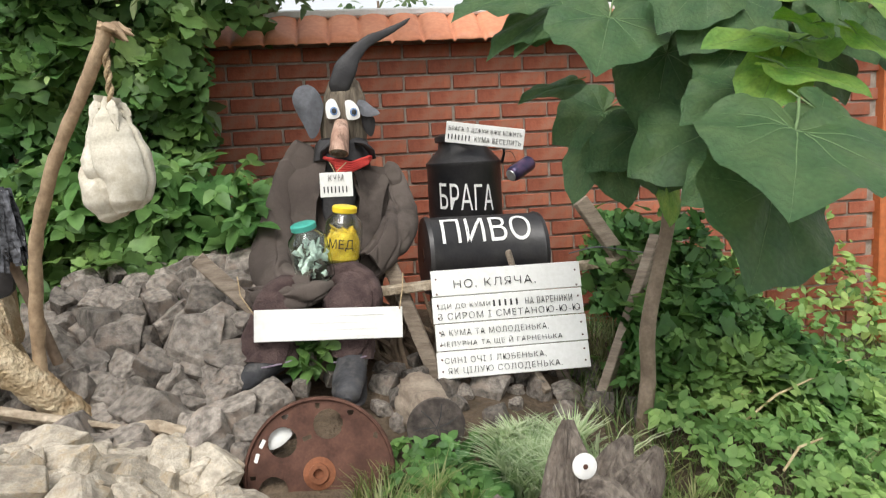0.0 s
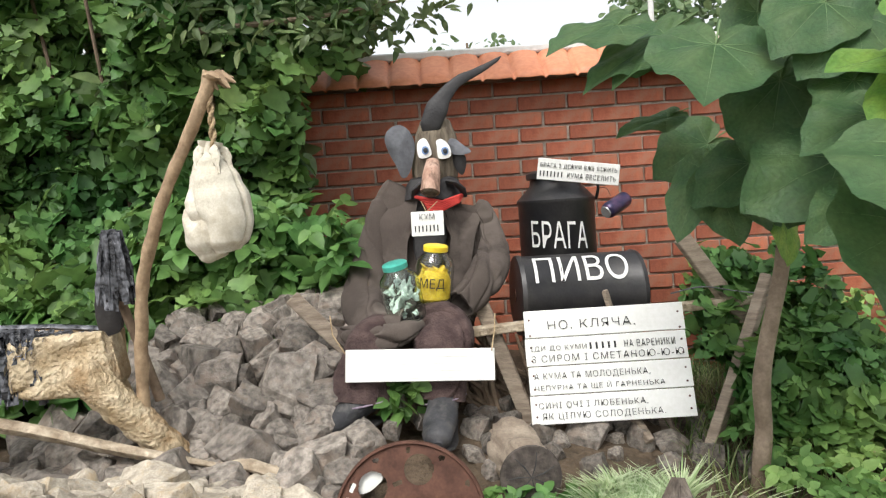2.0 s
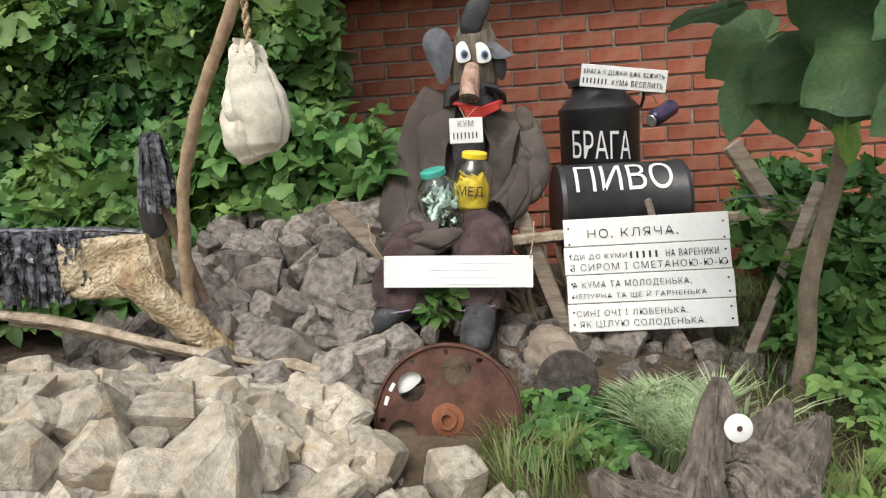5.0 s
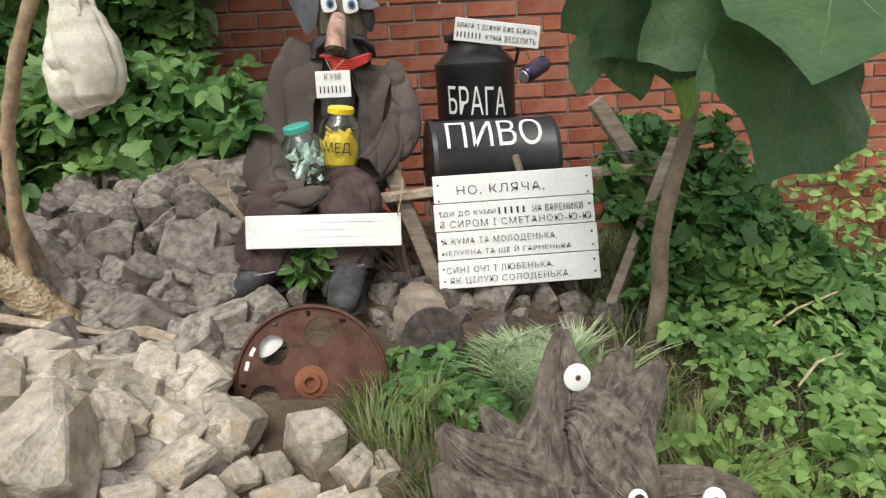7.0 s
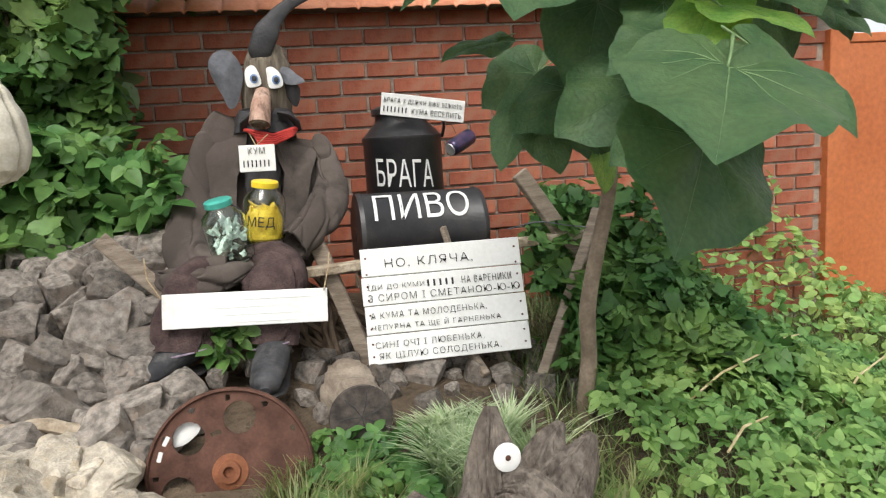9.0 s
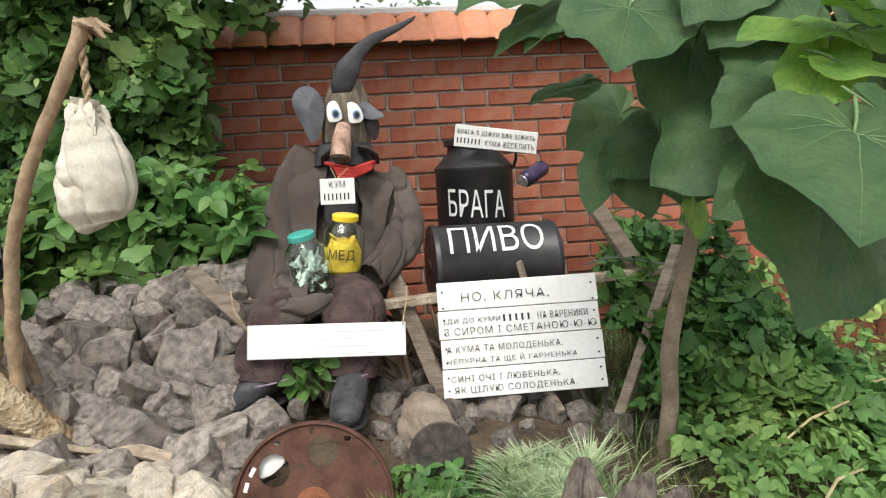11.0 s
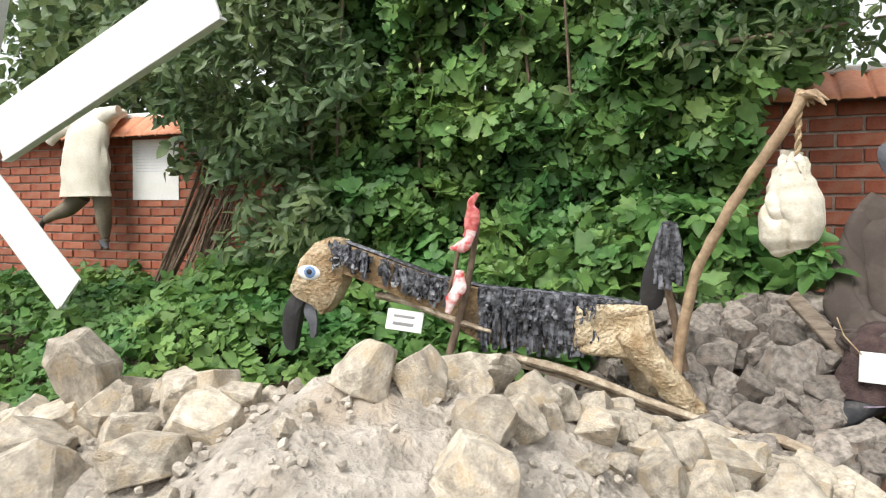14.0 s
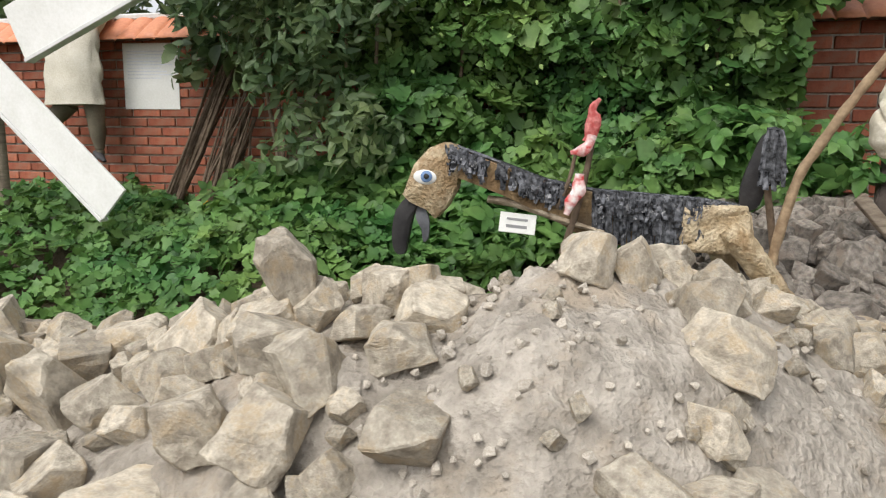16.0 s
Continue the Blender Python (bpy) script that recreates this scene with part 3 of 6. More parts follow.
def brick_wall(name, x0, x1, z0, z1, label, separate, bl=BL, bh=BH):
    """Mortar core with bricks standing proud in running bond."""
    core = Shape()
    core.box(Matrix.Translation(((x0 + x1) / 2, WALL_Y + 0.13, (z0 + z1) / 2 - 0.3)), x1 - x0, 0.24, z1 - z0 + 0.6, M_MORTAR, 0)
    w = core.obj(name, None, label, False)
    tagged(w, label, "wall", kind="structure")
    shapes = []
    for k in range(5):
        s = Shape()
        s.box(Matrix.Translation((0, 0, 0)), bl - 0.012 - 0.001 * k, 0.06, bh - 0.013 - 0.0008 * k, M_BRICK, 0.004)
        shapes.append(s.mesh("brick", False))
    rows = int((z1 - z0) / bh)
    rest = Shape()
    count = 0
    for r in range(rows):
        z = z1 - (r + 0.5) * bh
        x = x0 + (0.25 if r % 2 else 0.75) * bl
        while x < x1 - bl * 0.3:
            m = Matrix.Translation((x + random.uniform(-0.002, 0.002), WALL_Y + 0.023 + random.uniform(-0.003, 0.002), z)) @ Euler((0, random.uniform(-0.004, 0.004), random.uniform(-0.006, 0.006))).to_matrix().to_4x4()
            if separate and count < 300:
                b = new("brick", random.choice(shapes))
                b.matrix_world = m
                b.parent = w
                count += 1
            else:
                rest.box(m, bl - 0.012, 0.06, bh - 0.013, M_BRICK, 0.004)
            x += bl
    if rest.v:
        tagged(rest.obj("brickwork", w, "", False), kind="stuff")
    return w


def coping(name, x0, x1, label):
    """Orange tile-profiled sheet over the wall: waves across, a scalloped lower edge, both slopes and a pale ridge."""
    th = thing(name, ((x0 + x1) / 2, WALL_Y + 0.12, WALL_TOP), label, "coping")
    wave = 0.175
    for side in (-1, 1):
        nx, ny = int((x1 - x0) / 0.0125), 7
        v, f = [], []
        for i in range(nx + 1):
            x = x0 + (x1 - x0) * i / nx
            u = (x / wave) % 1.0
            up = 0.034 * math.sqrt(max(0.0, math.sin(math.pi * u))) - 0.006 * (u < 0.06)
            for j in range(ny + 1):
                t = j / ny
                yy = WALL_Y + 0.12 + side * (0.02 + 0.27 * t + (0.012 * math.sin(math.pi * u) if j == ny else 0))
                v.append((x, yy, 2.235 - 0.195 * t + up - (0.03 * math.sin(math.pi * u) if j == ny else 0)))
        for i in range(nx):
            for j in range(ny):
                a = i * (ny + 1) + j
                f.append((a, a + 1, a + ny + 2, a + ny + 1))
        me = bpy.data.meshes.new("roof_sheet")
        me.from_pydata(v, [], f)
        me.materials.append(M_ROOF)
        me.polygons.foreach_set("use_smooth", [True] * len(f))
        me.update()
        ob = new("roof_sheet", me)
        ob.modifiers.new("thickness", "SOLIDIFY").thickness = 0.004
        under(ob, th)
    s = Shape()
    s.box(Matrix.Translation(((x0 + x1) / 2, WALL_Y + 0.12, 2.255)), x1 - x0, 0.10, 0.05, M_PALE, 0.012)
    under(s.obj("ridge_cap", None, "pale grey metal ridge cap"), th)
    s = Shape()
    s.box(Matrix.Translation(((x0 + x1) / 2, WALL_Y + 0.12, WALL_TOP + 0.05)), x1 - x0, 0.20, 0.12, M_WOOD, 0.004)
    under(s.obj("batten", None, "dark timber under the sheet"), th)
    return th


coping("wall_coping", -8.6, 3.2, "orange tile-profiled sheet metal coping on the brick wall")
gate = thing("metal_gate", (4.6, 4.05, 0.0), "plain rust-orange painted sheet metal gate beside the brick wall", "gate")
s = Shape()
for k in range(3):
    s.box(Matrix.Translation((3.22 + 0.55 + 1.1 * k, 4.05, 0.9)), 1.095, 0.04, 1.82, M_GATE, 0.006)
under(s.obj("leaf_sheet", None, "", False), gate)
s = Shape()
s.box(Matrix.Translation((4.87, 4.05, 1.84)), 3.3, 0.06, 0.06, M_GATE, 0.006)
under(s.obj("top_rail", None, "", False), gate)
s = Shape()
s.box(Matrix.Translation((4.87, 4.05, -0.03)), 3.3, 0.05, 0.05, M_GATE, 0.006)
under(s.obj("bottom_rail", None, "", False), gate)
s = Shape()
s.box(Matrix.Translation((3.17, 3.90, 0.9)), 0.14, 0.12, 1.95, M_GATE, 0.006)
under(s.obj("gate_post", None, "", False), gate)


# ---- hedge, vines and low plants ----
def field(n, x0, x1, z0, z1, front, depth, seed, keep=None):
    """Places and facing for leaves that fill a thicket from its front face inwards."""
    rng = np.random.default_rng(seed)
    x, z = rng.uniform(x0, x1, n), rng.uniform(z0, z1, n)
    y = front(x, z) + rng.exponential(depth, n)
    for k in range(n):
        y[k] += 0.34 * noise.noise((x[k] * 2.2, z[k] * 2.2, seed)) + 0.20 * noise.noise((x[k] * 5.5, z[k] * 5.5, seed + 5.0))
    p = np.stack([x, np.minimum(y, WALL_Y - 0.05), z], 1)
    if keep is not None:
        p = p[keep(p[:, 0], p[:, 1], p[:, 2])]
    nrm = np.tile(np.array([[0.0, -0.75, 0.55]]), (len(p), 1))
    return p, nrm


def ragged(v, f, s):
    return np.array([noise.noise((a * f, s, 0.0)) for a in np.atleast_1d(v)])


def stems(th, name, ends, material, r=0.02):
    for a, b in ends:
        s = Shape()
        a, b = Vector(a), Vector(b)
        mid = (a + b) / 2 + Vector((random.uniform(-0.1, 0.1), random.uniform(-0.05, 0.05), 0))
        s.tube([a, a.lerp(mid, 0.6), mid, b.lerp(mid, 0.4), b], [r, r * 0.85, r * 0.7, r * 0.5, r * 0.25], material, 8, wob=0.2, freq=20)
        under(s.obj(name), th)


hop = thing("hop_vine", (-2.0, 3.4, float(land(-2.0, 3.4))), "dense green hop vine climbing over the brick wall", "vine")
p, nn = field(8600, -3.7, -0.55, 0.75, 3.5, lambda x, z: 3.25 - 0.10 * np.sin(z * 2) + 0.08 * smooth((z - 2.1) / 0.8) - 0.25 * smooth((1.5 - z) / 0.6), 0.16, 11,
              lambda x, y, z: x < -0.98 + 0.16 * ragged(z, 3, 1.0) + 0.75 * smooth((z - 2.0) / 0.5) - 0.1 * smooth((1.6 - z) / 0.4))
leaves("foliage", "lobed", p, nn, 0.06 + 0.11 * np.random.default_rng(2).random(len(p)) ** 1.6, M_LHOP, hop, 0.9, 0.6, 12)
stems(hop, "vine_stem", [((x, 3.6, 0.5), (x + random.uniform(-0.4, 0.3), 3.35, 3.0)) for x in (-3.1, -2.6, -2.2, -1.8, -1.4, -1.1)], M_DRYSTEM, 0.018)
p, nn = field(60, -3.3, -1.2, 1.5, 3.2, lambda x, z: 3.05 + 0 * x, 0.03, 41)
leaves("hop_cone", "oval", p, nn, np.full(len(p), 0.035), mat("hop_cone_scale", (0.16, 0.26, 0.06), (0.26, 0.36, 0.12), 10, 0.7, 0.1), hop, 1.5, 0.3, 13)

shrub = thing("fruit_shrub", (-3.9, 3.5, float(land(-3.9, 3.5))), "tall leafy fruit shrub with narrow leaves against the wall", "shrub")
p, nn = field(12500, -5.6, -2.6, 1.15, 3.9, lambda x, z: 3.0 + 0.0 * smooth((z - 1.5) / 1.0) - 0.15 * np.cos((x + 3.8) * 1.4), 0.2, 21,
              lambda x, y, z: (x > -4.55 - 0.75 * smooth((z - 1.9) / 0.5) + 0.45 * smooth((1.9 - z) / 0.5) + 0.25 * ragged(z, 2.5, 3.0)) & (x < -3.3 + 0.4 * ragged(z, 2, 8.0)))
leaves("foliage", "lance", p, nn, np.random.default_rng(3).uniform(0.07, 0.125, len(p)), M_LSHRUB, shrub, 0.1, 0.6, 22)
p, nn = field(1800, -1.6, 0.15, 2.15, 3.1, lambda x, z: 3.1 + 0.2 * (x + 1), 0.14, 25,
              lambda x, y, z: z > 2.12 + 0.42 * (x + 0.9) ** 2 + 0.12 * ragged(x, 5, 2.0))
leaves("bough_foliage", "lance", p, nn, np.random.default_rng(4).uniform(0.06, 0.1, len(p)), M_LSHRUB, shrub, 0.1, 0.7, 26)
p, nn = field(4200, -5.2, -1.0, 1.7, 3.9, lambda x, z: 3.6 + 0 * x, 0.15, 27, lambda x, y, z: z < 3.9 - 0.9 * smooth((x + 1.9) / 0.9))
leaves("inner_foliage", "oval", p, nn, np.random.default_rng(6).uniform(0.1, 0.16, len(p)), M_LSHRUB, shrub, 0.3, 0.6, 28)
stems(shrub, "stem", [((-3.9 + a, 3.5, 0.55), (-4.0 + 2.2 * a, 3.2, 3.4)) for a in (-0.3, -0.1, 0.1, 0.3)] + [((-3.0, 3.72, 2.2), (-0.2, 3.3, 2.75)), ((-1.4, 3.3, 2.3), (-0.4, 3.2, 2.35))], M_BARK, 0.016)


def ground_cover(name, label, n, box, heightfn, kind, sizes, material, seed, keep=None):
    rng = np.random.default_rng(seed)
    x, y = rng.uniform(box[0], box[1], n), rng.uniform(box[2], box[3], n)
    if keep is not None:
        k = keep(x, y)
        x, y = x[k], y[k]
    h = heightfn(x, y)
    h = h * (1 + 0.35 * np.array([noise.noise((a * 3, b * 3, seed)) for a, b in zip(x, y)]))
    z = land(x, y) + h * rng.uniform(0.25, 1.0, len(x)) ** 0.5 + 0.02
    th = thing(name, ((box[0] + box[1]) / 2, (box[2] + box[3]) / 2, float(land((box[0] + box[1]) / 2, (box[2] + box[3]) / 2))), label, "plants", kind="stuff")
    nrm = np.tile(np.array([[0.0, -0.45, 0.85]]), (len(x), 1))
    leaves("foliage", kind, np.stack([x, y, z], 1), nrm, rng.uniform(sizes[0], sizes[1], len(x)), material, th, 0.4, 0.45, seed)
    return th


ground_cover("bramble_patch", "broad-leaved green brambles at the foot of the hedge", 3000, (-4.4, -0.72, 2.55, 3.45),
             lambda x, y: 0.18 + 0.42 * smooth((y - 2.4) / 0.7) + scree(x, y) * 0.9, "trefoil", (0.11, 0.21), M_LLOW, 31,
             lambda x, y: y > 2.55 + 0.42 * smooth((x + 1.9) / 0.5) - 0.2 * smooth((x + 0.95) / 0.25))
ground_cover("weed_patch", "low green weeds filling the bank below the wall", 7500, (-8.0, -2.4, 1.35, 3.85),
             lambda x, y: 0.10 + 0.22 * smooth((y - 1.5) / 1.0) + 0.1 * np.sin(x * 3), "lobed", (0.06, 0.11), M_LLOW, 33,
             lambda x, y: np.random.default_rng(9).random(len(x)) < smooth((y - 1.3) / 0.4))
ground_cover("creeper_mound", "bright green creeper sprawling over the trestle end", 4200, (0.72, 2.3, 2.15, 3.85),
             lambda x, y: 0.10 + 0.62 * np.exp(-((x - 1.0) / 0.55) ** 2) * smooth((y - 1.95) / 0.7), "lobed", (0.06, 0.105), M_LLOW, 35,
             lambda x, y: x > 0.74 + 0.35 * smooth((y - 2.7) / 0.5))
ground_cover("nettle_patch", "tangle of green weeds beside the gate", 5200, (1.3, 4.6, 1.2, 3.95),
             lambda x, y: 0.07 + 0.28 * smooth((y - 2.4) / 1.0) * (1 - smooth((x - 2.4) / 0.8)) + 0.6 * np.exp(-((x - 2.55) / 0.55) ** 2) * smooth((y - 3.2) / 0.5), "oval", (0.035, 0.085), M_LWEED, 37)
ground_cover("weed_carpet", "fresh green weeds carpeting the bank round the tree", 6200, (0.42, 4.4, 0.75, 2.6),
             lambda x, y: 0.05 + 0.12 * smooth((y - 1.2) / 1.2) * (1 - smooth((x - 1.6) / 1.2)), "trefoil", (0.045, 0.10), M_LWEED, 39,
             lambda x, y: ((x > 0.74) | (y < 1.6)) & (np.random.default_rng(8).random(len(x)) < smooth((y - 0.7) / 0.6) * smooth((x - 0.35) / 0.3)))
ground_cover("herb_patch", "low green herbs between the logs", 150, (-0.2, 0.12, 1.7, 2.0), lambda x, y: 0.06 + 0 * x, "trefoil", (0.05, 0.09), M_LLOW, 43)
ground_cover("herb_patch", "green leaves growing between the scarecrow's boots", 70, (-0.53, -0.40, 2.33, 2.45), lambda x, y: 0.26 + 0 * x, "oval", (0.05, 0.09), M_LLOW, 44)
rng = np.random.default_rng(5)
n = 26000
gx, gy = rng.uniform(0.55, 7.0, n), rng.uniform(0.5, 4.0, n)
turf = thing("grass", (2.5, 2.0, float(land(2.5, 2.0))), "short green grass in front of the gate", "grass", kind="stuff")
blades("grass_blades", np.stack([gx, gy, land(gx, gy) - 0.01], 1), 0.15, 0.003, M_GRASS, turf, 0.9, 6)


def tuft(name, label, at, r, n, h, w, material, seed, lean=0.8):
    g = np.random.default_rng(seed)
    a, d = g.uniform(0, 6.283, n), r * np.sqrt(g.uniform(0, 1, n))
    x, y = at[0] + d * np.cos(a), at[1] + d * np.sin(a)
    th = thing(name, (at[0], at[1], float(land(*at))), label, "grass", kind="stuff")
    blades("grass_blades", np.stack([x, y, land(x, y) - 0.01], 1), h, w, material, th, lean, seed)


tuft("striped_grass", "clump of white-striped ornamental grass", (0.29, 1.88), 0.19, 1300, 0.22, 0.0048, M_STRIPE, 51, 0.85)
tuft("grass_tuft", "long green grass growing round the iron disc", (-0.17, 1.72), 0.19, 330, 0.19, 0.0024, M_GRASS, 52, 0.8)
tuft("grass_tuft", "long green grass beside the rubble", (-0.05, 1.38), 0.20, 380, 0.15, 0.0024, M_GRASS, 53, 0.9)
tuft("grass_tuft", "thin green grass below the rubble", (-0.45, 1.3), 0.25, 160, 0.13, 0.003, M_GRASS, 54, 0.9)
tuft("grass_tuft", "grass behind the carved stump", (0.55, 1.6), 0.2, 320, 0.2, 0.0035, M_GRASS, 55, 0.8)


# ---- heaps of stone ----
def rock_mesh(name, seed, material):
    """A broken block: a slab knocked about, its corners split off by planes, its faces rough."""
    r = random.Random(seed)
    bm = bmesh.new()
    bmesh.ops.create_cube(bm, size=1)
    for v in bm.verts:
        v.co = Vector((v.co.x * r.uniform(0.6, 1.15), v.co.y * r.uniform(0.6, 1.1), v.co.z * r.uniform(0.55, 1.0)))
    for _ in range(10):
        d = Vector((r.uniform(-1, 1), r.uniform(-1, 1), r.uniform(-0.8, 1))).normalized()
        far = max(v.co.dot(d) for v in bm.verts)
        cut = bmesh.ops.bisect_plane(bm, geom=bm.verts[:] + bm.edges[:] + bm.faces[:], plane_co=d * far * r.uniform(0.58, 0.88), plane_no=d, clear_outer=True)
        rim = [e for e in cut["geom_cut"] if isinstance(e, bmesh.types.BMEdge)]
        if len(rim) > 2:
            bmesh.ops.contextual_create(bm, geom=rim)
    bmesh.ops.remove_doubles(bm, verts=bm.verts, dist=0.03)
    bmesh.ops.dissolve_limit(bm, angle_limit=radians(6), verts=bm.verts, edges=bm.edges)
    bmesh.ops.bevel(bm, geom=bm.edges[:], offset=0.022, segments=1, affect="EDGES")
    bmesh.ops.triangulate(bm, faces=bm.faces)
    bmesh.ops.subdivide_edges(bm, edges=[e for e in bm.edges if e.calc_length() > 0.2], cuts=2, use_grid_fill=True)
    bmesh.ops.triangulate(bm, faces=bm.faces)
    off = Vector((seed, 0, 0))
    for v in bm.verts:
        v.co *= 1 + 0.07 * noise.noise(v.co * 3.2 + off) + 0.06 * noise.noise(v.co * 8 + off)
    bmesh.ops.recalc_face_normals(bm, faces=bm.faces)
    me = bpy.data.meshes.new(name)
    bm.to_mesh(me)
    bm.free()
    me.materials.append(material)
    return me


def lay(th, meshes, places, seed, height=None, rise=0.30):
    """Large stones laid one by one: x, y, width and height of each."""
    r = random.Random(seed)
    for x, y, w, h in places:
        ob = new("stone", r.choice(meshes))
        z = (height or top)(x, y) + h * rise
        ob.matrix_world = Matrix.Translation((x, y, z)) @ Euler((r.uniform(-0.7, 0.7), r.uniform(-0.5, 0.5), r.uniform(0, 6.28))).to_matrix().to_4x4() @ Matrix.Diagonal((w * 1.08, (w + h) * 0.54, h * 1.22, 1))
        under(ob, th)


def strew(th, name, n, box, sizes, meshes, keep, seed, sink=0.25, gap=0.62, height=top):
    """Stones laid on the slope, none too near its neighbour, larger ones first."""
    r = random.Random(seed)
    done = []
    for i in range(n * 14):
        if len(done) >= n:
            break
        x, y = r.uniform(box[0], box[1]), r.uniform(box[2], box[3])
        big = sizes[1] + (sizes[0] - sizes[1]) * (len(done) / n) ** 0.6
        d = big * r.uniform(0.8, 1.2)
        if not keep(x, y, d) or any((x - a) ** 2 + (y - b) ** 2 < (gap * (d + e) / 2 * 1.15) ** 2 for a, b, e in done):
            continue
        done.append((x, y, d))
        e = 0.06
        nx, ny = height(x - e, y) - height(x + e, y), height(x, y - e) - height(x, y + e)
        tilt = Vector((nx, ny, 2 * e)).normalized().to_track_quat("Z", "Y").to_matrix().to_4x4()
        ob = new(name, r.choice(meshes))
        ob.matrix_world = Matrix.Translation((x, y, height(x, y) + d * (0.36 - sink))) @ tilt @ Euler((r.uniform(-0.5, 0.5), r.uniform(-0.5, 0.5), r.uniform(0, 6.28))).to_matrix().to_4x4() @ Matrix.Diagonal((d * r.uniform(0.9, 1.25), d * r.uniform(0.85, 1.15), d * r.uniform(0.8, 1.25), 1))
        under(ob, th)
    return done


grit = [rock_mesh("pebble", 300 + k, M_CLOD) for k in range(6)]
lime = [rock_mesh("stone", 100 + k, M_LIME) for k in range(18)]
gran = [rock_mesh("stone", 200 + k, M_GRAN) for k in range(18)]
rubble = thing("rubble_heap", (-2.4, 0.9, float(land(-2.4, 0.9))), "heap of pale limestone rubble on grey sand", "rubble heap")
mound = sheet("sand", np.arange(-5.4, -0.3, 0.022), np.arange(-0.7, 2.0, 0.022), lambda x, y: land(x, y) + heap(x, y) - 0.015 - 0.07 * (1 - smooth(heap(x, y) / 0.06)) + 0.014 * noise.noise((x * 42, y * 42, 1.0)) + 0.03 * abs(noise.noise((x * 17, y * 17, 5.0))), M_SAND, 0.024, 9)
under(mound, rubble)


LAID = [(-2.42, 0.42, 0.25, 0.15), (-2.02, 0.98, 0.16, 0.19), (-1.90, 1.05, 0.12, 0.15), (-1.87, 1.27, 0.256, 0.174), (-1.95, 1.42, 0.30, 0.19),
        (-1.68, 0.80, 0.24, 0.16), (-1.72, 0.97, 0.20, 0.15), (-2.71, 0.56, 0.20, 0.175), (-2.50, 0.66, 0.22, 0.115), (-3.25, 0.90, 0.24, 0.19), (-2.74, 0.40, 0.25, 0.19)]
LAID_LEFT = [(-3.22, 0.68, 0.15, 0.14), (-2.97, 0.44, 0.19, 0.17), (-2.46, 0.84, 0.21, 0.11), (-2.66, 0.76, 0.18, 0.09), (-3.62, 0.70, 0.35, 0.20), (-3.13, 0.30, 0.33, 0.13),
             (-3.50, 0.42, 0.15, 0.17), (-2.94, 0.22, 0.18, 0.13), (-2.72, 0.24, 0.23, 0.17), (-3.08, 0.55, 0.13, 0.10), (-2.86, 0.65, 0.20, 0.14), (-3.38, 0.60, 0.2, 0.15), (-1.89, 0.40, 0.15, 0.13), (-1.74, 0.46, 0.16, 0.12)]
LAID_RIGHT = [(-1.65, 1.10, 0.11, 0.12), (-1.05, 1.30, 0.17, 0.19), (-1.19, 1.32, 0.12, 0.14), (-1.30, 1.25, 0.13, 0.12), (-2.20, 1.48, 0.19, 0.22), (-0.78, 1.69, 0.18, 0.08), (-0.72, 1.54, 0.196, 0.10), (-0.41, 1.66, 0.18, 0.15),
              (-0.46, 1.48, 0.19, 0.12), (-0.58, 1.54, 0.10, 0.08), (-1.14, 1.55, 0.17, 0.12), (-1.24, 1.41, 0.15, 0.13), (-0.78, 1.37, 0.16, 0.12), (-0.97, 1.42, 0.26, 0.20), (-0.87, 1.54, 0.10, 0.11), (-1.10, 1.21, 0.14, 0.11), (-1.48, 1.28, 0.16, 0.1)]
for k, group in enumerate((LAID, LAID_LEFT, LAID_RIGHT)):
    lay(rubble, lime, group, 40 + k, rise=0.22)
lay(rubble, lime, [(-2.90, 0.86, 0.16, 0.23)], 48, rise=0.75)
KEPT = LAID + LAID_LEFT + LAID_RIGHT


def in_heap(x, y, d):
    sand = (-2.42 < x < -1.75 and y < 1.15) or (-1.62 < x < -1.2 and 0.6 < y < 1.2)
    crest = -3.0 < x < -1.2 and y > 1.0
    clear = all((x - a) ** 2 + (y - b) ** 2 > (0.42 * (w + d)) ** 2 for a, b, w, h in KEPT)
    return clear and float(heap(x, y)) > 0.05 and (not sand or d < 0.06) and (not crest or d < 0.14) and (x < -3.0 or d < 0.2)


strew(rubble, "stone", 330, (-4.4, -0.45, -0.35, 1.95), (0.085, 0.26), lime, in_heap, 7, 0.17, 0.48)
strew(rubble, "stone", 100, (-1.6, -0.45, 1.05, 1.95), (0.07, 0.15), lime, lambda x, y, d: in_heap(x, y, d) and not (x < -1.05 and y > 1.45 and d > 0.12), 73, 0.2, 0.5)
strew(rubble, "stone", 110, (-3.9, -1.0, -0.2, 1.4), (0.04, 0.10), lime, in_heap, 74, 0.16, 0.6)
strew(rubble, "pebble", 420, (-2.9, -1.1, -0.2, 1.2), (0.010, 0.036), grit, lambda x, y, d: True, 71, 0.2, 0.5)
strew(rubble, "stone", 55, (-0.95, -0.22, 0.95, 1.9), (0.07, 0.17), lime, lambda x, y, d: float(heap(x, y)) < 0.4 and not (x > -0.7 and y > 1.6) and not (x > -0.5 and y < 1.25) and all((x - a) ** 2 + (y - b) ** 2 > (0.4 * (w + d)) ** 2 for a, b, w, h in KEPT), 8, 0.18, 0.52)
pile = thing("granite_pile", (-1.1, 2.5, float(land(-1.1, 2.5))), "pile of broken grey granite stones below the vine", "stone pile")
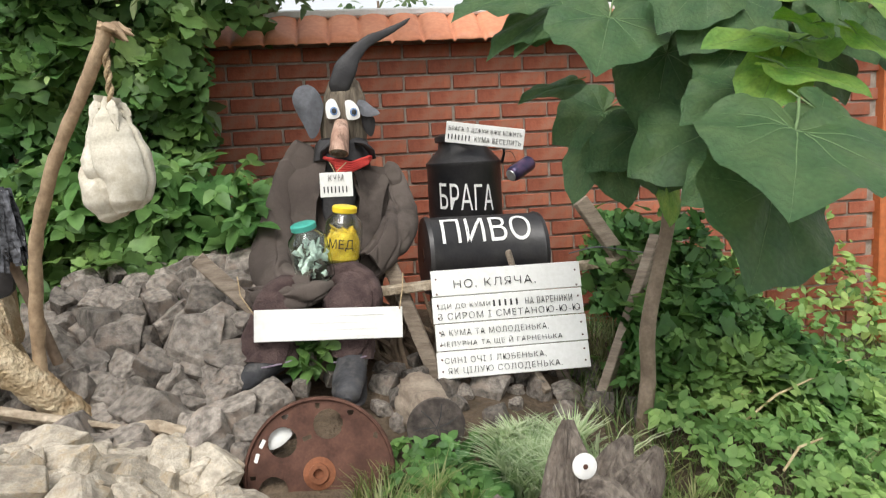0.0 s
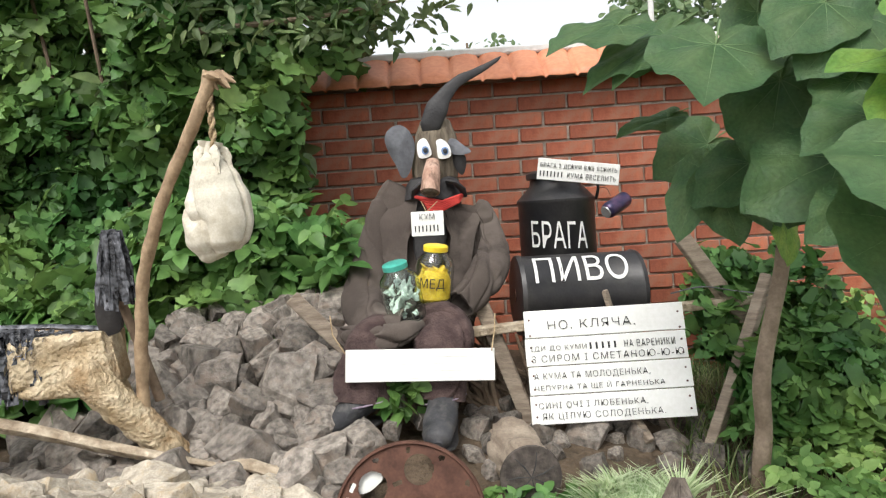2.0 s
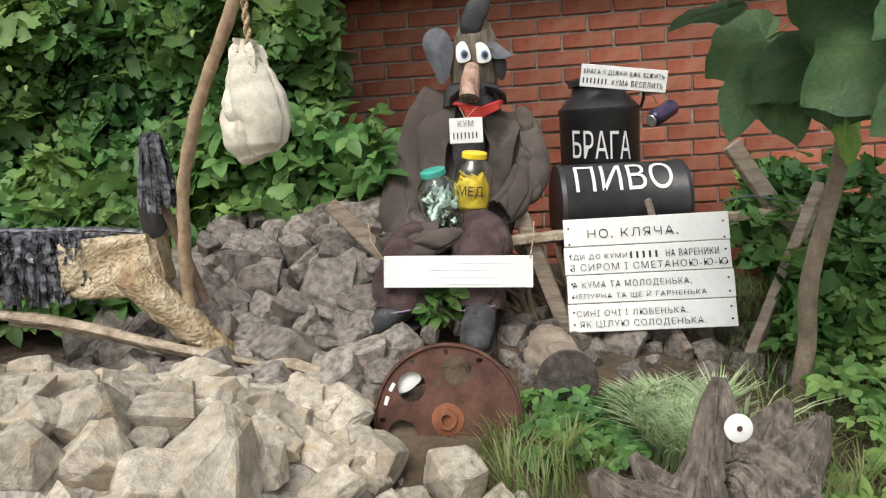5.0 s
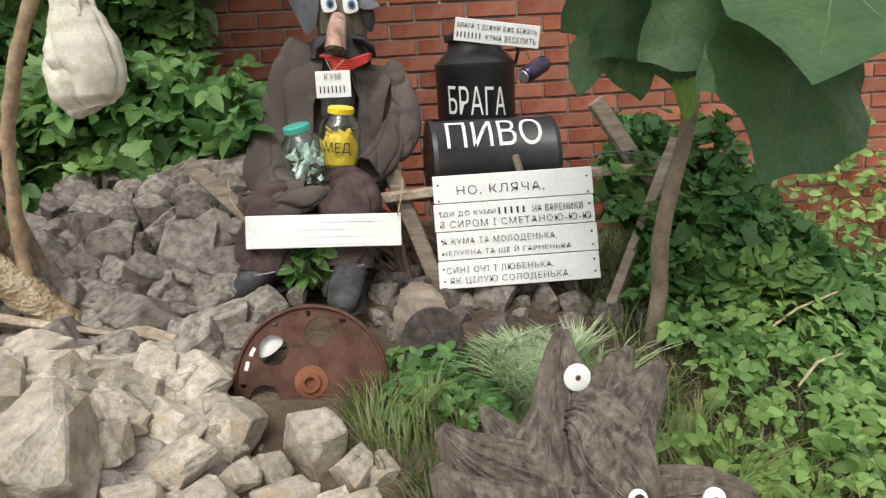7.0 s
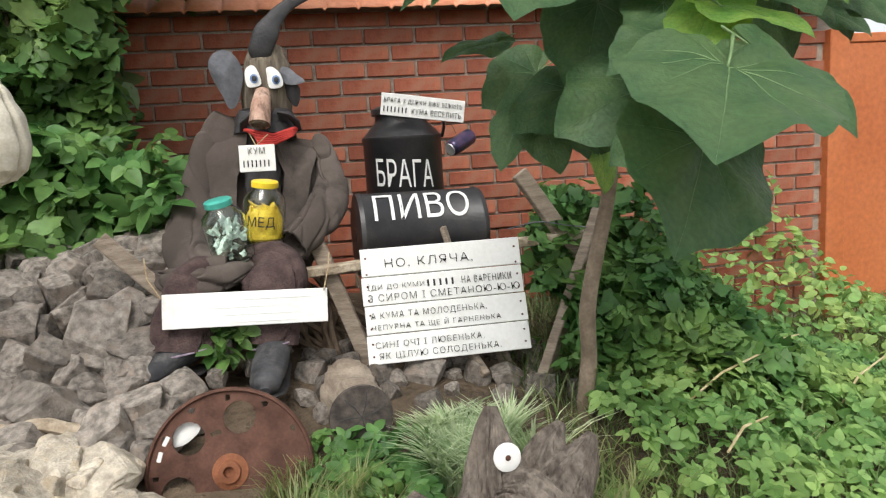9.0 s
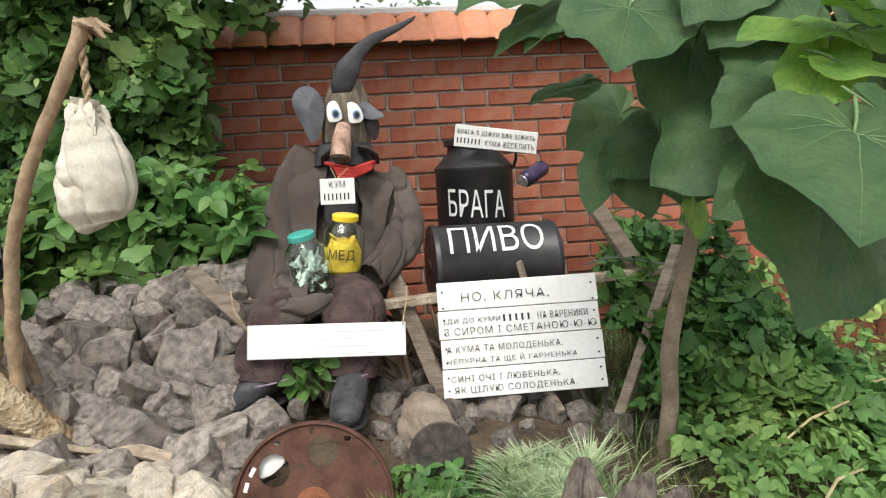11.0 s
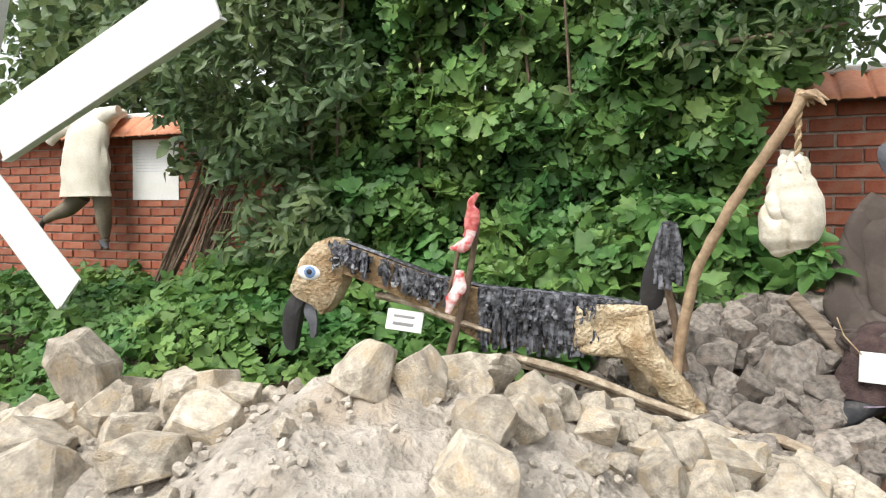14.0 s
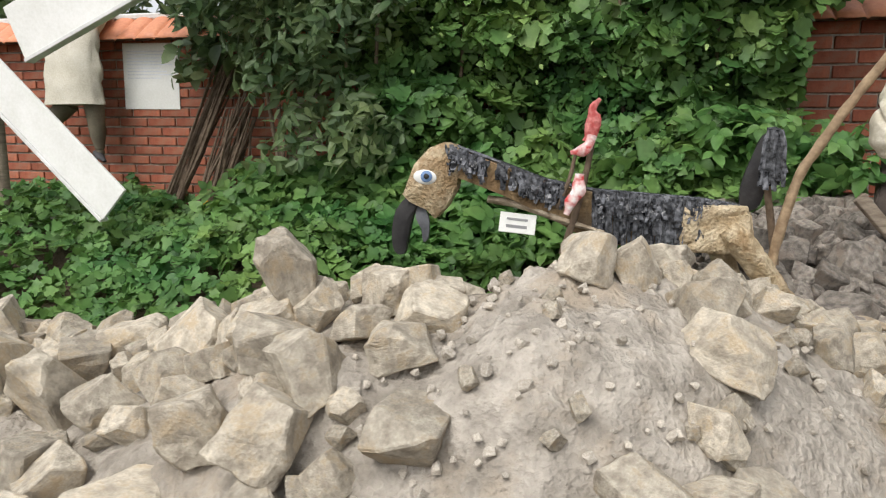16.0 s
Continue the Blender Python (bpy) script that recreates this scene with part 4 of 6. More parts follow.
lay(pile, gran, [(-1.23, 2.51, 0.175, 0.175), (-1.26, 2.40, 0.15, 0.15), (-1.00, 2.35, 0.145, 0.17), (-0.87, 2.40, 0.136, 0.136), (-0.88, 2.26, 0.16, 0.11), (-0.81, 2.50, 0.16, 0.16), (-0.96, 2.20, 0.18, 0.11),
                 (-0.76, 2.30, 0.12, 0.12), (-0.98, 2.55, 0.154, 0.11), (-1.15, 2.25, 0.17, 0.12), (-0.60, 2.22, 0.16, 0.12), (-1.12, 2.00, 0.18, 0.11), (-0.95, 1.93, 0.18, 0.12), (-0.79, 2.02, 0.19, 0.16), (-1.32, 2.14, 0.135, 0.08)], 44)
strew(pile, "stone", 190, (-1.95, -0.6, 1.95, 3.15), (0.09, 0.19), gran, lambda x, y, d: not (x > -0.72 and 2.2 < y < 2.6), 9, 0.06, 0.56)
strew(pile, "stone", 70, (-1.8, -0.65, 2.0, 3.0), (0.09, 0.17), gran, lambda x, y, d: not (x > -0.72 and 2.2 < y < 2.6), 91, 0.30, 0.5)
strew(pile, "stone", 46, (-0.6, 0.8, 2.14, 2.75), (0.07, 0.14), gran, lambda x, y, d: y > 2.36 or d < 0.11, 10, 0.2, 0.6)


# ---- the seated dummy: one mesh ----
def dummy():
    s = Shape()
    fx = lambda pts: [Vector(p) for p in pts]
    # back of the jacket hung square from the shoulders, its two fronts gaping over a dark sheet that stands for the
    # shade inside
    s.cloth([(-0.325, 2.955, 1.405), (-0.328, 2.955, 1.395), (-0.335, 2.95, 1.35), (-0.363, 2.92, 1.16), (-0.39, 2.85, 0.94), (-0.395, 2.76, 0.86)], [0.19, 0.232, 0.25, 0.245, 0.245, 0.23], [0.025, 0.035, 0.035, 0.045, 0.06, 0.08], M_CLOTH, 120, 14, 0.014, 4.0, 1.0, 4.5)
    s.cloth([(-0.328, 2.90, 1.40), (-0.33, 2.895, 1.33), (-0.335, 2.865, 1.20), (-0.34, 2.84, 1.06)], [0.07, 0.085, 0.075, 0.05], [0.012, 0.014, 0.014, 0.01], M_RUBBER_SHADE, 40, 8, 0.008, 6, 2.0)
    for side in (-1, 1):
        drop = -0.012 if side < 0 else -0.05
        s.flap([(-0.33 + side * 0.05, 2.885, 1.405 + drop * 0.4), (-0.33 + side * 0.145, 2.915, 1.388 + drop), (-0.335 + side * 0.225, 2.905, 1.365 + drop), (-0.345 + side * 0.205, 2.865, 1.22), (-0.365 + side * 0.19, 2.81, 1.06), (-0.375 + side * 0.17, 2.76, 0.95), (-0.375 + side * 0.10, 2.745, 0.95), (-0.355 + side * 0.088, 2.79, 1.10), (-0.335 + side * 0.092, 2.82, 1.24), (-0.33 + side * 0.072, 2.85, 1.34)], 0.014, M_CLOTH, 0.012)
        s.flap([(-0.33 + side * 0.045, 2.875, 1.412 + drop * 0.4), (-0.33 + side * 0.105, 2.895, 1.408 + drop), (-0.335 + side * 0.135, 2.865, 1.31 + drop), (-0.335 + side * 0.098, 2.815, 1.22)], 0.008, M_CLOTH, 0.006)
    # slack sleeves that end in empty cuffs
    s.cloth([(-0.515, 2.945, 1.408), (-0.545, 2.94, 1.382), (-0.572, 2.925, 1.30), (-0.592, 2.89, 1.20), (-0.615, 2.82, 1.09), (-0.630, 2.73, 1.00), (-0.60, 2.62, 0.94), (-0.52, 2.53, 0.912), (-0.43, 2.48, 0.925)], [0.03, 0.046, 0.052, 0.066, 0.082, 0.09, 0.086, 0.07, 0.064], [0.02, 0.035, 0.045, 0.05, 0.055, 0.062, 0.062, 0.055, 0.05], M_CLOTH, 110, 14, 0.009, 3.2, 11.0, 2.6, 0.06)
    s.cloth([(-0.125, 2.945, 1.362), (-0.095, 2.94, 1.338), (-0.072, 2.92, 1.26), (-0.062, 2.87, 1.17), (-0.078, 2.80, 1.11), (-0.117, 2.71, 1.056), (-0.17, 2.63, 1.010), (-0.225, 2.57, 0.975)], [0.03, 0.044, 0.052, 0.068, 0.08, 0.076, 0.068, 0.06], [0.02, 0.035, 0.045, 0.05, 0.058, 0.06, 0.055, 0.05], M_CLOTH, 110, 14, 0.009, 3.2, 14.0, 2.6, 0.06)
    # skirt of the jacket over the lap
    s.cloth([(-0.70, 2.58, 0.905), (-0.62, 2.50, 0.888), (-0.53, 2.47, 0.885), (-0.45, 2.475, 0.905), (-0.39, 2.52, 0.92)], [0.02, 0.05, 0.058, 0.045, 0.02], [0.06, 0.08, 0.08, 0.07, 0.04], M_CLOTH, 72, 12, 0.014, 6.0, 17.0)
    # terry trousers, wide at the hem, with a pale seam
    s.cloth([(-0.46, 2.82, 0.84), (-0.50, 2.62, 0.855), (-0.56, 2.475, 0.85), (-0.598, 2.43, 0.79), (-0.618, 2.405, 0.735), (-0.63, 2.385, 0.665)], [0.13, 0.125, 0.115, 0.105, 0.11, 0.118], [0.09, 0.08, 0.08, 0.07, 0.072, 0.085], M_TROUS, 80, 10, 0.012, 3.0, 21.0, 3.0, 0.05)
    s.cloth([(-0.34, 2.82, 0.85), (-0.32, 2.62, 0.87), (-0.30, 2.48, 0.865), (-0.30, 2.44, 0.79), (-0.306, 2.42, 0.735), (-0.318, 2.405, 0.655)], [0.14, 0.135, 0.118, 0.098, 0.088, 0.086], [0.09, 0.08, 0.08, 0.07, 0.068, 0.075], M_TROUS, 80, 10, 0.012, 3.0, 24.0, 3.0, 0.05)
    for cx, cy, cz, w, d in ((-0.630, 2.385, 0.668, 0.120, 0.087), (-0.318, 2.405, 0.658, 0.088, 0.077)):
        s.tube([(cx + w * math.cos(k * 0.2), cy + d * math.sin(k * 0.2), cz + 0.012 * math.cos(k * 0.2 + 0.4)) for k in range(32)], 0.0035, M_SEAM, 6)
    # worn shoes: upper, toe, heel and welted sole
    for x, y, z, turn, tip in ((-0.665, 2.34, 0.612, -1.0, 0.10), (-0.325, 2.315, 0.59, -0.10, 0.08)):
        m = Matrix.Translation((x, y, z)) @ Euler((tip, 0, turn)).to_matrix().to_4x4()
        s.tube([m @ Vector(q) for q in ((0, 0.115, 0.045), (0, 0.10, 0.05), (0, 0.05, 0.048), (0, 0.0, 0.034), (0, -0.05, 0.018), (0, -0.10, 0.006), (0, -0.14, -0.002), (0, -0.162, -0.008))], [0.036, 0.054, 0.061, 0.06, 0.058, 0.056, 0.046, 0.016], M_SHOE, 28, 0.8, 0.16, 16, sub=4)
        s.tube([m @ Vector(q) for q in ((0, 0.125, -0.026), (0, 0.09, -0.03), (0, 0.02, -0.034), (0, -0.06, -0.038), (0, -0.12, -0.038), (0, -0.168, -0.034))], [0.04, 0.052, 0.054, 0.062, 0.058, 0.022], M_RUBBER_SHADE, 24, 0.22, sub=4)
    # wooden head, nose, eyes, ears, horn, moustache, neckcloth
    s.tube(fx([(-0.30, 2.96, 1.38), (-0.297, 2.96, 1.46), (-0.290, 2.96, 1.56), (-0.282, 2.96, 1.66), (-0.277, 2.96, 1.735), (-0.276, 2.96, 1.765)]), [0.088, 0.100, 0.104, 0.096, 0.07, 0.03], M_HEADW, 36, 0.95, 0.06, 12, (0, 1, 0), 5)
    s.tube(fx([(-0.300, 2.85, 1.555), (-0.308, 2.80, 1.50), (-0.318, 2.765, 1.428)]), [0.030, 0.039, 0.041], M_NOSE, 14, 1.0, 0.06, 20)
    s.tube(fx([(-0.3185, 2.764, 1.427), (-0.319, 2.762, 1.423)]), [0.034, 0.030], M_HEADW, 14)
    for x, z, lean in ((-0.336, 1.618, 0.006), (-0.252, 1.610, -0.006)):
        s.flap([(x - 0.026, 2.852, z + 0.014), (x - 0.020 + lean, 2.850, z + 0.038), (x + 0.004 + lean, 2.850, z + 0.043), (x + 0.026, 2.850, z + 0.016), (x + 0.034, 2.852, z - 0.026), (x + 0.008, 2.850, z - 0.040), (x - 0.022, 2.852, z - 0.034)], 0.02, M_WHITE, 0.004)
        s.ball(Matrix.Translation((x + 0.008, 2.846, z - 0.008)), 0.016, 0.004, 0.018, M_BLUE, 14)
        s.ball(Matrix.Translation((x + 0.009, 2.843, z - 0.008)), 0.010, 0.003, 0.012, M_INK, 12)
    s.flap([(-0.372, 2.90, 1.643), (-0.392, 2.885, 1.70), (-0.43, 2.88, 1.728), (-0.475, 2.885, 1.718), (-0.502, 2.89, 1.676), (-0.488, 2.895, 1.615), (-0.462, 2.89, 1.56), (-0.436, 2.885, 1.500), (-0.405, 2.885, 1.518), (-0.383, 2.89, 1.58)], 0.008, M_EAR, 0.02)
    s.flap([(-0.243, 2.90, 1.651), (-0.20, 2.885, 1.655), (-0.165, 2.86, 1.625), (-0.132, 2.84, 1.593), (-0.165, 2.84, 1.580), (-0.205, 2.86, 1.585), (-0.225, 2.885, 1.61)], 0.008, M_EAR, 0.012)
    s.flap([(-0.205, 2.885, 1.60), (-0.16, 2.87, 1.58), (-0.155, 2.875, 1.54), (-0.172, 2.88, 1.497), (-0.197, 2.885, 1.515), (-0.212, 2.89, 1.56)], 0.008, M_RUBBER_SHADE, 0.008)
    s.tube(fx([(-0.315, 2.90, 1.675), (-0.298, 2.885, 1.72), (-0.268, 2.885, 1.785), (-0.225, 2.90, 1.850), (-0.165, 2.92, 1.905), (-0.08, 2.94, 1.945), (0.0, 2.95, 1.985), (0.03, 2.95, 2.005)]), [0.02, 0.046, 0.048, 0.032, 0.024, 0.017, 0.010, 0.003], M_RUBBER_SHADE, 18, 0.3, 0.06, 12, (0, 1, 0), 5)
    s.tube(fx([(-0.31, 2.84, 1.475), (-0.35, 2.84, 1.47), (-0.385, 2.85, 1.44), (-0.395, 2.86, 1.405)]), [0.015, 0.026, 0.028, 0.012], M_RUBBER_SHADE, 10, 0.5, 0.15, 20)
    s.tube(fx([(-0.25, 2.84, 1.475), (-0.21, 2.84, 1.465), (-0.18, 2.85, 1.435), (-0.17, 2.86, 1.40)]), [0.015, 0.025, 0.026, 0.012], M_RUBBER_SHADE, 10, 0.5, 0.15, 20)
    s.cloth([(-0.305, 2.95, 1.475), (-0.306, 2.94, 1.44), (-0.31, 2.93, 1.385)], [0.115, 0.12, 0.125], [0.085, 0.09, 0.10], M_RUBBER_SHADE, 40, 5, 0.01, 8, 30.0)
    for k in range(5):
        s.tube(fx([(-0.385 + 0.01 * k, 2.85, 1.415 - 0.004 * k), (-0.33, 2.795, 1.40 - 0.012 * k), (-0.27, 2.79, 1.385 - 0.008 * k), (-0.20, 2.815, 1.405 - 0.006 * k), (-0.18, 2.86, 1.41)]), 0.0075, M_RED, 7, 1, 0.3, 40)
    s.tube(fx([(-0.36, 2.76, 1.395), (-0.339, 2.738, 1.350)]), 0.002, M_TWINE, 5)
    s.tube(fx([(-0.29, 2.76, 1.39), (-0.335, 2.738, 1.350)]), 0.002, M_TWINE, 5)
    ob = s.obj("scarecrow")
    return tagged(ob, "seated scarecrow dummy in a brown wool jacket and trousers", "scarecrow")


dummy()


# ---- boards with writing ----
def board(name, label, corner_tl, corner_tr, corner_bl, planks, thick=0.014):
    """A board from its upper left corner, along its width and down its height; returns the thing, its pose at the lower left, width, height."""
    a, b, c = Vector(corner_tl), Vector(corner_tr), Vector(corner_bl)
    ux, uz = (b - a), (a - c)
    w, h = ux.length, uz.length
    ux.normalize()
    uy = uz.cross(ux).normalized()
    uz = ux.cross(uy).normalized()
    uy = -(ux.cross(uz)) if (ux.cross(uz)).y > 0 else ux.cross(uz)
    m = Matrix(((ux.x, -uy.x, uz.x, c.x), (ux.y, -uy.y, uz.y, c.y), (ux.z, -uy.z, uz.z, c.z), (0, 0, 0, 1)))
    th = thing(name, m @ Vector((w / 2, thick / 2, 0)), label, "sign")
    for k in range(planks):
        s = Shape()
        s.box(m @ Matrix.Translation((w / 2 + random.uniform(-0.003, 0.003) * (planks > 1), thick / 2, h * (k + 0.5) / planks)), w, thick, h / planks - (0.003 if planks > 1 else 0), M_WHITE, 0.002)
        under(s.obj("plank" if planks > 1 else "panel", None, "", False), th)
    return th, m, w, h


def nails(th, m, spots):
    for x, z in spots:
        s = Shape()
        s.lathe(m @ pose(x, -0.001, z, 90), [(0.004, 0), (0.004, 0.002)], M_RUST, 8)
        under(s.obj("nail"), th)


th, m, w, h = board("verse_sign", "white painted plank sign with black handwritten verse", (0.0, 2.507, 0.945), (0.605, 2.493, 0.945), (0.006, 2.371, 0.54), 4)
for words, x, z, ww, hh in (("НО, КЛЯЧА,", 0.09, 0.345, 0.33, 0.038), ("ЇДИ ДО КУМИ", 0.018, 0.268, 0.21, 0.026), ("НА ВАРЕНИКИ", 0.37, 0.268, 0.19, 0.026),
                            ("З СИРОМ І СМЕТАНОЮ-Ю-Ю", 0.018, 0.228, 0.57, 0.026), ("А КУМА ТА МОЛОДЕНЬКА,", 0.022, 0.16, 0.43, 0.028), ("ЧЕПУРНА ТА ЩЕ Й ГАРНЕНЬКА", 0.022, 0.12, 0.48, 0.028),
                            ("СИНІ ОЧІ І ЛЮБЕНЬКА,", 0.03, 0.055, 0.40, 0.026), ("ЯК ЦІЛУЮ СОЛОДЕНЬКА.", 0.04, 0.014, 0.45, 0.028)):
    text_part(words, m @ Matrix.Translation((x, 0, z)), ww, hh, M_INK, th)
letter_bars(m, 0.24, 0.268, 5, 0.115, 0.025, M_INK, th)
nails(th, m, [(x, z) for x in (0.02, 0.585) for z in (0.03, 0.075, 0.13, 0.18, 0.235, 0.285, 0.33, 0.39)])
th, m, w, h = board("white_board", "white board with faded writing hung across the scarecrow's knees", (-0.655, 2.32, 0.880), (-0.122, 2.33, 0.850), (-0.657, 2.295, 0.768), 1)
for k, (x, ww) in enumerate(((0.25, 0.22), (0.16, 0.2), (0.2, 0.21), (0.22, 0.2))):
    bar_part(m, x, 0.088 - 0.025 * k, ww, 0.004, mat("bleached_ink", (0.775, 0.77, 0.75), None, 5, 0.6, 0), th)
s = Shape()
s.tube([(-0.65, 2.30, 0.87), (-0.70, 2.36, 0.93), (-0.715, 2.42, 0.99)], 0.0025, M_TWINE, 6)
under(s.obj("hanging_cord"), th)
s = Shape()
s.tube([(-0.13, 2.315, 0.845), (-0.11, 2.4, 0.90), (-0.1, 2.47, 0.95)], 0.0025, M_TWINE, 6)
under(s.obj("hanging_cord"), th)
th, m, w, h = board("rhyme_sign", "narrow white sign with handwritten rhyme on the milk can", (0.218, 3.30, 1.573), (0.625, 3.315, 1.512), (0.205, 3.30, 1.468), 1, 0.01)
text_part("БРАГА З ДІЖКИ ВЖЕ БІЖИТЬ", m @ Matrix.Translation((0.012, 0, 0.06)), 0.385, 0.026, M_INK, th)
text_part("КУМА ВЕСЕЛИТЬ", m @ Matrix.Translation((0.15, 0, 0.018)), 0.245, 0.026, M_INK, th)
letter_bars(m, 0.012, 0.018, 7, 0.125, 0.026, M_INK, th)
th, m, w, h = board("name_tag", "small white name tag hung on the scarecrow's chest", (-0.405, 2.735, 1.352), (-0.270, 2.735, 1.350), (-0.405, 2.725, 1.250), 1, 0.006)
text_part("КУМ", m @ Matrix.Translation((0.035, 0, 0.068)), 0.062, 0.024, M_INK, th)
letter_bars(m, 0.014, 0.018, 7, 0.108, 0.026, M_INK, th)


def text_wrap(words, fn, material, parent):
    """Letters bent over a surface: fn(u, v) gives the place and the outward normal."""
    cu = bpy.data.curves.new("lettering", "FONT")
    cu.body, cu.extrude = words, 0.002
    tmp = bpy.data.objects.new("lettering", cu)
    scene.collection.objects.link(tmp)
    me = bpy.data.meshes.new_from_object(tmp.evaluated_get(bpy.context.evaluated_depsgraph_get()))
    bpy.data.objects.remove(tmp)
    bm = bmesh.new()
    bm.from_mesh(me)
    bmesh.ops.triangulate(bm, faces=bm.faces)
    bmesh.ops.subdivide_edges(bm, edges=[e for e in bm.edges if e.calc_length() > 0.15], cuts=2)
    lo = [min(v.co[k] for v in bm.verts) for k in (0, 1)]
    hi = [max(v.co[k] for v in bm.verts) for k in (0, 1)]
    for v in bm.verts:
        p, nrm = fn((v.co.x - lo[0]) / (hi[0] - lo[0]), (v.co.y - lo[1]) / (hi[1] - lo[1]))
        v.co = Vector(p) + Vector(nrm) * (0.003 + v.co.z * 0.5)
    bm.to_mesh(me)
    bm.free()
    me.materials.clear()
    me.materials.append(material)
    return under(new("lettering", me), parent)


def plank(s, a, b, w, t, material, roll=0.0):
    m, length = upright(a, b)
    s.box(m @ Matrix.Rotation(roll, 4, "Z"), w, t, length, material, 0.004)


# ---- milk can and drum ----
can = thing("milk_can", (0.33, 3.52, 0.6), "black painted milk can with white lettering by the wall", "milk can")
CM = Matrix.Translation((0.33, 3.52, 0.0))
s = Shape()
s.lathe(CM, [(0.19, 0.58), (0.2, 0.6), (0.2, 1.335), (0.206, 1.345), (0.206, 1.362), (0.195, 1.37), (0.135, 1.435), (0.13, 1.47)], M_BLACK, 40)
can_body = under(s.obj("body"), can)
s = Shape()
s.lathe(CM, [(0.145, 1.47), (0.15, 1.475), (0.15, 1.50), (0.12, 1.515), (0.03, 1.52)], M_BLACK, 32)
under(s.obj("lid"), can)
s = Shape()
s.tube([(0.46, 3.46, 1.44), (0.51, 3.42, 1.46), (0.53, 3.40, 1.41), (0.52, 3.42, 1.35)], 0.008, M_BLACK, 8, sub=5)
sub(s.obj("handle"), can_body)


def can_side(u, v):
    a = -math.pi / 2 - 0.86 + 1.5 * u
    return (0.33 + 0.2 * math.cos(a), 3.52 + 0.2 * math.sin(a), 1.125 + 0.135 * v - 0.02 * u), (math.cos(a), math.sin(a), 0)


text_wrap("БРАГА", can_side, M_WHITE, can)
stand = thing("stand_block", (0.33, 3.52, 0.4), "weathered timber block under the milk can", "block")
s = Shape()
s.box(Matrix.Translation((0.33, 3.52, 0.45)), 0.42, 0.4, 0.26, M_WOOD, 0.01)
under(s.obj("block"), stand)
tin = thing("drinks_can", (0.545, 3.28, 1.33), "crumpled dark blue drinks can tied to the milk can", "can")
m = upright((0.515, 3.19, 1.285), (0.635, 3.26, 1.345))[0] @ Matrix.Scale(1.2, 4)
s = Shape()
s.lathe(m, [(0.022, -0.064), (0.03, -0.058), (0.033, -0.045), (0.033, 0.05), (0.028, 0.06), (0.024, 0.062)], mat("dark_blue_print", (0.02, 0.025, 0.07), (0.10, 0.05, 0.10), 22, 0.3, 0.1, metal=0.4), 20)
tin_body = under(s.obj("body"), tin)
s = Shape()
s.lathe(m, [(0.012, -0.069), (0.024, -0.068), (0.025, -0.0642)], mat("bare_aluminium", (0.6, 0.6, 0.6), None, 8, 0.35, 0.1, metal=0.8), 16)
sub(s.obj("end_cap", None, "bare aluminium end"), tin_body)
s = Shape()
s.tube([(0.56, 3.27, 1.36), (0.55, 3.31, 1.40), (0.53, 3.40, 1.405)], 0.002, M_RUST, 5, sub=4)
under(s.obj("wire"), tin)

drum = thing("beer_drum", (0.285, 2.88, 0.79), "black half-cylinder drum lying on its side with white lettering", "drum")
s = Shape()
s.lathe(upright((0.02, 2.87, 0.955), (0.565, 2.91, 0.945))[0], [(0.15, -0.272), (0.172, -0.268), (0.176, -0.25), (0.17, -0.24), (0.17, 0.24), (0.176, 0.25), (0.172, 0.268), (0.15, 0.272)], M_BLACK, 48)
under(s.obj("shell"), drum)
s = Shape()
s.tube([(0.02, 2.87, 0.955), (0.035, 2.87, 0.955)], 0.03, M_RUST, 12)
under(s.obj("bung", None, "rusty bung"), drum)


def drum_side(u, v):
    a = radians(157 - 47 * v)
    x = 0.095 + 0.40 * u
    return (x, 2.87 + 0.0734 * (x - 0.02) + 0.171 * math.cos(a), 0.955 - 0.0183 * (x - 0.02) + 0.171 * math.sin(a)), (0, math.cos(a), math.sin(a))


text_wrap("ПИВО", drum_side, M_WHITE, drum)
for x in (0.1, 0.46):
    blk = thing("drum_prop", (x, 2.88, 0.5), "short weathered prop log under the drum", "prop")
    s = Shape()
    s.tube([(x, 2.88, 0.42), (x, 2.88, 0.6), (x, 2.88, 0.795)], 0.055, M_WOOD, 12, 1, 0.1)
    under(s.obj("log"), blk)


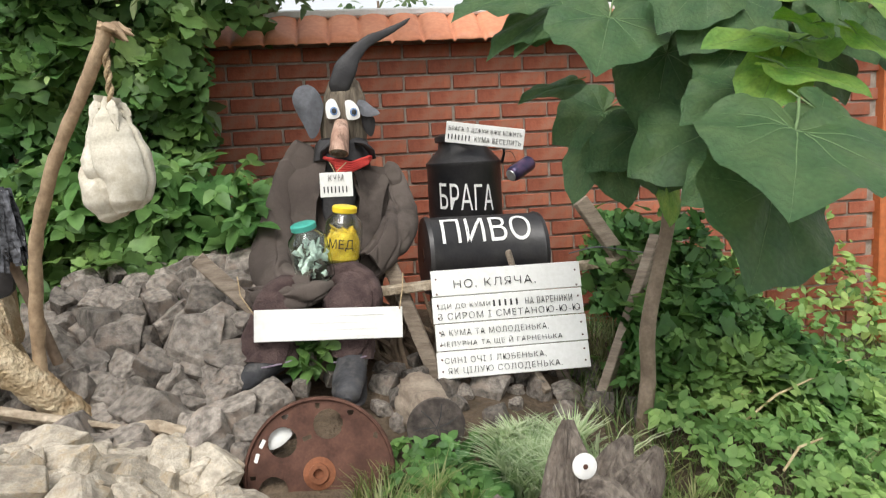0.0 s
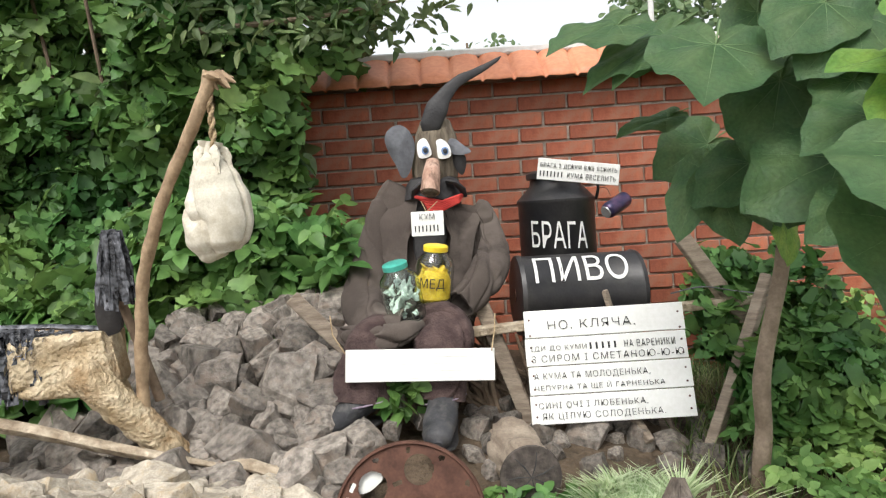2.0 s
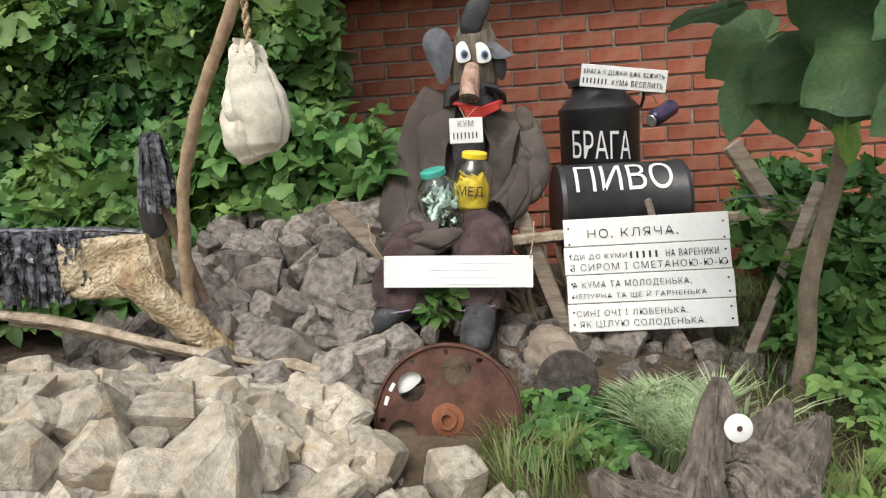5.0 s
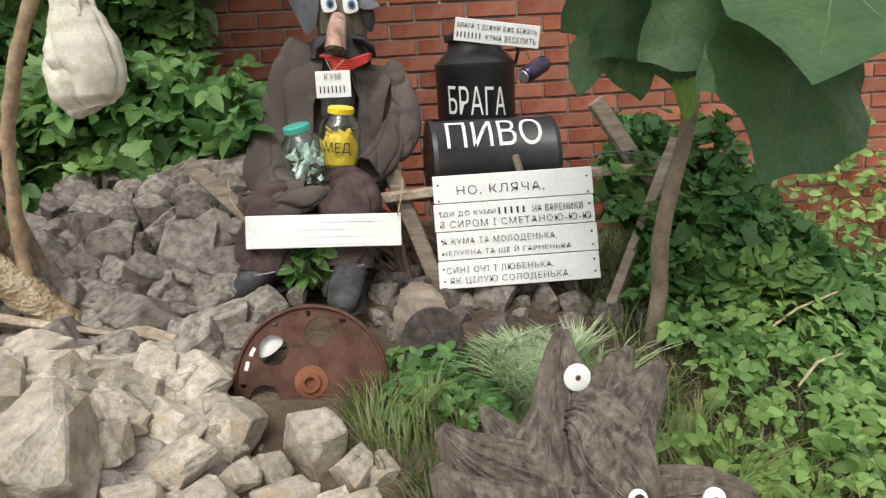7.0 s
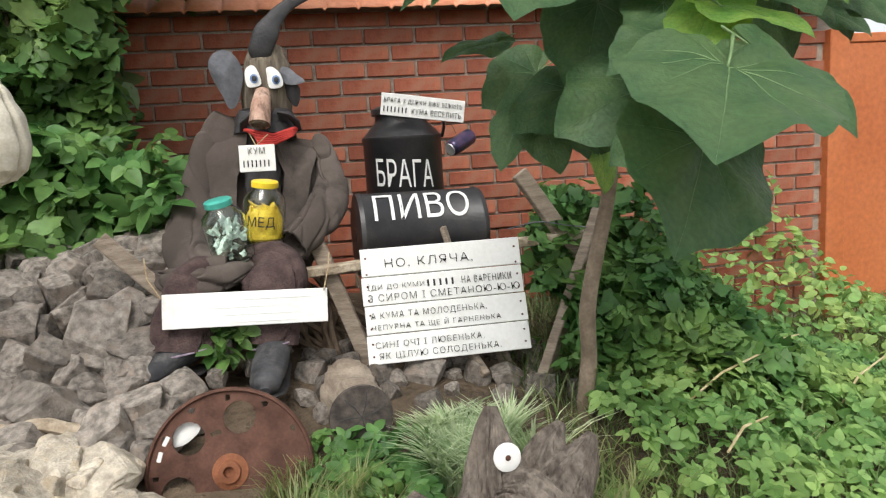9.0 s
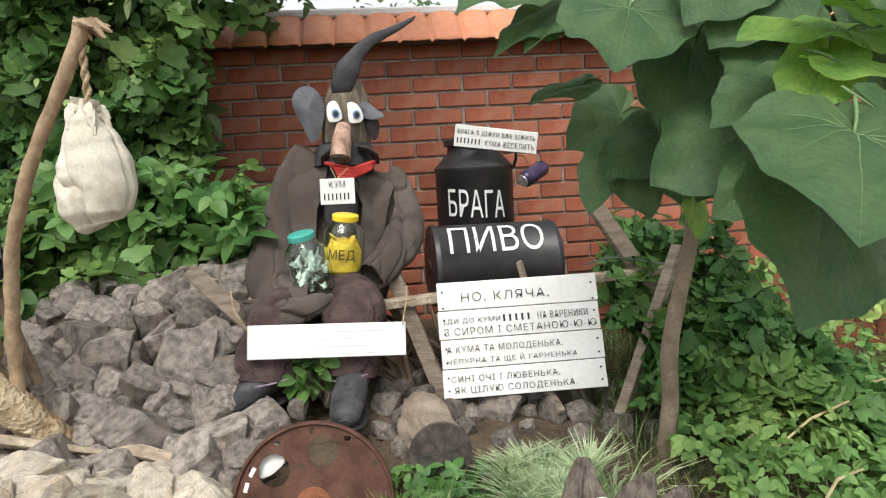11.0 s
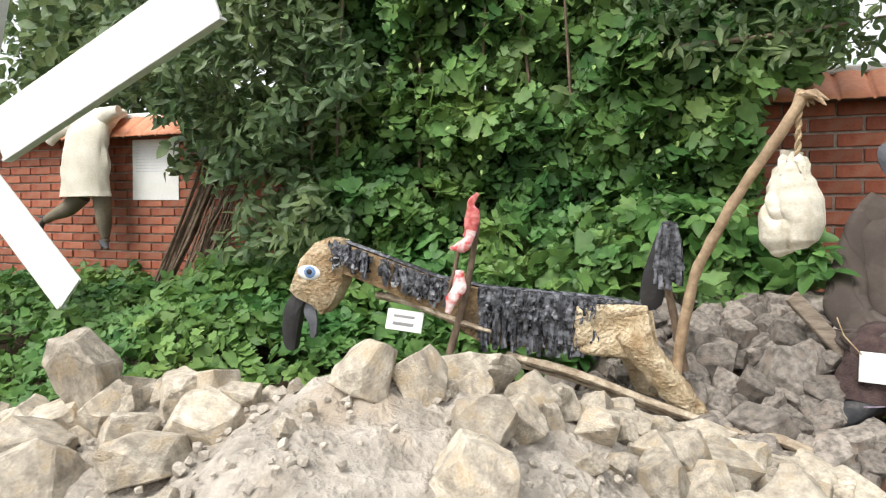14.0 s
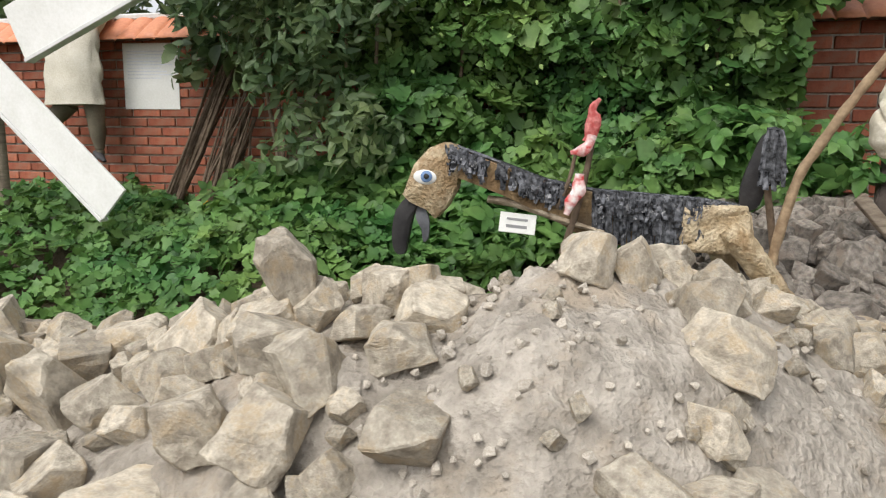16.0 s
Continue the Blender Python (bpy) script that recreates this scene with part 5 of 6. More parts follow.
# ---- jars ----
def jar(at, tilt, glass, lid, fill, label, lidlabel):
    th = thing("glass_jar", at, label, "jar")
    m = pose(*at, tilt[0], tilt[1], 0)
    s = Shape()
    s.lathe(m, [(0.06, 0.0), (0.074, 0.008), (0.077, 0.03), (0.077, 0.155), (0.07, 0.18), (0.046, 0.203), (0.042, 0.21), (0.042, 0.225), (0.038, 0.225), (0.038, 0.21), (0.043, 0.2), (0.066, 0.178), (0.073, 0.155), (0.073, 0.03), (0.07, 0.012), (0.02, 0.01)], glass, 32)
    ob = under(s.obj("jar"), th)
    ob.visible_shadow = False
    s = Shape()
    s.lathe(m, [(0.047, 0.212), (0.049, 0.214), (0.049, 0.232), (0.044, 0.236), (0.02, 0.236)], lid, 28)
    sub(s.obj("lid", None, lidlabel), ob)
    s = Shape()
    r = random.Random(int(at[0] * 1000))
    if fill is M_HONEY:
        s.lathe(m, [(0.05, 0.013), (0.069, 0.03), (0.066, 0.10), (0.05, 0.135), (0.02, 0.14)], fill, 26)
    for k in range(34):
        a, d, z = r.uniform(0, 6.28), r.uniform(0.02, 0.056), r.uniform(0.02, 0.13)
        c = m @ Vector((d * math.cos(a), d * math.sin(a), z))
        e = c + Vector((r.uniform(-0.015, 0.015), r.uniform(-0.01, 0.01), r.uniform(0.02, 0.05)))
        s.tube([c, (c + e) / 2 + Vector((r.uniform(-0.012, 0.012), 0, 0)), e], [0.012, 0.017, 0.007], fill, 9, 0.35, 0.5, 60, sub=3)
    under(s.obj("filling"), th)
    return th, m


th, m = jar((-0.432, 2.53, 0.937), (10, -9), M_GLASS_G, M_TEAL, M_SALT, "large greenish glass jar with pale filling and teal lid", "teal plastic lid")
th, m = jar((-0.335, 2.605, 0.985), (6, 7), M_GLASS, M_YLID, M_HONEY, "large glass jar of yellow filling with a yellow lid", "yellow plastic lid")
text_wrap("МЕД", lambda u, v: (m @ Vector((0.078 * math.cos(-2.3 + 1.3 * u), 0.078 * math.sin(-2.3 + 1.3 * u), 0.07 + 0.045 * v)), (0, -1, 0)), M_INK, th)

# ---- trestle of planks that carries the boards ----
tr = thing("plank_trestle", (0.3, 2.58, 0.45), "weathered grey plank trestle behind the verse sign", "trestle")
for name, a, b, w, t in (("beam", (-0.19, 2.575, 0.865), (0.95, 2.62, 0.915), 0.055, 0.035), ("leg", (-0.87, 2.50, 1.06), (-0.30, 2.52, 0.42), 0.06, 0.03), ("leg", (-0.16, 2.64, 1.02), (0.05, 2.52, 0.40), 0.06, 0.03),
                         ("leg", (0.67, 2.62, 1.18), (1.12, 2.60, 0.50), 0.065, 0.035), ("leg", (0.95, 2.50, 1.02), (0.60, 2.30, 0.36), 0.05, 0.04), ("stay", (0.335, 2.54, 1.0), (0.36, 2.53, 0.90), 0.045, 0.02),
                         ("leg", (0.45, 2.6, 0.85), (0.56, 2.5, 0.40), 0.05, 0.03), ("stay", (0.43, 2.35, 0.46), (0.36, 2.5, 0.60), 0.03, 0.03)):
    s = Shape()
    plank(s, a, b, w, t, M_FRESH if name == "beam" else M_WOOD, 0.0 if abs(Vector(b).z - Vector(a).z) < 0.2 else 1.3)
    under(s.obj(name, None, "", False), tr)
s = Shape()
s.tube([(0.60, 2.57, 0.965), (0.72, 2.56, 0.985), (0.85, 2.57, 0.96), (0.93, 2.45, 0.95), (0.85, 2.2, 0.94)], 0.003, M_EAR, 6, 1, 0.2, 30, sub=5)
under(s.obj("cord", None, "grey twisted cord"), tr)

# ---- pole with the hanging sack ----
pole = thing("bent_pole", (-1.345, 2.2, 0.55), "peeled bent wooden pole leaning beside the horse", "pole")
s = Shape()
s.tube([(-1.315, 2.16, 0.50), (-1.30, 2.13, 0.80), (-1.245, 2.07, 1.144), (-1.183, 2.02, 1.298), (-1.114, 1.98, 1.441), (-1.025, 1.95, 1.591), (-0.951, 1.925, 1.711), (-0.911, 1.92, 1.80)], [0.022, 0.021, 0.020, 0.019, 0.018, 0.018, 0.018, 0.022], M_POLE, 20, 1, 0.26, 18, (0, 1, 0), 6)
under(s.obj("shaft"), pole)
s = Shape()
for k in range(7):
    a = k * 0.9
    s.tube([(-0.925, 1.92, 1.785), (-0.90 + 0.02 * math.cos(a), 1.915 + 0.02 * math.sin(a), 1.79), (-0.87 + 0.03 * math.cos(a), 1.91 + 0.03 * math.sin(a), 1.765 + 0.02 * math.sin(2 * a))], [0.017, 0.014, 0.003], M_POLE, 8, 1, 0.5, 40)
under(s.obj("frayed_top", None, "frayed splintered top"), pole)
sack = thing("canvas_sack", (-0.945, 1.95, 1.26), "knotted undyed canvas sack hanging on a rope", "sack")
s = Shape()
s.cloth([(-0.935, 1.945, 1.262), (-0.94, 1.945, 1.275), (-0.942, 1.945, 1.315), (-0.935, 1.945, 1.375), (-0.932, 1.945, 1.43), (-0.938, 1.945, 1.485), (-0.945, 1.945, 1.54), (-0.945, 1.945, 1.575), (-0.94, 1.945, 1.605)], [0.02, 0.062, 0.092, 0.102, 0.094, 0.076, 0.052, 0.028, 0.034], [0.02, 0.055, 0.08, 0.085, 0.08, 0.065, 0.045, 0.024, 0.03], M_CANVAS, 120, 12, 0.012, 1.2, 40.0, 2.1)
under(s.obj("bag"), sack)
s = Shape()
for k in range(4):
    a = 1.5 * k - 2.6
    s.cloth([(-0.94, 1.945, 1.585), (-0.94 + 0.03 * math.cos(a), 1.94 + 0.025 * math.sin(a), 1.58), (-0.935 + 0.042 * math.cos(a), 1.935 + 0.035 * math.sin(a), 1.56), (-0.93 + 0.052 * math.cos(a), 1.93 + 0.045 * math.sin(a), 1.525 - 0.02 * (k % 3))], [0.010, 0.016, 0.014, 0.006], [0.006, 0.007, 0.006, 0.003], M_CANVAS, 20, 5, 0.008, 14, 3.0 * k)
under(s.obj("knot"), sack)
s = Shape()
for k in range(2):
    s.tube([(-0.925 + 0.006 * math.cos(t * 0.9 + k * 3.14), 1.925 + 0.006 * math.sin(t * 0.9 + k * 3.14), 1.585 + t * 0.0105) for t in range(20)], 0.006, M_TWINE, 7)
under(s.obj("rope", None, "twisted hemp rope"), sack)


# ---- the horse made of foam, board and film: one mesh ----
def horse():
    s = Shape()
    E = Vector((-2.747, 1.862, 1.147))
    K = 0.00236
    # head slab
    outline = [(30, -62), (5, -52), (-22, -22), (-42, 33), (-30, 46), (0, 60), (15, 76), (34, 55), (52, 20), (60, -40), (48, -58)]
    front, back = [], []
    for dx, dy in outline:
        p = E + Vector((dx * K, 0.24 * dx * K, -dy * K))
        front.append(p + Vector((0, -0.028, 0)))
        back.append(p + Vector((0, 0.06, 0)))
    c = E + Vector((0.02, -0.048, -0.01))
    n = len(outline)
    inner = [f.lerp(c, 0.35) + Vector((0, -0.018, 0)) for f in front]
    vv = front + back + inner + [c]
    ff = [(i, (i + 1) % n, n + (i + 1) % n, n + i) for i in range(n)]
    ff += [(2 * n + i, 2 * n + (i + 1) % n, (i + 1) % n, i) for i in range(n)] + [(3 * n, 2 * n + (i + 1) % n, 2 * n + i) for i in range(n)]
    ff.append(tuple(range(n, 2 * n)))
    s.add(vv, ff, M_FOAM)
    s.ball(pose(E.x, E.y - 0.052, E.z, 0, 6, 13), 0.05, 0.010, 0.032, M_WHITE)
    s.ball(pose(E.x + 0.008, E.y - 0.060, E.z + 0.003, 0, 0, 13), 0.025, 0.006, 0.025, M_BLUE, 14)
    s.ball(pose(E.x + 0.009, E.y - 0.066, E.z + 0.004, 0, 0, 13), 0.012, 0.004, 0.012, M_INK, 12)
    s.flap([(-2.80, 1.845, 1.07), (-2.835, 1.84, 1.06), (-2.885, 1.84, 1.00), (-2.905, 1.845, 0.92), (-2.905, 1.85, 0.84), (-2.885, 1.85, 0.805), (-2.85, 1.85, 0.81), (-2.835, 1.85, 0.88), (-2.81, 1.845, 0.98), (-2.785, 1.845, 1.03)], 0.035, M_RUBBER_SHADE, 0.012)
    s.flap([(-2.79, 1.855, 1.02), (-2.80, 1.85, 0.97), (-2.775, 1.85, 0.92), (-2.765, 1.85, 0.865), (-2.745, 1.855, 0.88), (-2.74, 1.855, 0.95), (-2.755, 1.855, 1.0)], 0.012, M_EAR, 0.006)
    # neck and body boards
    top_line = [(-2.66, 1.875, 1.275), (-2.45, 1.92, 1.20), (-2.25, 1.965, 1.125), (-2.05, 2.01, 1.085), (-1.8, 2.07, 1.065), (-1.6, 2.12, 1.05), (-1.42, 2.17, 1.02)]
    low_line = [1.16, 1.08, 0.99, 0.87, 0.85, 0.84, 0.84]
    vv, ff = [], []
    for (x, y, z), lo in zip(top_line, low_line):
        vv += [(x, y - 0.02, z), (x, y + 0.13, z), (x, y + 0.13, lo), (x, y - 0.02, lo)]
    for i in range(len(top_line) - 1):
        for j in range(4):
            k = (j + 1) % 4
            ff.append((4 * i + j, 4 * i + k, 4 * i + 4 + k, 4 * i + 4 + j))
    ff += [(3, 2, 1, 0), (24, 25, 26, 27)]
    s.add(vv, ff, M_NECK)
    # swollen foam rump and hind legs
    s.cloth([(-1.70, 2.13, 0.945), (-1.69, 2.132, 0.945), (-1.62, 2.15, 0.94), (-1.50, 2.175, 0.935), (-1.42, 2.19, 0.94), (-1.39, 2.195, 0.945)], [0.07, 0.098, 0.106, 0.108, 0.10, 0.075], [0.07, 0.09, 0.10, 0.10, 0.09, 0.06], M_FOAM, 64, 9, 0.010, 6.0, 51.0, 7.0)
    s.tube([(-1.49, 2.085, 0.945), (-1.44, 2.075, 0.89), (-1.33, 2.11, 0.75), (-1.24, 2.15, 0.63), (-1.17, 2.17, 0.55)], [0.045, 0.062, 0.06, 0.056, 0.036], M_FOAM, 40, 0.9, 0.22, 34, sub=9)
    s.tube([(-1.52, 2.28, 0.9), (-1.44, 2.3, 0.72), (-1.36, 2.3, 0.56)], [0.06, 0.055, 0.05], M_FOAM, 16, 0.9, 0.16, 16, sub=6)
    # mane, saddle cloth and tail of film strips
    r = random.Random(4)
    for i in range(len(top_line) - 1):
        a, b = Vector(top_line[i]), Vector(top_line[i + 1])
        s.tube([a + Vector((0, 0.05, 0.006)), b + Vector((0, 0.05, 0.006))], 0.022, M_FILM, 8, 0.5)
        # the mane in two patches, the saddle cloth in a long and a short layer, a thin fringe on the rump
        layers = [((0.03, 60, 0.03),), ((0.10, 46, 0.03),)][i < 3] if i == 5 or i < 3 else ((0.23, 75, 0.028), (0.095, 75, 0.040))
        for lens, cnt, proud in layers:
            for k in range(cnt):
                t = r.random()
                if i < 3 and (0.78 < i + t < 1.0 or i + t > 2.35):
                    continue
                p = a.lerp(b, t) + Vector((0, -proud - r.random() * 0.012, r.uniform(-0.005, 0.018)))
                ln = lens * r.uniform(0.5, 1.08)
                w, skew = r.uniform(0.006, 0.014), r.uniform(-0.012, 0.012)
                vs = []
                for q in range(5):
                    f = q / 4
                    o = Vector((r.uniform(-0.005, 0.005) + skew * f, -0.02 * f * r.random(), -ln * f))
                    d = Vector((w * (1 - 0.25 * f), r.uniform(-0.012, 0.012), 0))
                    vs += [p + o - d, p + o + d]
                s.add(vs, [(2 * q, 2 * q + 1, 2 * q + 3, 2 * q + 2) for q in range(4)], M_FILM)
    s.tube([(-1.27, 2.19, 0.78), (-1.31, 2.16, 0.98), (-1.345, 2.13, 1.16), (-1.34, 2.11, 1.33)], [0.017, 0.016, 0.014, 0.012], M_DRYSTEM, 12, up=(0, 1, 0), sub=4)
    s.flap([(-1.43, 2.16, 1.02), (-1.44, 2.15, 1.12), (-1.405, 2.14, 1.25), (-1.375, 2.13, 1.33), (-1.345, 2.12, 1.33), (-1.345, 2.13, 1.18), (-1.36, 2.15, 1.04)], 0.02, M_RUBBER_SHADE, 0.012)
    for k in range(40):
        sx = r.uniform(-1, 1)
        p = Vector((-1.335 + 0.022 * sx, 2.09 + r.uniform(-0.02, 0.03), 1.345 + r.uniform(-0.02, 0.012)))
        ln, w = r.uniform(0.15, 0.235), r.uniform(0.005, 0.011)
        vs = []
        for q in range(5):
            f = q / 4
            o = Vector((sx * 0.03 * f ** 0.5 + r.uniform(-0.004, 0.004), -0.015 * f + r.uniform(-0.006, 0.006), -ln * f + 0.012 * (q == 0)))
            vs += [p + o - Vector((w, r.uniform(-0.008, 0.008), 0)), p + o + Vector((w, r.uniform(-0.008, 0.008), 0))]
        s.add(vs, [(2 * q, 2 * q + 1, 2 * q + 3, 2 * q + 2) for q in range(4)], M_FILM)
    return tagged(s.obj("horse_sculpture"), "homemade horse of foam and boards with a black film mane", "sculpture")


horse()
reins = thing("ribbon_stick", (-2.13, 1.9, 0.8), "forked stick by the horse tied with red ribbon", "stick")
for a, b, r0 in (((-2.17, 1.95, 0.82), (-2.055, 1.96, 1.36), 0.016), ((-2.20, 1.94, 1.02), (-2.13, 1.945, 1.26), 0.010)):
    s = Shape()
    s.tube([a, Vector(a).lerp(Vector(b), 0.5) + Vector((0.012, 0, 0)), b], [r0, r0 * 0.9, r0 * 0.7], M_DRYSTEM, 9, 1, 0.15, 20, sub=3)
    under(s.obj("stick"), reins)
M_KNOT = mat("faded_red_film", (0.40, 0.05, 0.045), (0.62, 0.22, 0.2), 40, 0.45, 0.4, 70)
M_TAPE = mat("red_white_tape", (0.55, 0.05, 0.05), (0.8, 0.75, 0.72), 30, 0.5, 0.2, 70)
for pts, rr, mm, nm in (([(-2.09, 1.915, 1.30), (-2.06, 1.91, 1.37), (-2.07, 1.91, 1.43), (-2.04, 1.91, 1.475)], [0.022, 0.032, 0.018, 0.008], M_KNOT, "red_knot"),
                        ([(-2.07, 1.91, 1.33), (-2.09, 1.905, 1.27), (-2.15, 1.9, 1.255)], [0.022, 0.028, 0.01], M_TAPE, "ribbon"),
                        ([(-2.11, 1.9, 1.17), (-2.115, 1.895, 1.11), (-2.14, 1.89, 1.05), (-2.16, 1.89, 1.0)], [0.02, 0.03, 0.026, 0.012], M_TAPE, "ribbon")):
    s = Shape()
    s.tube(pts, rr, mm, 12, 0.45, 0.4, 25, (0, 1, 0), 4, 0.3)
    under(s.obj(nm), reins)
th, m, w, h = board("name_plate", "small white plate with unreadable lettering beneath the horse", (-2.455, 1.93, 1.0), (-2.30, 1.95, 0.985), (-2.445, 1.91, 0.915), 1, 0.006)
M_GREYINK = mat("grey_ink", (0.22, 0.22, 0.22), None, 6, 0.7, 0)
bar_part(m, 0.03, 0.055, 0.09, 0.010, M_GREYINK, th)
bar_part(m, 0.03, 0.022, 0.09, 0.013, M_GREYINK, th)
for a, b, rr, label in (((-2.5, 1.95, 1.05), (-2.0, 1.97, 0.92), 0.022, "pale split log under the horse's neck"), ((-1.95, 2.03, 0.82), (-1.0, 2.06, 0.575), 0.024, "long thin peeled log lying below the horse"),
                        ((-1.03, 2.05, 0.585), (-0.76, 2.02, 0.55), 0.028, "splintered pale plank end among the stones"), ((-1.9, 2.08, 0.77), (-1.1, 2.10, 0.57), 0.017, "long thin peeled log lying below the horse")):
    lg = thing("log", tuple((Vector(a) + Vector(b)) / 2 - Vector((0, 0, rr))), label, "log")
    s = Shape()
    av, bv = Vector(a), Vector(b)
    s.tube([av, av.lerp(bv, 0.3) + Vector((0, 0, 0.015)), av.lerp(bv, 0.65), bv], [rr, rr * 1.1, rr, rr * 0.5], M_FRESH, 10, 0.7, 0.25, 12, sub=5)
    under(s.obj("log"), lg)

# ---- rusty clutch disc ----
disc = thing("iron_disc", (-0.425, 1.88, 0.22), "rusty perforated iron disc leaning on the stones", "disc")
DM = Matrix.Translation((-0.43, 1.905, 0.435)) @ Euler((radians(72), 0, radians(-4))).to_matrix().to_4x4()
holes = [(0.15 * math.cos(a), 0.15 * math.sin(a), 0.046) for a in (radians(78), radians(138), radians(198), radians(258), radians(318), radians(18))] + [(0.205 * math.cos(k * 0.524), 0.205 * math.sin(k * 0.524), 0.0085) for k in range(12)] + [(0.115 * math.cos(a), 0.115 * math.sin(a), 0.008) for a in (radians(104), radians(112))]
holes = [hh for k, hh in enumerate(holes) if k not in (5,)]
v, f, NR, NA = [], [], 46, 200
for i in range(NR + 1):
    for j in range(NA):
        r_, a = 0.03 + 0.20 * i / NR, 2 * math.pi * j / NA
        x, y = r_ * math.cos(a), r_ * math.sin(a)
        for hx, hy, hr in holes:
            d = math.hypot(x - hx, y - hy)
            if hr > 0.02 and abs(d - hr) < 0.0042:
                x, y = hx + (x - hx) * hr / d, hy + (y - hy) * hr / d
        v.append(DM @ Vector((x, y, 0.012 * (i == NR) + 0.002 * noise.noise((x * 30, y * 30, 0)))))
for i in range(NR):
    for j in range(NA):
        q = (i * NA + j, i * NA + (j + 1) % NA, (i + 1) * NA + (j + 1) % NA, (i + 1) * NA + j)
        r_, a = 0.03 + 0.20 * (i + 0.5) / NR, 2 * math.pi * (j + 0.5) / NA
        if not any(math.hypot(r_ * math.cos(a) - hx, r_ * math.sin(a) - hy) < hr for hx, hy, hr in holes):
            f.append(q)
me = bpy.data.meshes.new("plate")
me.from_pydata(v, [], f)
me.materials.append(M_RUST)
me.update()
ob = new("plate", me)
ob.modifiers.new("thickness", "SOLIDIFY").thickness = 0.006
under(ob, disc)
s = Shape()
s.lathe(DM, [(0.045, -0.006), (0.05, 0.01), (0.042, 0.014), (0.032, 0.016), (0.03, 0.026), (0.016, 0.028), (0.015, 0.012), (0.003, 0.011)], mat("bright_rust", (0.17, 0.06, 0.025), (0.27, 0.10, 0.045), 20, 0.85, 0.3, 100), 26)
under(s.obj("hub", None, "lighter rusty hub"), disc)
s = Shape()
s.lathe(DM, [(0.222, -0.002), (0.23, 0.0), (0.234, 0.006), (0.23, 0.016), (0.224, 0.017), (0.222, 0.012), (0.222, -0.002)], M_RUST, 64, False)
under(s.obj("rim"), disc)
for a in (150, 163):
    s = Shape()
    s.box(DM @ pose(0.2 * math.cos(radians(a)), 0.2 * math.sin(radians(a)), 0.006, 0, 0, a), 0.012, 0.028, 0.003, M_WHITE, 0.001)
    under(s.obj("paint_mark", None, "", False), disc)
rag = thing("white_scrap", (-0.51, 1.97, 0.53), "white scrap of plastic behind the iron disc", "scrap")
s = Shape()
s.flap([tuple(DM @ Vector((x, y, -0.02))) for x, y in ((-0.165, 0.085), (-0.15, 0.145), (-0.11, 0.15), (-0.085, 0.125), (-0.105, 0.10), (-0.135, 0.082))], 0.004, M_WHITE, 0.006)
under(s.obj("sheet"), rag)

# ---- sawn log end ----
sl = thing("sawn_log", (0.08, 2.25, 0.42), "dark weathered sawn log with radial cracks", "log")
s = Shape()
LOG_FACE, LOG_BACK = Vector((-0.050, 2.000, 0.506)), Vector((-0.081, 2.400, 0.479))
s.grained([LOG_FACE, LOG_FACE.lerp(LOG_BACK, 0.3), LOG_FACE.lerp(LOG_BACK, 0.7), LOG_BACK], [0.098, 0.10, 0.098, 0.094], M_WOOD, 44, 0.9, 0.10, 6, 2.0, (0, 0, 1))
log_body = under(s.obj("trunk"), sl)
away = (LOG_FACE - LOG_BACK).normalized()
FM = Matrix.Translation(LOG_FACE) @ away.to_track_quat("Z", "Y").to_matrix().to_4x4()
s = Shape()
s.lathe(FM, [(0.099, -0.004), (0.097, 0.006), (0.06, 0.009), (0.03, 0.010), (0.002, 0.010)], mat("dark_sawn_grain", (0.04, 0.032, 0.027), (0.10, 0.082, 0.07), 30, 0.9, 0.8, 90, dist=0.006), 40)
face = sub(s.obj("sawn_face", None, "dark weathered sawn face"), log_body)
face.parent, face.matrix_parent_inverse = sl, log_body.matrix_parent_inverse
for k in range(7):
    a = k * 0.93 + 0.25
    s = Shape()
    s.tube([FM @ Vector((0, 0, 0.0095)), FM @ Vector((math.cos(a) * 0.04, math.sin(a) * 0.04, 0.0085)), FM @ Vector((math.cos(a + 0.12) * 0.08, math.sin(a + 0.12) * 0.08, 0.006))], [0.001, 0.003, 0.002], M_INK, 6)
    under(s.obj("crack"), sl)


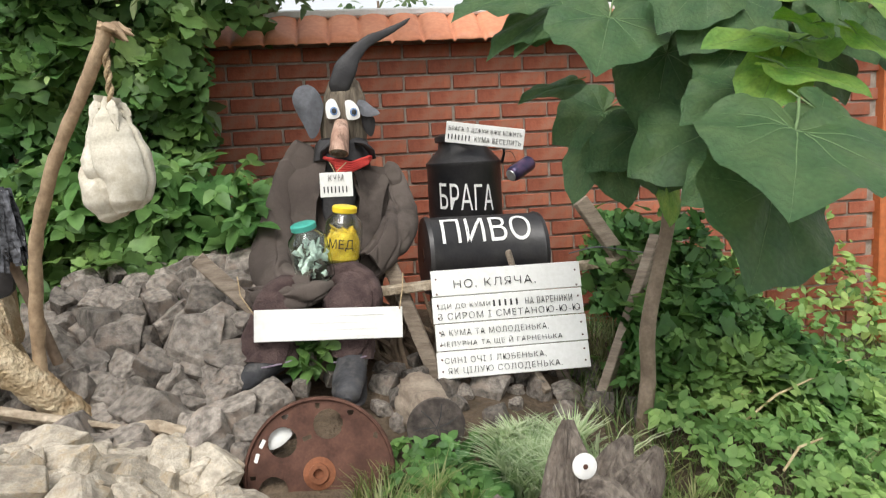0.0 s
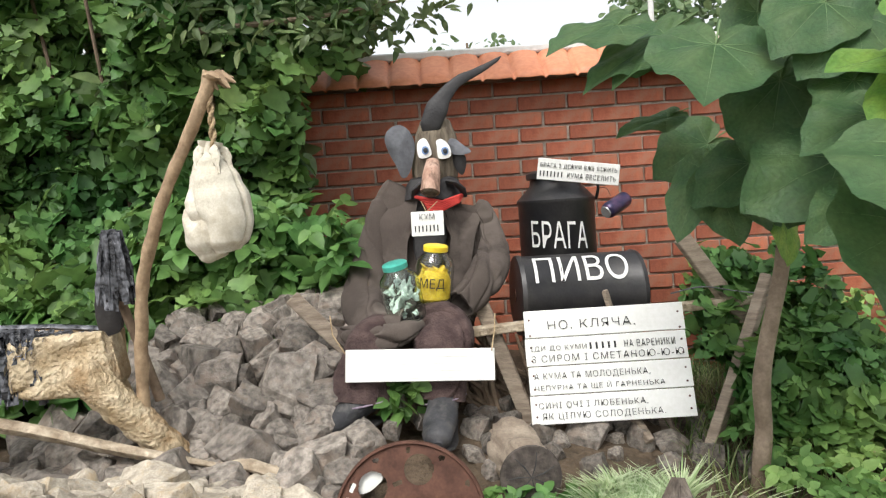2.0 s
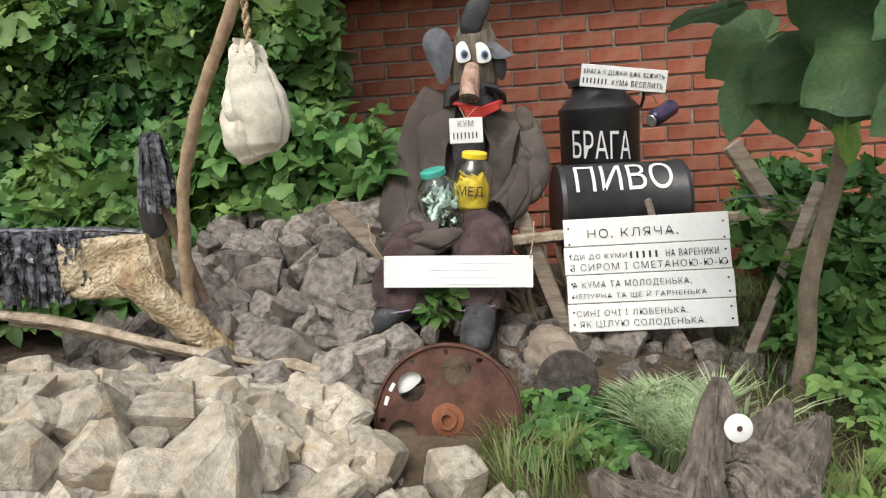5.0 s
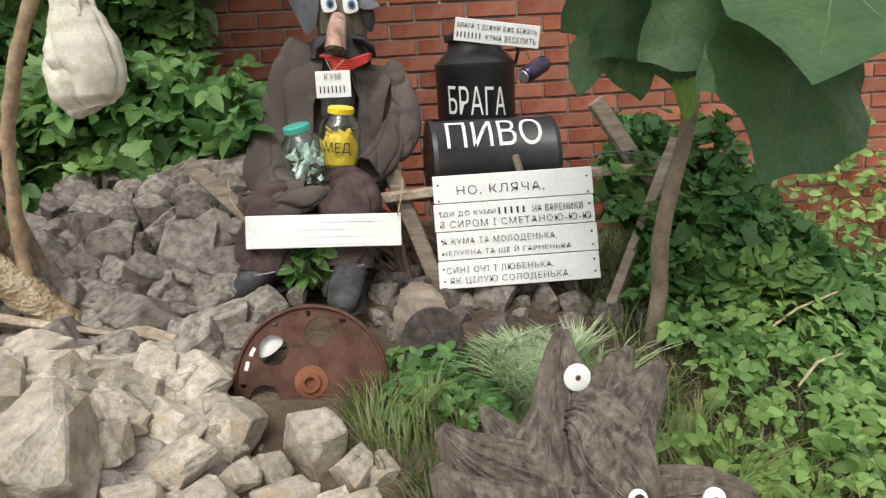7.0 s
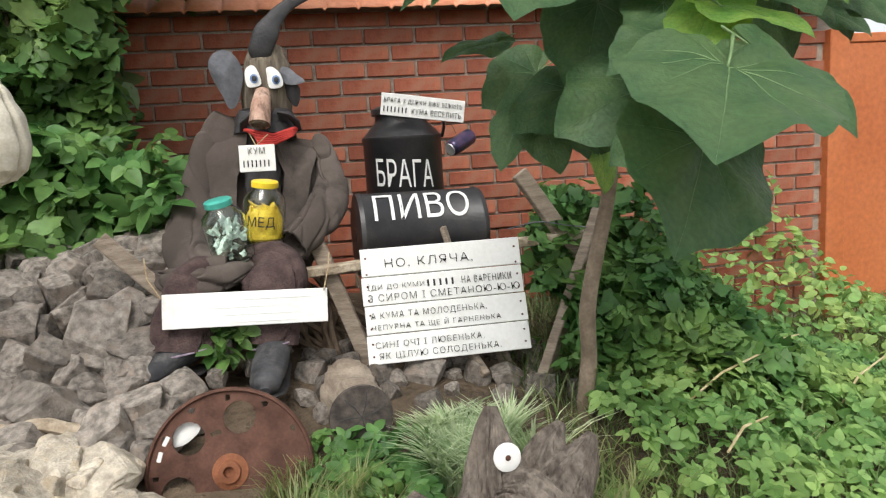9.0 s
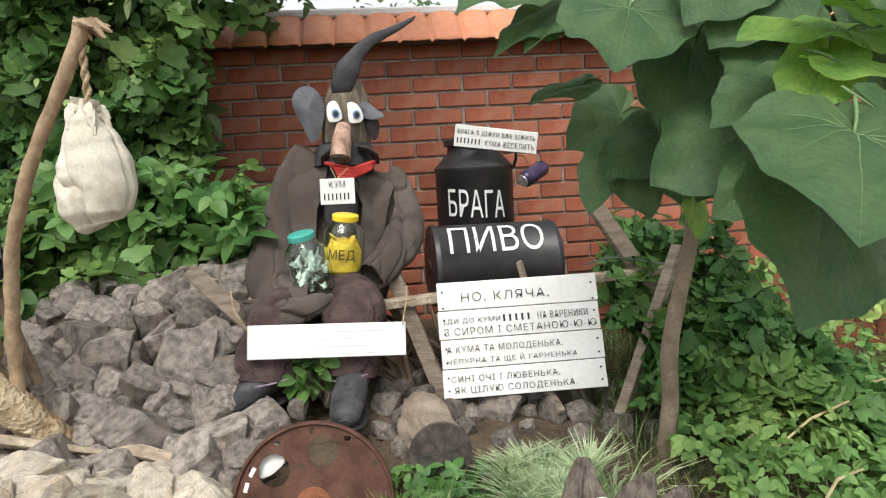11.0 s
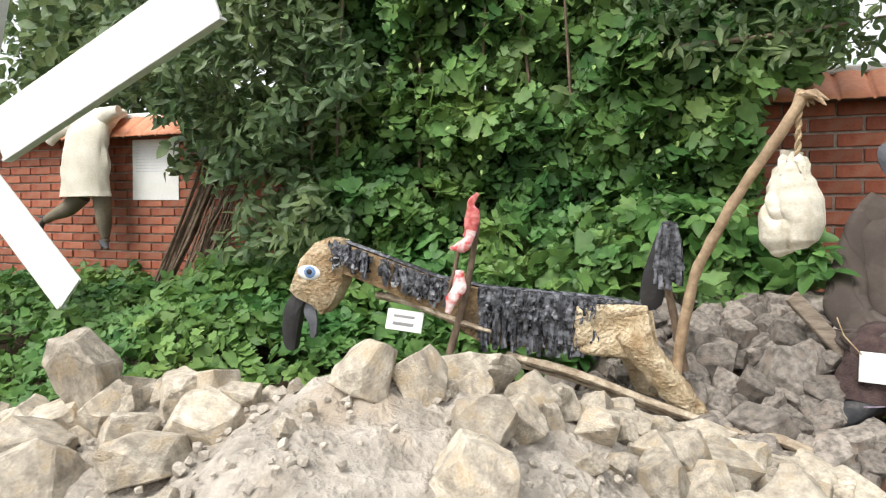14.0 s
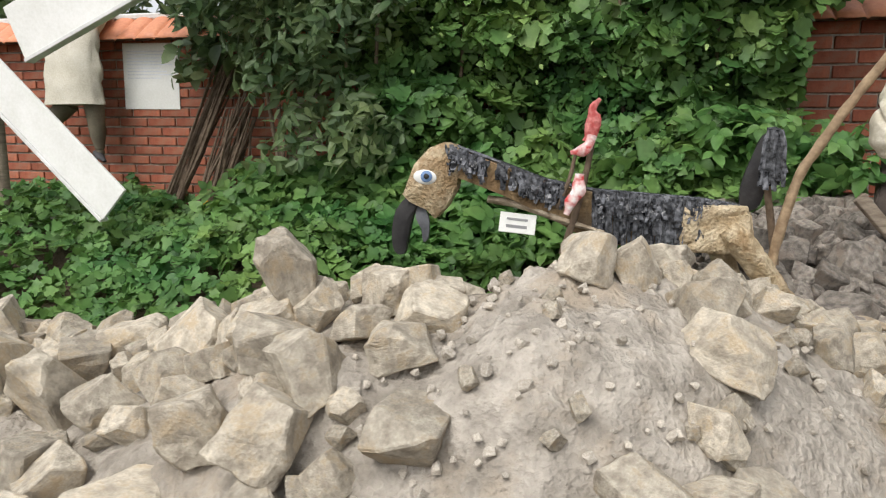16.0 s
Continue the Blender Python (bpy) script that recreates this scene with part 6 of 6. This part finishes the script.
# ---- carved driftwood stump ----
def stump():
    th = thing("carved_stump", (0.25, 1.25, float(land(0.25, 1.25))), "jagged grey driftwood stump with white disc eyes", "stump")
    base = 0.18
    for k, (name, pts, rr, fl) in enumerate((
            ("trunk", [(0.20, 1.27, base - 0.08), (0.19, 1.27, 0.36), (0.185, 1.285, 0.50), (0.187, 1.31, 0.60), (0.192, 1.34, 0.69), (0.200, 1.36, 0.752)], [0.21, 0.175, 0.125, 0.078, 0.042, 0.014], 0.8),
            ("prong", [(0.26, 1.30, 0.30), (0.30, 1.33, 0.43), (0.355, 1.37, 0.52), (0.41, 1.40, 0.578), (0.452, 1.42, 0.63)], [0.14, 0.115, 0.08, 0.05, 0.012], 0.6),
            ("prong", [(0.27, 1.36, 0.38), (0.312, 1.39, 0.52), (0.352, 1.44, 0.60), (0.390, 1.46, 0.65)], [0.10, 0.075, 0.045, 0.012], 0.6),
            ("root", [(0.17, 1.26, 0.38), (0.06, 1.255, 0.46), (-0.03, 1.26, 0.525), (-0.088, 1.26, 0.595)], [0.14, 0.095, 0.06, 0.018], 0.75),
            ("root", [(0.16, 1.20, 0.36), (0.04, 1.17, 0.43), (-0.065, 1.16, 0.505), (-0.108, 1.16, 0.565)], [0.13, 0.09, 0.05, 0.018], 0.8),
            ("root", [(0.15, 1.30, 0.44), (0.08, 1.33, 0.49), (0.015, 1.38, 0.57)], [0.09, 0.055, 0.014], 0.7),
            ("snout", [(0.20, 1.28, 0.60), (0.222, 1.235, 0.60), (0.24, 1.16, 0.565), (0.255, 1.09, 0.545), (0.277, 1.035, 0.52)], [0.04, 0.068, 0.075, 0.062, 0.03], 0.9),
            ("snout", [(0.24, 1.17, 0.42), (0.31, 1.11, 0.485), (0.38, 1.07, 0.512), (0.45, 1.045, 0.505), (0.475, 1.04, 0.50)], [0.11, 0.075, 0.055, 0.042, 0.02], 0.7))):
        sh = Shape()
        sh.grained(pts, rr, M_STUMP, 110, fl, 0.16, 12, 3.0 * k)
        under(sh.obj(name), th)
    for x, y, z, r, tilt in ((0.203, 1.262, 0.682, 0.029, 10), (0.243, 1.022, 0.553, 0.018, 12), (0.375, 1.003, 0.548, 0.022, 22)):
        e = Shape()
        mm = pose(x, y, z, 90 - tilt, 0, 5)
        e.lathe(mm, [(r, 0), (r, 0.004), (r * 0.9, 0.006), (0.002, 0.006)], M_WHITE, 24)
        ob = under(e.obj("eye_disc", None, "white round disc"), th)
        q = Shape()
        q.lathe(mm, [(0.005, 0.0062), (0.006, 0.008), (0.004, 0.010), (0.002, 0.010)] if r > 0.02 else [(0.010, 0.0062), (0.011, 0.0075), (0.004, 0.008)], M_RUST if r > 0.02 else M_INK, 14)
        sub(q.obj("screw"), ob)


stump()


# ---- young catalpa tree with very large leaves ----
def big_leaf(seed, material):
    """A broad heart-shaped blade: stalk at the origin, tip at y = 1, two lobes behind the stalk, rim waved, veins sunk."""
    r = random.Random(seed)
    reach = ((0, 1.0), (8, 0.90), (22, 0.79), (45, 0.69), (70, 0.62), (100, 0.55), (130, 0.47), (155, 0.36), (172, 0.18), (180, 0.06))
    veins = (0, 34, 66, 104, 142)
    wave, phase = r.uniform(0.025, 0.045), r.uniform(0, 6)

    def rad(a):
        a = abs(a)
        for (a0, r0), (a1, r1) in zip(reach, reach[1:]):
            if a <= a1:
                t = (a - a0) / (a1 - a0)
                return r0 + (r1 - r0) * t
        return 0.06

    def spot(a, f):
        d = rad(a) * f * (1 + 0.02 * math.sin(a * 0.21 + phase))
        x, y = d * math.sin(radians(a)), d * math.cos(radians(a))
        near = min(abs(abs(a) - w) for w in veins)
        z = 0.20 * max(0.0, y) * (1 - max(0.0, y)) + 0.10 * abs(x) - 0.34 * x * x
        z += wave * f * f * math.sin(radians(a) * 5 + phase) + 0.05 * noise.noise((x * 3, y * 3, seed))
        z += 0.022 * f * (1 - math.exp(-(near / 7.0) ** 2)) + 0.006 * math.sin(f * 21) * (1 - math.exp(-(near / 6.0) ** 2))
        return x, y, z

    A, R = 72, 9
    v, f = [(0.0, 0.0, 0.0)], []
    for i in range(1, R + 1):
        v += [spot(-180 + 360 * j / A, i / R) for j in range(A)]
    for j in range(A):
        if j != A - 1 and j != 0:
            f.append((0, 1 + j, 1 + (j + 1) % A))
    for i in range(R - 1):
        for j in range(A - 1):
            a, b = 1 + i * A + j, 1 + (i + 1) * A + j
            f.append((a, b, b + 1, a + 1))
    rib = Shape()
    for w in veins:
        for sx in ((1,) if w == 0 else (-1, 1)):
            rib.tube([Vector(spot(sx * w, q / 8)) + Vector((0, 0, 0.001)) for q in range(9)], [(0.0058 if w == 0 else 0.0042) * (1 - q / 8.6) for q in range(9)], M_VEIN, 4)
    rib.tube([(0, 0, 0), (0, -0.12, 0.04), (0, -0.40, 0.03)], [0.009, 0.010, 0.012], M_VEIN, 6, sub=3)
    k = len(v)
    me = bpy.data.meshes.new("leaf")
    me.from_pydata(v + rib.v, [], f + [tuple(a + k for a in q) for q in rib.f])
    me.materials.append(material)
    me.materials.append(M_VEIN)
    me.polygons.foreach_set("material_index", [0] * len(f) + [1] * len(rib.f))
    me.polygons.foreach_set("use_smooth", [True] * len(me.polygons))
    me.update()
    return me


M_VEIN = mat("leaf_vein", (0.12, 0.20, 0.08), (0.16, 0.25, 0.10), 10, 0.6, 0)
cat = thing("catalpa_tree", (0.69, 2.07, float(land(0.69, 2.07))), "young tree with very large heart-shaped green leaves", "tree")
s = Shape()
s.tube([(0.69, 2.07, 0.2), (0.70, 2.075, 0.4), (0.725, 2.09, 0.58), (0.725, 2.095, 0.72), (0.755, 2.11, 0.86), (0.80, 2.13, 1.0), (0.835, 2.15, 1.12), (0.86, 2.13, 1.4), (0.90, 2.08, 1.75), (0.95, 2.0, 2.2)], [0.034, 0.029, 0.027, 0.028, 0.026, 0.025, 0.024, 0.020, 0.015, 0.007], M_BARK, 24, 1, 0.10, 9, (0, 1, 0), 6)
under(s.obj("trunk"), cat)
limbs = [((0.85, 2.13, 1.3), (0.55, 1.75, 1.75)), ((0.86, 2.13, 1.35), (1.15, 1.5, 1.75)), ((0.87, 2.11, 1.5), (0.75, 1.45, 1.85)), ((0.88, 2.1, 1.6), (1.35, 2.0, 2.0)), ((0.9, 2.08, 1.75), (0.6, 2.0, 2.15)), ((0.85, 2.13, 1.25), (1.0, 1.6, 1.5))]
for a, b in limbs:
    s = Shape()
    a, b = Vector(a), Vector(b)
    s.tube([a, a.lerp(b, 0.4) + Vector((0, 0, 0.04)), b], [0.016, 0.012, 0.005], M_BARK, 8, 1, 0.1, 20, sub=4)
    under(s.obj("limb"), cat)
# second set is the brighter one: young leaves, backlight painted in
leafs = [[big_leaf(k + 10 * young, (M_LCAT, M_LYOUNG_LIT)[young]) for k in range(6)] for young in (0, 1)]
r = random.Random(17)
FRONT_LEAVES = [
    ((0.463, 0.920, 1.391), (0.304, 0.700, 1.271), (0.02, -0.5, 0.86), 1.05, 0),
    ((0.468, 0.990, 1.293), (0.343, 0.860, 1.138), (0.15, -0.8, 0.45), 1.1, 0),
    ((0.570, 1.000, 1.410), (0.695, 0.930, 1.282), (0.1, -0.6, 0.7), 1.05, 0),
    ((0.652, 1.500, 1.421), (0.402, 1.460, 1.313), (-0.1, -0.85, 0.5), 1.1, 0),
    ((0.566, 2.050, 1.506), (0.375, 2.000, 1.407), (-0.1, -0.9, 0.4), 1.1, 0),
    ((0.408, 1.580, 1.710), (0.288, 1.360, 1.540), (0, -0.55, 0.8), 1, 0),
    ((0.365, 1.800, 1.784), (0.113, 1.700, 1.632), (-0.35, -0.7, 0.6), 0.6, 0),
    ((0.356, 1.750, 1.750), (0.179, 1.680, 1.639), (-0.5, -0.6, 0.6), 0.55, 0),
]
MIDDLE_LEAVES = [
    ((0.395, 1.900, 1.579), (0.231, 1.860, 1.529), (-0.2, -0.6, 0.75), 0.55, 0),
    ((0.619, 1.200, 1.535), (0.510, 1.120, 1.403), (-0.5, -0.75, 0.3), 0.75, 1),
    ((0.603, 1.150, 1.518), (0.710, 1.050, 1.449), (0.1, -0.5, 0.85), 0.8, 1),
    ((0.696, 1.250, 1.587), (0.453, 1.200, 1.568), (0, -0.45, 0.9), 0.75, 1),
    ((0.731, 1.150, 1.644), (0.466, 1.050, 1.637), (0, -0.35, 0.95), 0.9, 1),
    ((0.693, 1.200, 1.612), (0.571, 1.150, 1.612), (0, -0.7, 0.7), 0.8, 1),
    ((0.628, 1.350, 1.494), (0.454, 1.300, 1.423), (-0.2, -0.75, 0.6), 0.9, 0),
    ((0.451, 1.780, 1.414), (0.342, 1.720, 1.233), (-0.6, -0.75, 0.2), 0.75, 0),
]
SIDE_LEAVES = [
    ((0.454, 1.720, 1.372), (0.491, 1.680, 1.216), (0.1, -0.95, 0.2), 1, 0),
    ((0.580, 1.620, 1.623), (0.498, 1.550, 1.378), (-0.3, -0.85, 0.3), 0.95, 0),
    ((0.533, 1.700, 1.427), (0.369, 1.660, 1.322), (-0.2, -0.85, 0.45), 0.9, 0),
    ((0.574, 1.320, 1.320), (0.445, 1.280, 1.247), (0, -0.9, 0.4), 0.9, 0),
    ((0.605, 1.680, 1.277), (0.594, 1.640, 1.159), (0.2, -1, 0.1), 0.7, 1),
    ((0.700, 1.500, 1.729), (0.518, 1.420, 1.593), (-0.2, -0.8, 0.5), 1, 0),
    ((0.752, 1.500, 1.707), (0.718, 1.420, 1.547), (0.1, -0.85, 0.4), 1, 0),
    ((0.626, 1.500, 1.771), (0.463, 1.420, 1.637), (-0.2, -0.8, 0.5), 1, 0),
]
INNER_LEAVES = [
    ((0.613, 1.550, 1.404), (0.526, 1.500, 1.265), (-0.1, -0.95, 0.2), 1, 0),
    ((0.548, 1.700, 1.336), (0.578, 1.660, 1.240), (0.1, -0.95, 0.2), 1, 0),
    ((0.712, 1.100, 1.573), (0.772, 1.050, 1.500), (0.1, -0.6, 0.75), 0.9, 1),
    ((0.656, 1.450, 1.587), (0.542, 1.400, 1.493), (0, -0.8, 0.55), 1, 0),
    ((0.222, 1.750, 1.813), (0.015, 1.650, 1.724), (-0.2, -0.6, 0.75), 0.8, 0),
]
blades_at = FRONT_LEAVES + MIDDLE_LEAVES + SIDE_LEAVES + INNER_LEAVES
while len(blades_at) < 92:
    d = Vector((r.gauss(0, 1), r.gauss(0, 1), r.gauss(0, 1))).normalized() * r.uniform(0.4, 1.0) ** 0.5
    p = Vector((1.0 + 0.5 * d.x, 1.85 + 0.42 * d.y, 1.84 + 0.46 * d.z))
    if p.x < 0.62 or p.z < 1.45 or p.y < 1.62 - 0.5 * max(0.0, p.x - 0.9) or (p.x > 0.9 and p.z < 1.55):
        continue
    size = r.uniform(0.15, 0.24)
    tip = Vector((d.x * 0.6 + r.gauss(0, 0.4), -0.35 + r.gauss(0, 0.2), -0.75)).normalized() * size
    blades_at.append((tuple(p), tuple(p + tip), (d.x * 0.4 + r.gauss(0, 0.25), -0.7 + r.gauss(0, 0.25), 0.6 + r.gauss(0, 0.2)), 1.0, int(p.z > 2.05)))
for k, (p, q, nrm, wide, young) in enumerate(blades_at):
    y = Vector(q) - Vector(p)
    size = y.length * 1.02
    y.normalize()
    z = Vector(nrm)
    z = (z - y * z.dot(y)).normalized()
    x = y.cross(z)
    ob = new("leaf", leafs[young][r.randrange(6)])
    ob.matrix_world = Matrix(((x.x, y.x, z.x, p[0]), (x.y, y.y, z.y, p[1]), (x.z, y.z, z.z, p[2]), (0, 0, 0, 1))) @ Matrix.Diagonal((size * wide * 0.84 * r.uniform(0.97, 1.05), size, size, 1))
    under(ob, cat)

# ---- by the far part of the wall: windmill sails, dummy over the wall, notice, brushwood ----
mill = thing("windmill_sails", (-5.68, 2.5, float(land(-5.68, 2.5))), "white painted plywood windmill sails on a post", "windmill")
s = Shape()
s.tube([(-5.68, 2.5, 0.3), (-5.68, 2.5, 1.0), (-5.68, 2.5, 1.75)], 0.05, M_WOOD, 12)
under(s.obj("post"), mill)
s = Shape()
s.tube([(-5.66, 2.5, 1.66), (-5.66, 2.26, 1.66)], 0.075, M_RUBBER_SHADE, 20)
under(s.obj("hub"), mill)
for a, b, w in (((-5.22, 2.25, 1.86), (-3.60, 2.25, 2.545), 0.30), ((-5.50, 2.32, 1.66), (-4.695, 2.30, 0.92), 0.23), ((-5.62, 2.3, 1.80), (-5.30, 2.3, 2.85), 0.24)):
    s = Shape()
    mm, ln = facing(a, b)
    mm = mm @ Matrix.Rotation(0.3, 4, "Z") if w < 0.2 else mm
    s.box(mm, w, 0.02, ln, M_WHITE, 0.003)
    ob = under(s.obj("sail", None, "", False), mill)
    s = Shape()
    s.box(mm @ Matrix.Translation((w / 2 + 0.012, 0.01, 0)), 0.022, 0.06, ln, M_PALE, 0.003)
    sub(s.obj("sail_rail", None, "", False), ob)

s = Shape()
s.tube([(-6.09, 3.62, 1.54), (-6.09, 3.62, 1.62), (-6.08, 3.62, 1.8), (-6.07, 3.63, 2.0), (-6.06, 3.68, 2.14), (-6.05, 3.8, 2.24), (-6.05, 3.95, 2.28)], [0.26, 0.255, 0.245, 0.23, 0.2, 0.17, 0.1], M_COAT, 40, 0.45, 0.08, 6, (0, 1, 0), 5, 0.14)
s.tube([(-5.98, 3.72, 2.18), (-5.87, 3.66, 2.22), (-5.74, 3.66, 2.25)], [0.09, 0.07, 0.05], M_COAT, 20, 0.8, 0.1, 8, (0, 1, 0), 4, 0.2)
s.tube([(-6.2, 3.72, 2.16), (-6.38, 3.64, 2.12), (-6.5, 3.62, 2.02)], [0.09, 0.065, 0.055], M_COAT, 20, 0.8, 0.1, 8, (0, 1, 0), 4, 0.2)
s.tube([(-5.95, 3.66, 1.56), (-5.95, 3.68, 1.35), (-5.94, 3.68, 1.2), (-5.94, 3.68, 1.15)], [0.075, 0.062, 0.035, 0.03], M_STOCK, 16, 1, 0.05, 8, sub=4)
s.tube([(-6.18, 3.66, 1.56), (-6.3, 3.64, 1.45), (-6.5, 3.62, 1.37), (-6.56, 3.62, 1.34)], [0.08, 0.07, 0.04, 0.032], M_STOCK, 16, 1, 0.05, 8, sub=4)
s.tube([(-5.97, 3.68, 1.17), (-5.91, 3.64, 1.14), (-5.85, 3.62, 1.105)], [0.032, 0.036, 0.015], M_SHOE, 12, 0.7)
s.tube([(-5.975, 3.68, 1.15), (-5.985, 3.68, 1.09)], [0.014, 0.007], M_SHOE, 8)
s.tube([(-6.54, 3.62, 1.37), (-6.6, 3.61, 1.31), (-6.58, 3.6, 1.23)], [0.032, 0.036, 0.016], M_SHOE, 12, 0.7)
s.tube([(-6.58, 3.62, 1.37), (-6.65, 3.62, 1.37)], [0.014, 0.007], M_SHOE, 8)
tagged(s.obj("climbing_mannequin"), "stuffed mannequin in a cream coat hanging over the wall", "mannequin")
th, m, w, h = board("notice", "white notice sheet with faded writing on the brick wall", (-5.84, 3.885, 2.035), (-5.335, 3.885, 2.03), (-5.84, 3.885, 1.518), 1, 0.008)
M_FAINT = mat("faint_grey_ink", (0.58, 0.6, 0.64), None, 6, 0.7, 0)
for k in range(9):
    bar_part(m, 0.04, 0.45 - 0.026 * k, 0.36 + 0.06 * math.sin(k * 2.1), 0.007, M_FAINT, th)


def brushwood(at, topend, n, spread, label, seed):
    th = thing("brushwood", at, label, "brushwood")
    q = random.Random(seed)
    for k in range(n):
        s = Shape()
        a = Vector(at) + Vector((q.gauss(0, spread), q.gauss(0, spread * 0.5), 0))
        b = Vector(topend) + Vector((q.gauss(0, spread * 0.8), q.gauss(0, 0.04), q.uniform(-0.25, 0.05)))
        s.tube([a, a.lerp(b, 0.5) + Vector((q.gauss(0, 0.02), 0, 0)), b], [0.014, 0.012, 0.006], M_DRYSTEM, 6, 1, 0.2, 20)
        under(s.obj("stick"), th)


brushwood((-0.05, 2.75, 0.45), (-0.22, 2.85, 0.85), 26, 0.12, "tangle of thin dark twigs under the drum", 6)
# extra twigs added only to darken the ground below the drum
brushwood((0.25, 2.7, 0.42), (0.1, 2.9, 0.72), 18, 0.14, "tangle of added thin dark twigs behind the verse sign", 7)
brushwood((-5.25, 3.45, 0.55), (-4.78, 3.75, 1.95), 22, 0.05, "bundle of dark sticks leaning on the brick wall", 3)
brushwood((-4.85, 3.3, 0.5), (-4.62, 3.6, 1.6), 30, 0.09, "bundle of thin dry brushwood leaning on the wall", 4)
brushwood((-4.1, 3.2, 0.5), (-4.2, 3.5, 1.5), 14, 0.05, "bundle of thin dry brushwood under the shrub", 5)
q = random.Random(9)
for k in range(11):
    x, y = q.uniform(-4.75, -4.3), q.uniform(3.0, 3.4)
    if k < 4:
        x, y = q.uniform(-4.6, -4.5), 3.3
    z = q.uniform(0.62, 0.92)
    fl = thing("marigold", (x, y, float(land(x, y))), "yellow flower on a thin green stem", "flower", "yellow flowers")
    s = Shape()
    s.tube([(x, y, float(land(x, y))), (x + 0.01, y, z)], 0.003, M_LLOW, 5)
    under(s.obj("stem"), fl)
    s = Shape()
    for a in range(7):
        s.ball(pose(x + 0.01 + 0.014 * math.cos(a * 0.9), y - 0.006, z + 0.014 * math.sin(a * 0.9)), 0.012, 0.005, 0.012, M_FLOWER, 8)
    under(s.obj("bloom"), fl)
for k in range(18):
    x, y = 1.1 + 0.14 * k * q.random(), q.uniform(1.7, 2.9)
    a = q.uniform(-0.5, 0.9)
    st = thing("dry_stalk", (x, y, float(land(x, y)) + 0.1), "dry straw-coloured stalk lying in the weeds", "stalk")
    s = Shape()
    z = float(land(x, y)) + 0.13
    ln = q.uniform(0.12, 0.35)
    s.tube([(x - ln * math.cos(a), y - 0.1, z), (x, y, z + 0.012 + ln * math.sin(a) * 0.22), (x + ln * math.cos(a), y + 0.05, z + ln * math.sin(a) * 0.5)], [0.004, 0.005, 0.003], M_STRAW, 6)
    under(s.obj("stalk"), st)


# ---- trees and post beyond the wall ----
def far_tree(x, y, h, r, n, seed, material):
    th = thing("far_tree", (x, y, -0.1), "leafy green tree among the real and added ones beyond the wall", "tree", "trees beyond the wall")
    s = Shape()
    s.tube([(x, y, -0.1), (x + 0.1, y, h * 0.5), (x, y, h * 0.95)], [0.16, 0.11, 0.03], M_BARK, 10, sub=3)
    under(s.obj("trunk"), th)
    g = np.random.default_rng(seed)
    c = g.normal(0, 1, (26, 3))
    c /= np.linalg.norm(c, axis=1)[:, None]
    c = np.array([x, y, h * 0.68]) + c * np.array([r, r, h * 0.3]) * g.uniform(0.3, 1, (26, 1))
    p = c[g.integers(0, 26, n)] + g.normal(0, r * 0.2, (n, 3))
    leaves("crown", "oval", p, np.tile([[0, -0.5, 0.7]], (n, 1)), g.uniform(0.12, 0.22, n) * (1 + r * 0.1), material, th, 0.3, 0.7, seed)


far_tree(0.6, 17, 5.6, 1.4, 1500, 61, M_FAR)
far_tree(5.2, 15, 7.2, 1.8, 2200, 62, M_FAR)
# next two trees are unseen, added to close sky gaps in the shrub
far_tree(-4.3, 6.2, 5.6, 1.5, 3600, 65, M_LSHRUB)
far_tree(-2.4, 6.6, 5.0, 0.9, 2200, 66, M_LSHRUB)
far_tree(-9.6, 7.2, 5.2, 1.6, 3000, 63, M_LSHRUB)
far_tree(-12.5, 8.5, 6.0, 1.8, 2500, 64, M_LSHRUB)
post = thing("utility_post", (3.6, 12, -0.1), "slim grey metal post beyond the wall", "post")
s = Shape()
s.tube([(3.6, 12, -0.1), (3.6, 12, 3), (3.6, 12, 7)], [0.06, 0.055, 0.04], M_PALE, 12)
under(s.obj("pole"), post)
plinth = Shape()
plinth.box(Matrix.Translation((-6.4, WALL_Y + 0.12, 0.5)), 4.4, 0.30, 0.38, mat("concrete", (0.3, 0.29, 0.27), (0.42, 0.41, 0.38), 8, 0.95, 0.5, 50), 0.01)
tagged(plinth.obj("plinth"), "grey concrete plinth under the brick wall", "plinth", kind="structure")

# ---- wall bricks ----
brick_wall("wall_right", -1.15, 3.2, -0.02, WALL_TOP, "red brick wall in running bond with pale joints", True)
brick_wall("wall_middle", -4.2, -1.15, 0.35, WALL_TOP, "red brick wall behind the hedge", False)
brick_wall("wall_left", -8.6, -4.2, 0.69, WALL_TOP, "red brick wall in running bond on a concrete plinth", True, 0.262, 0.076)
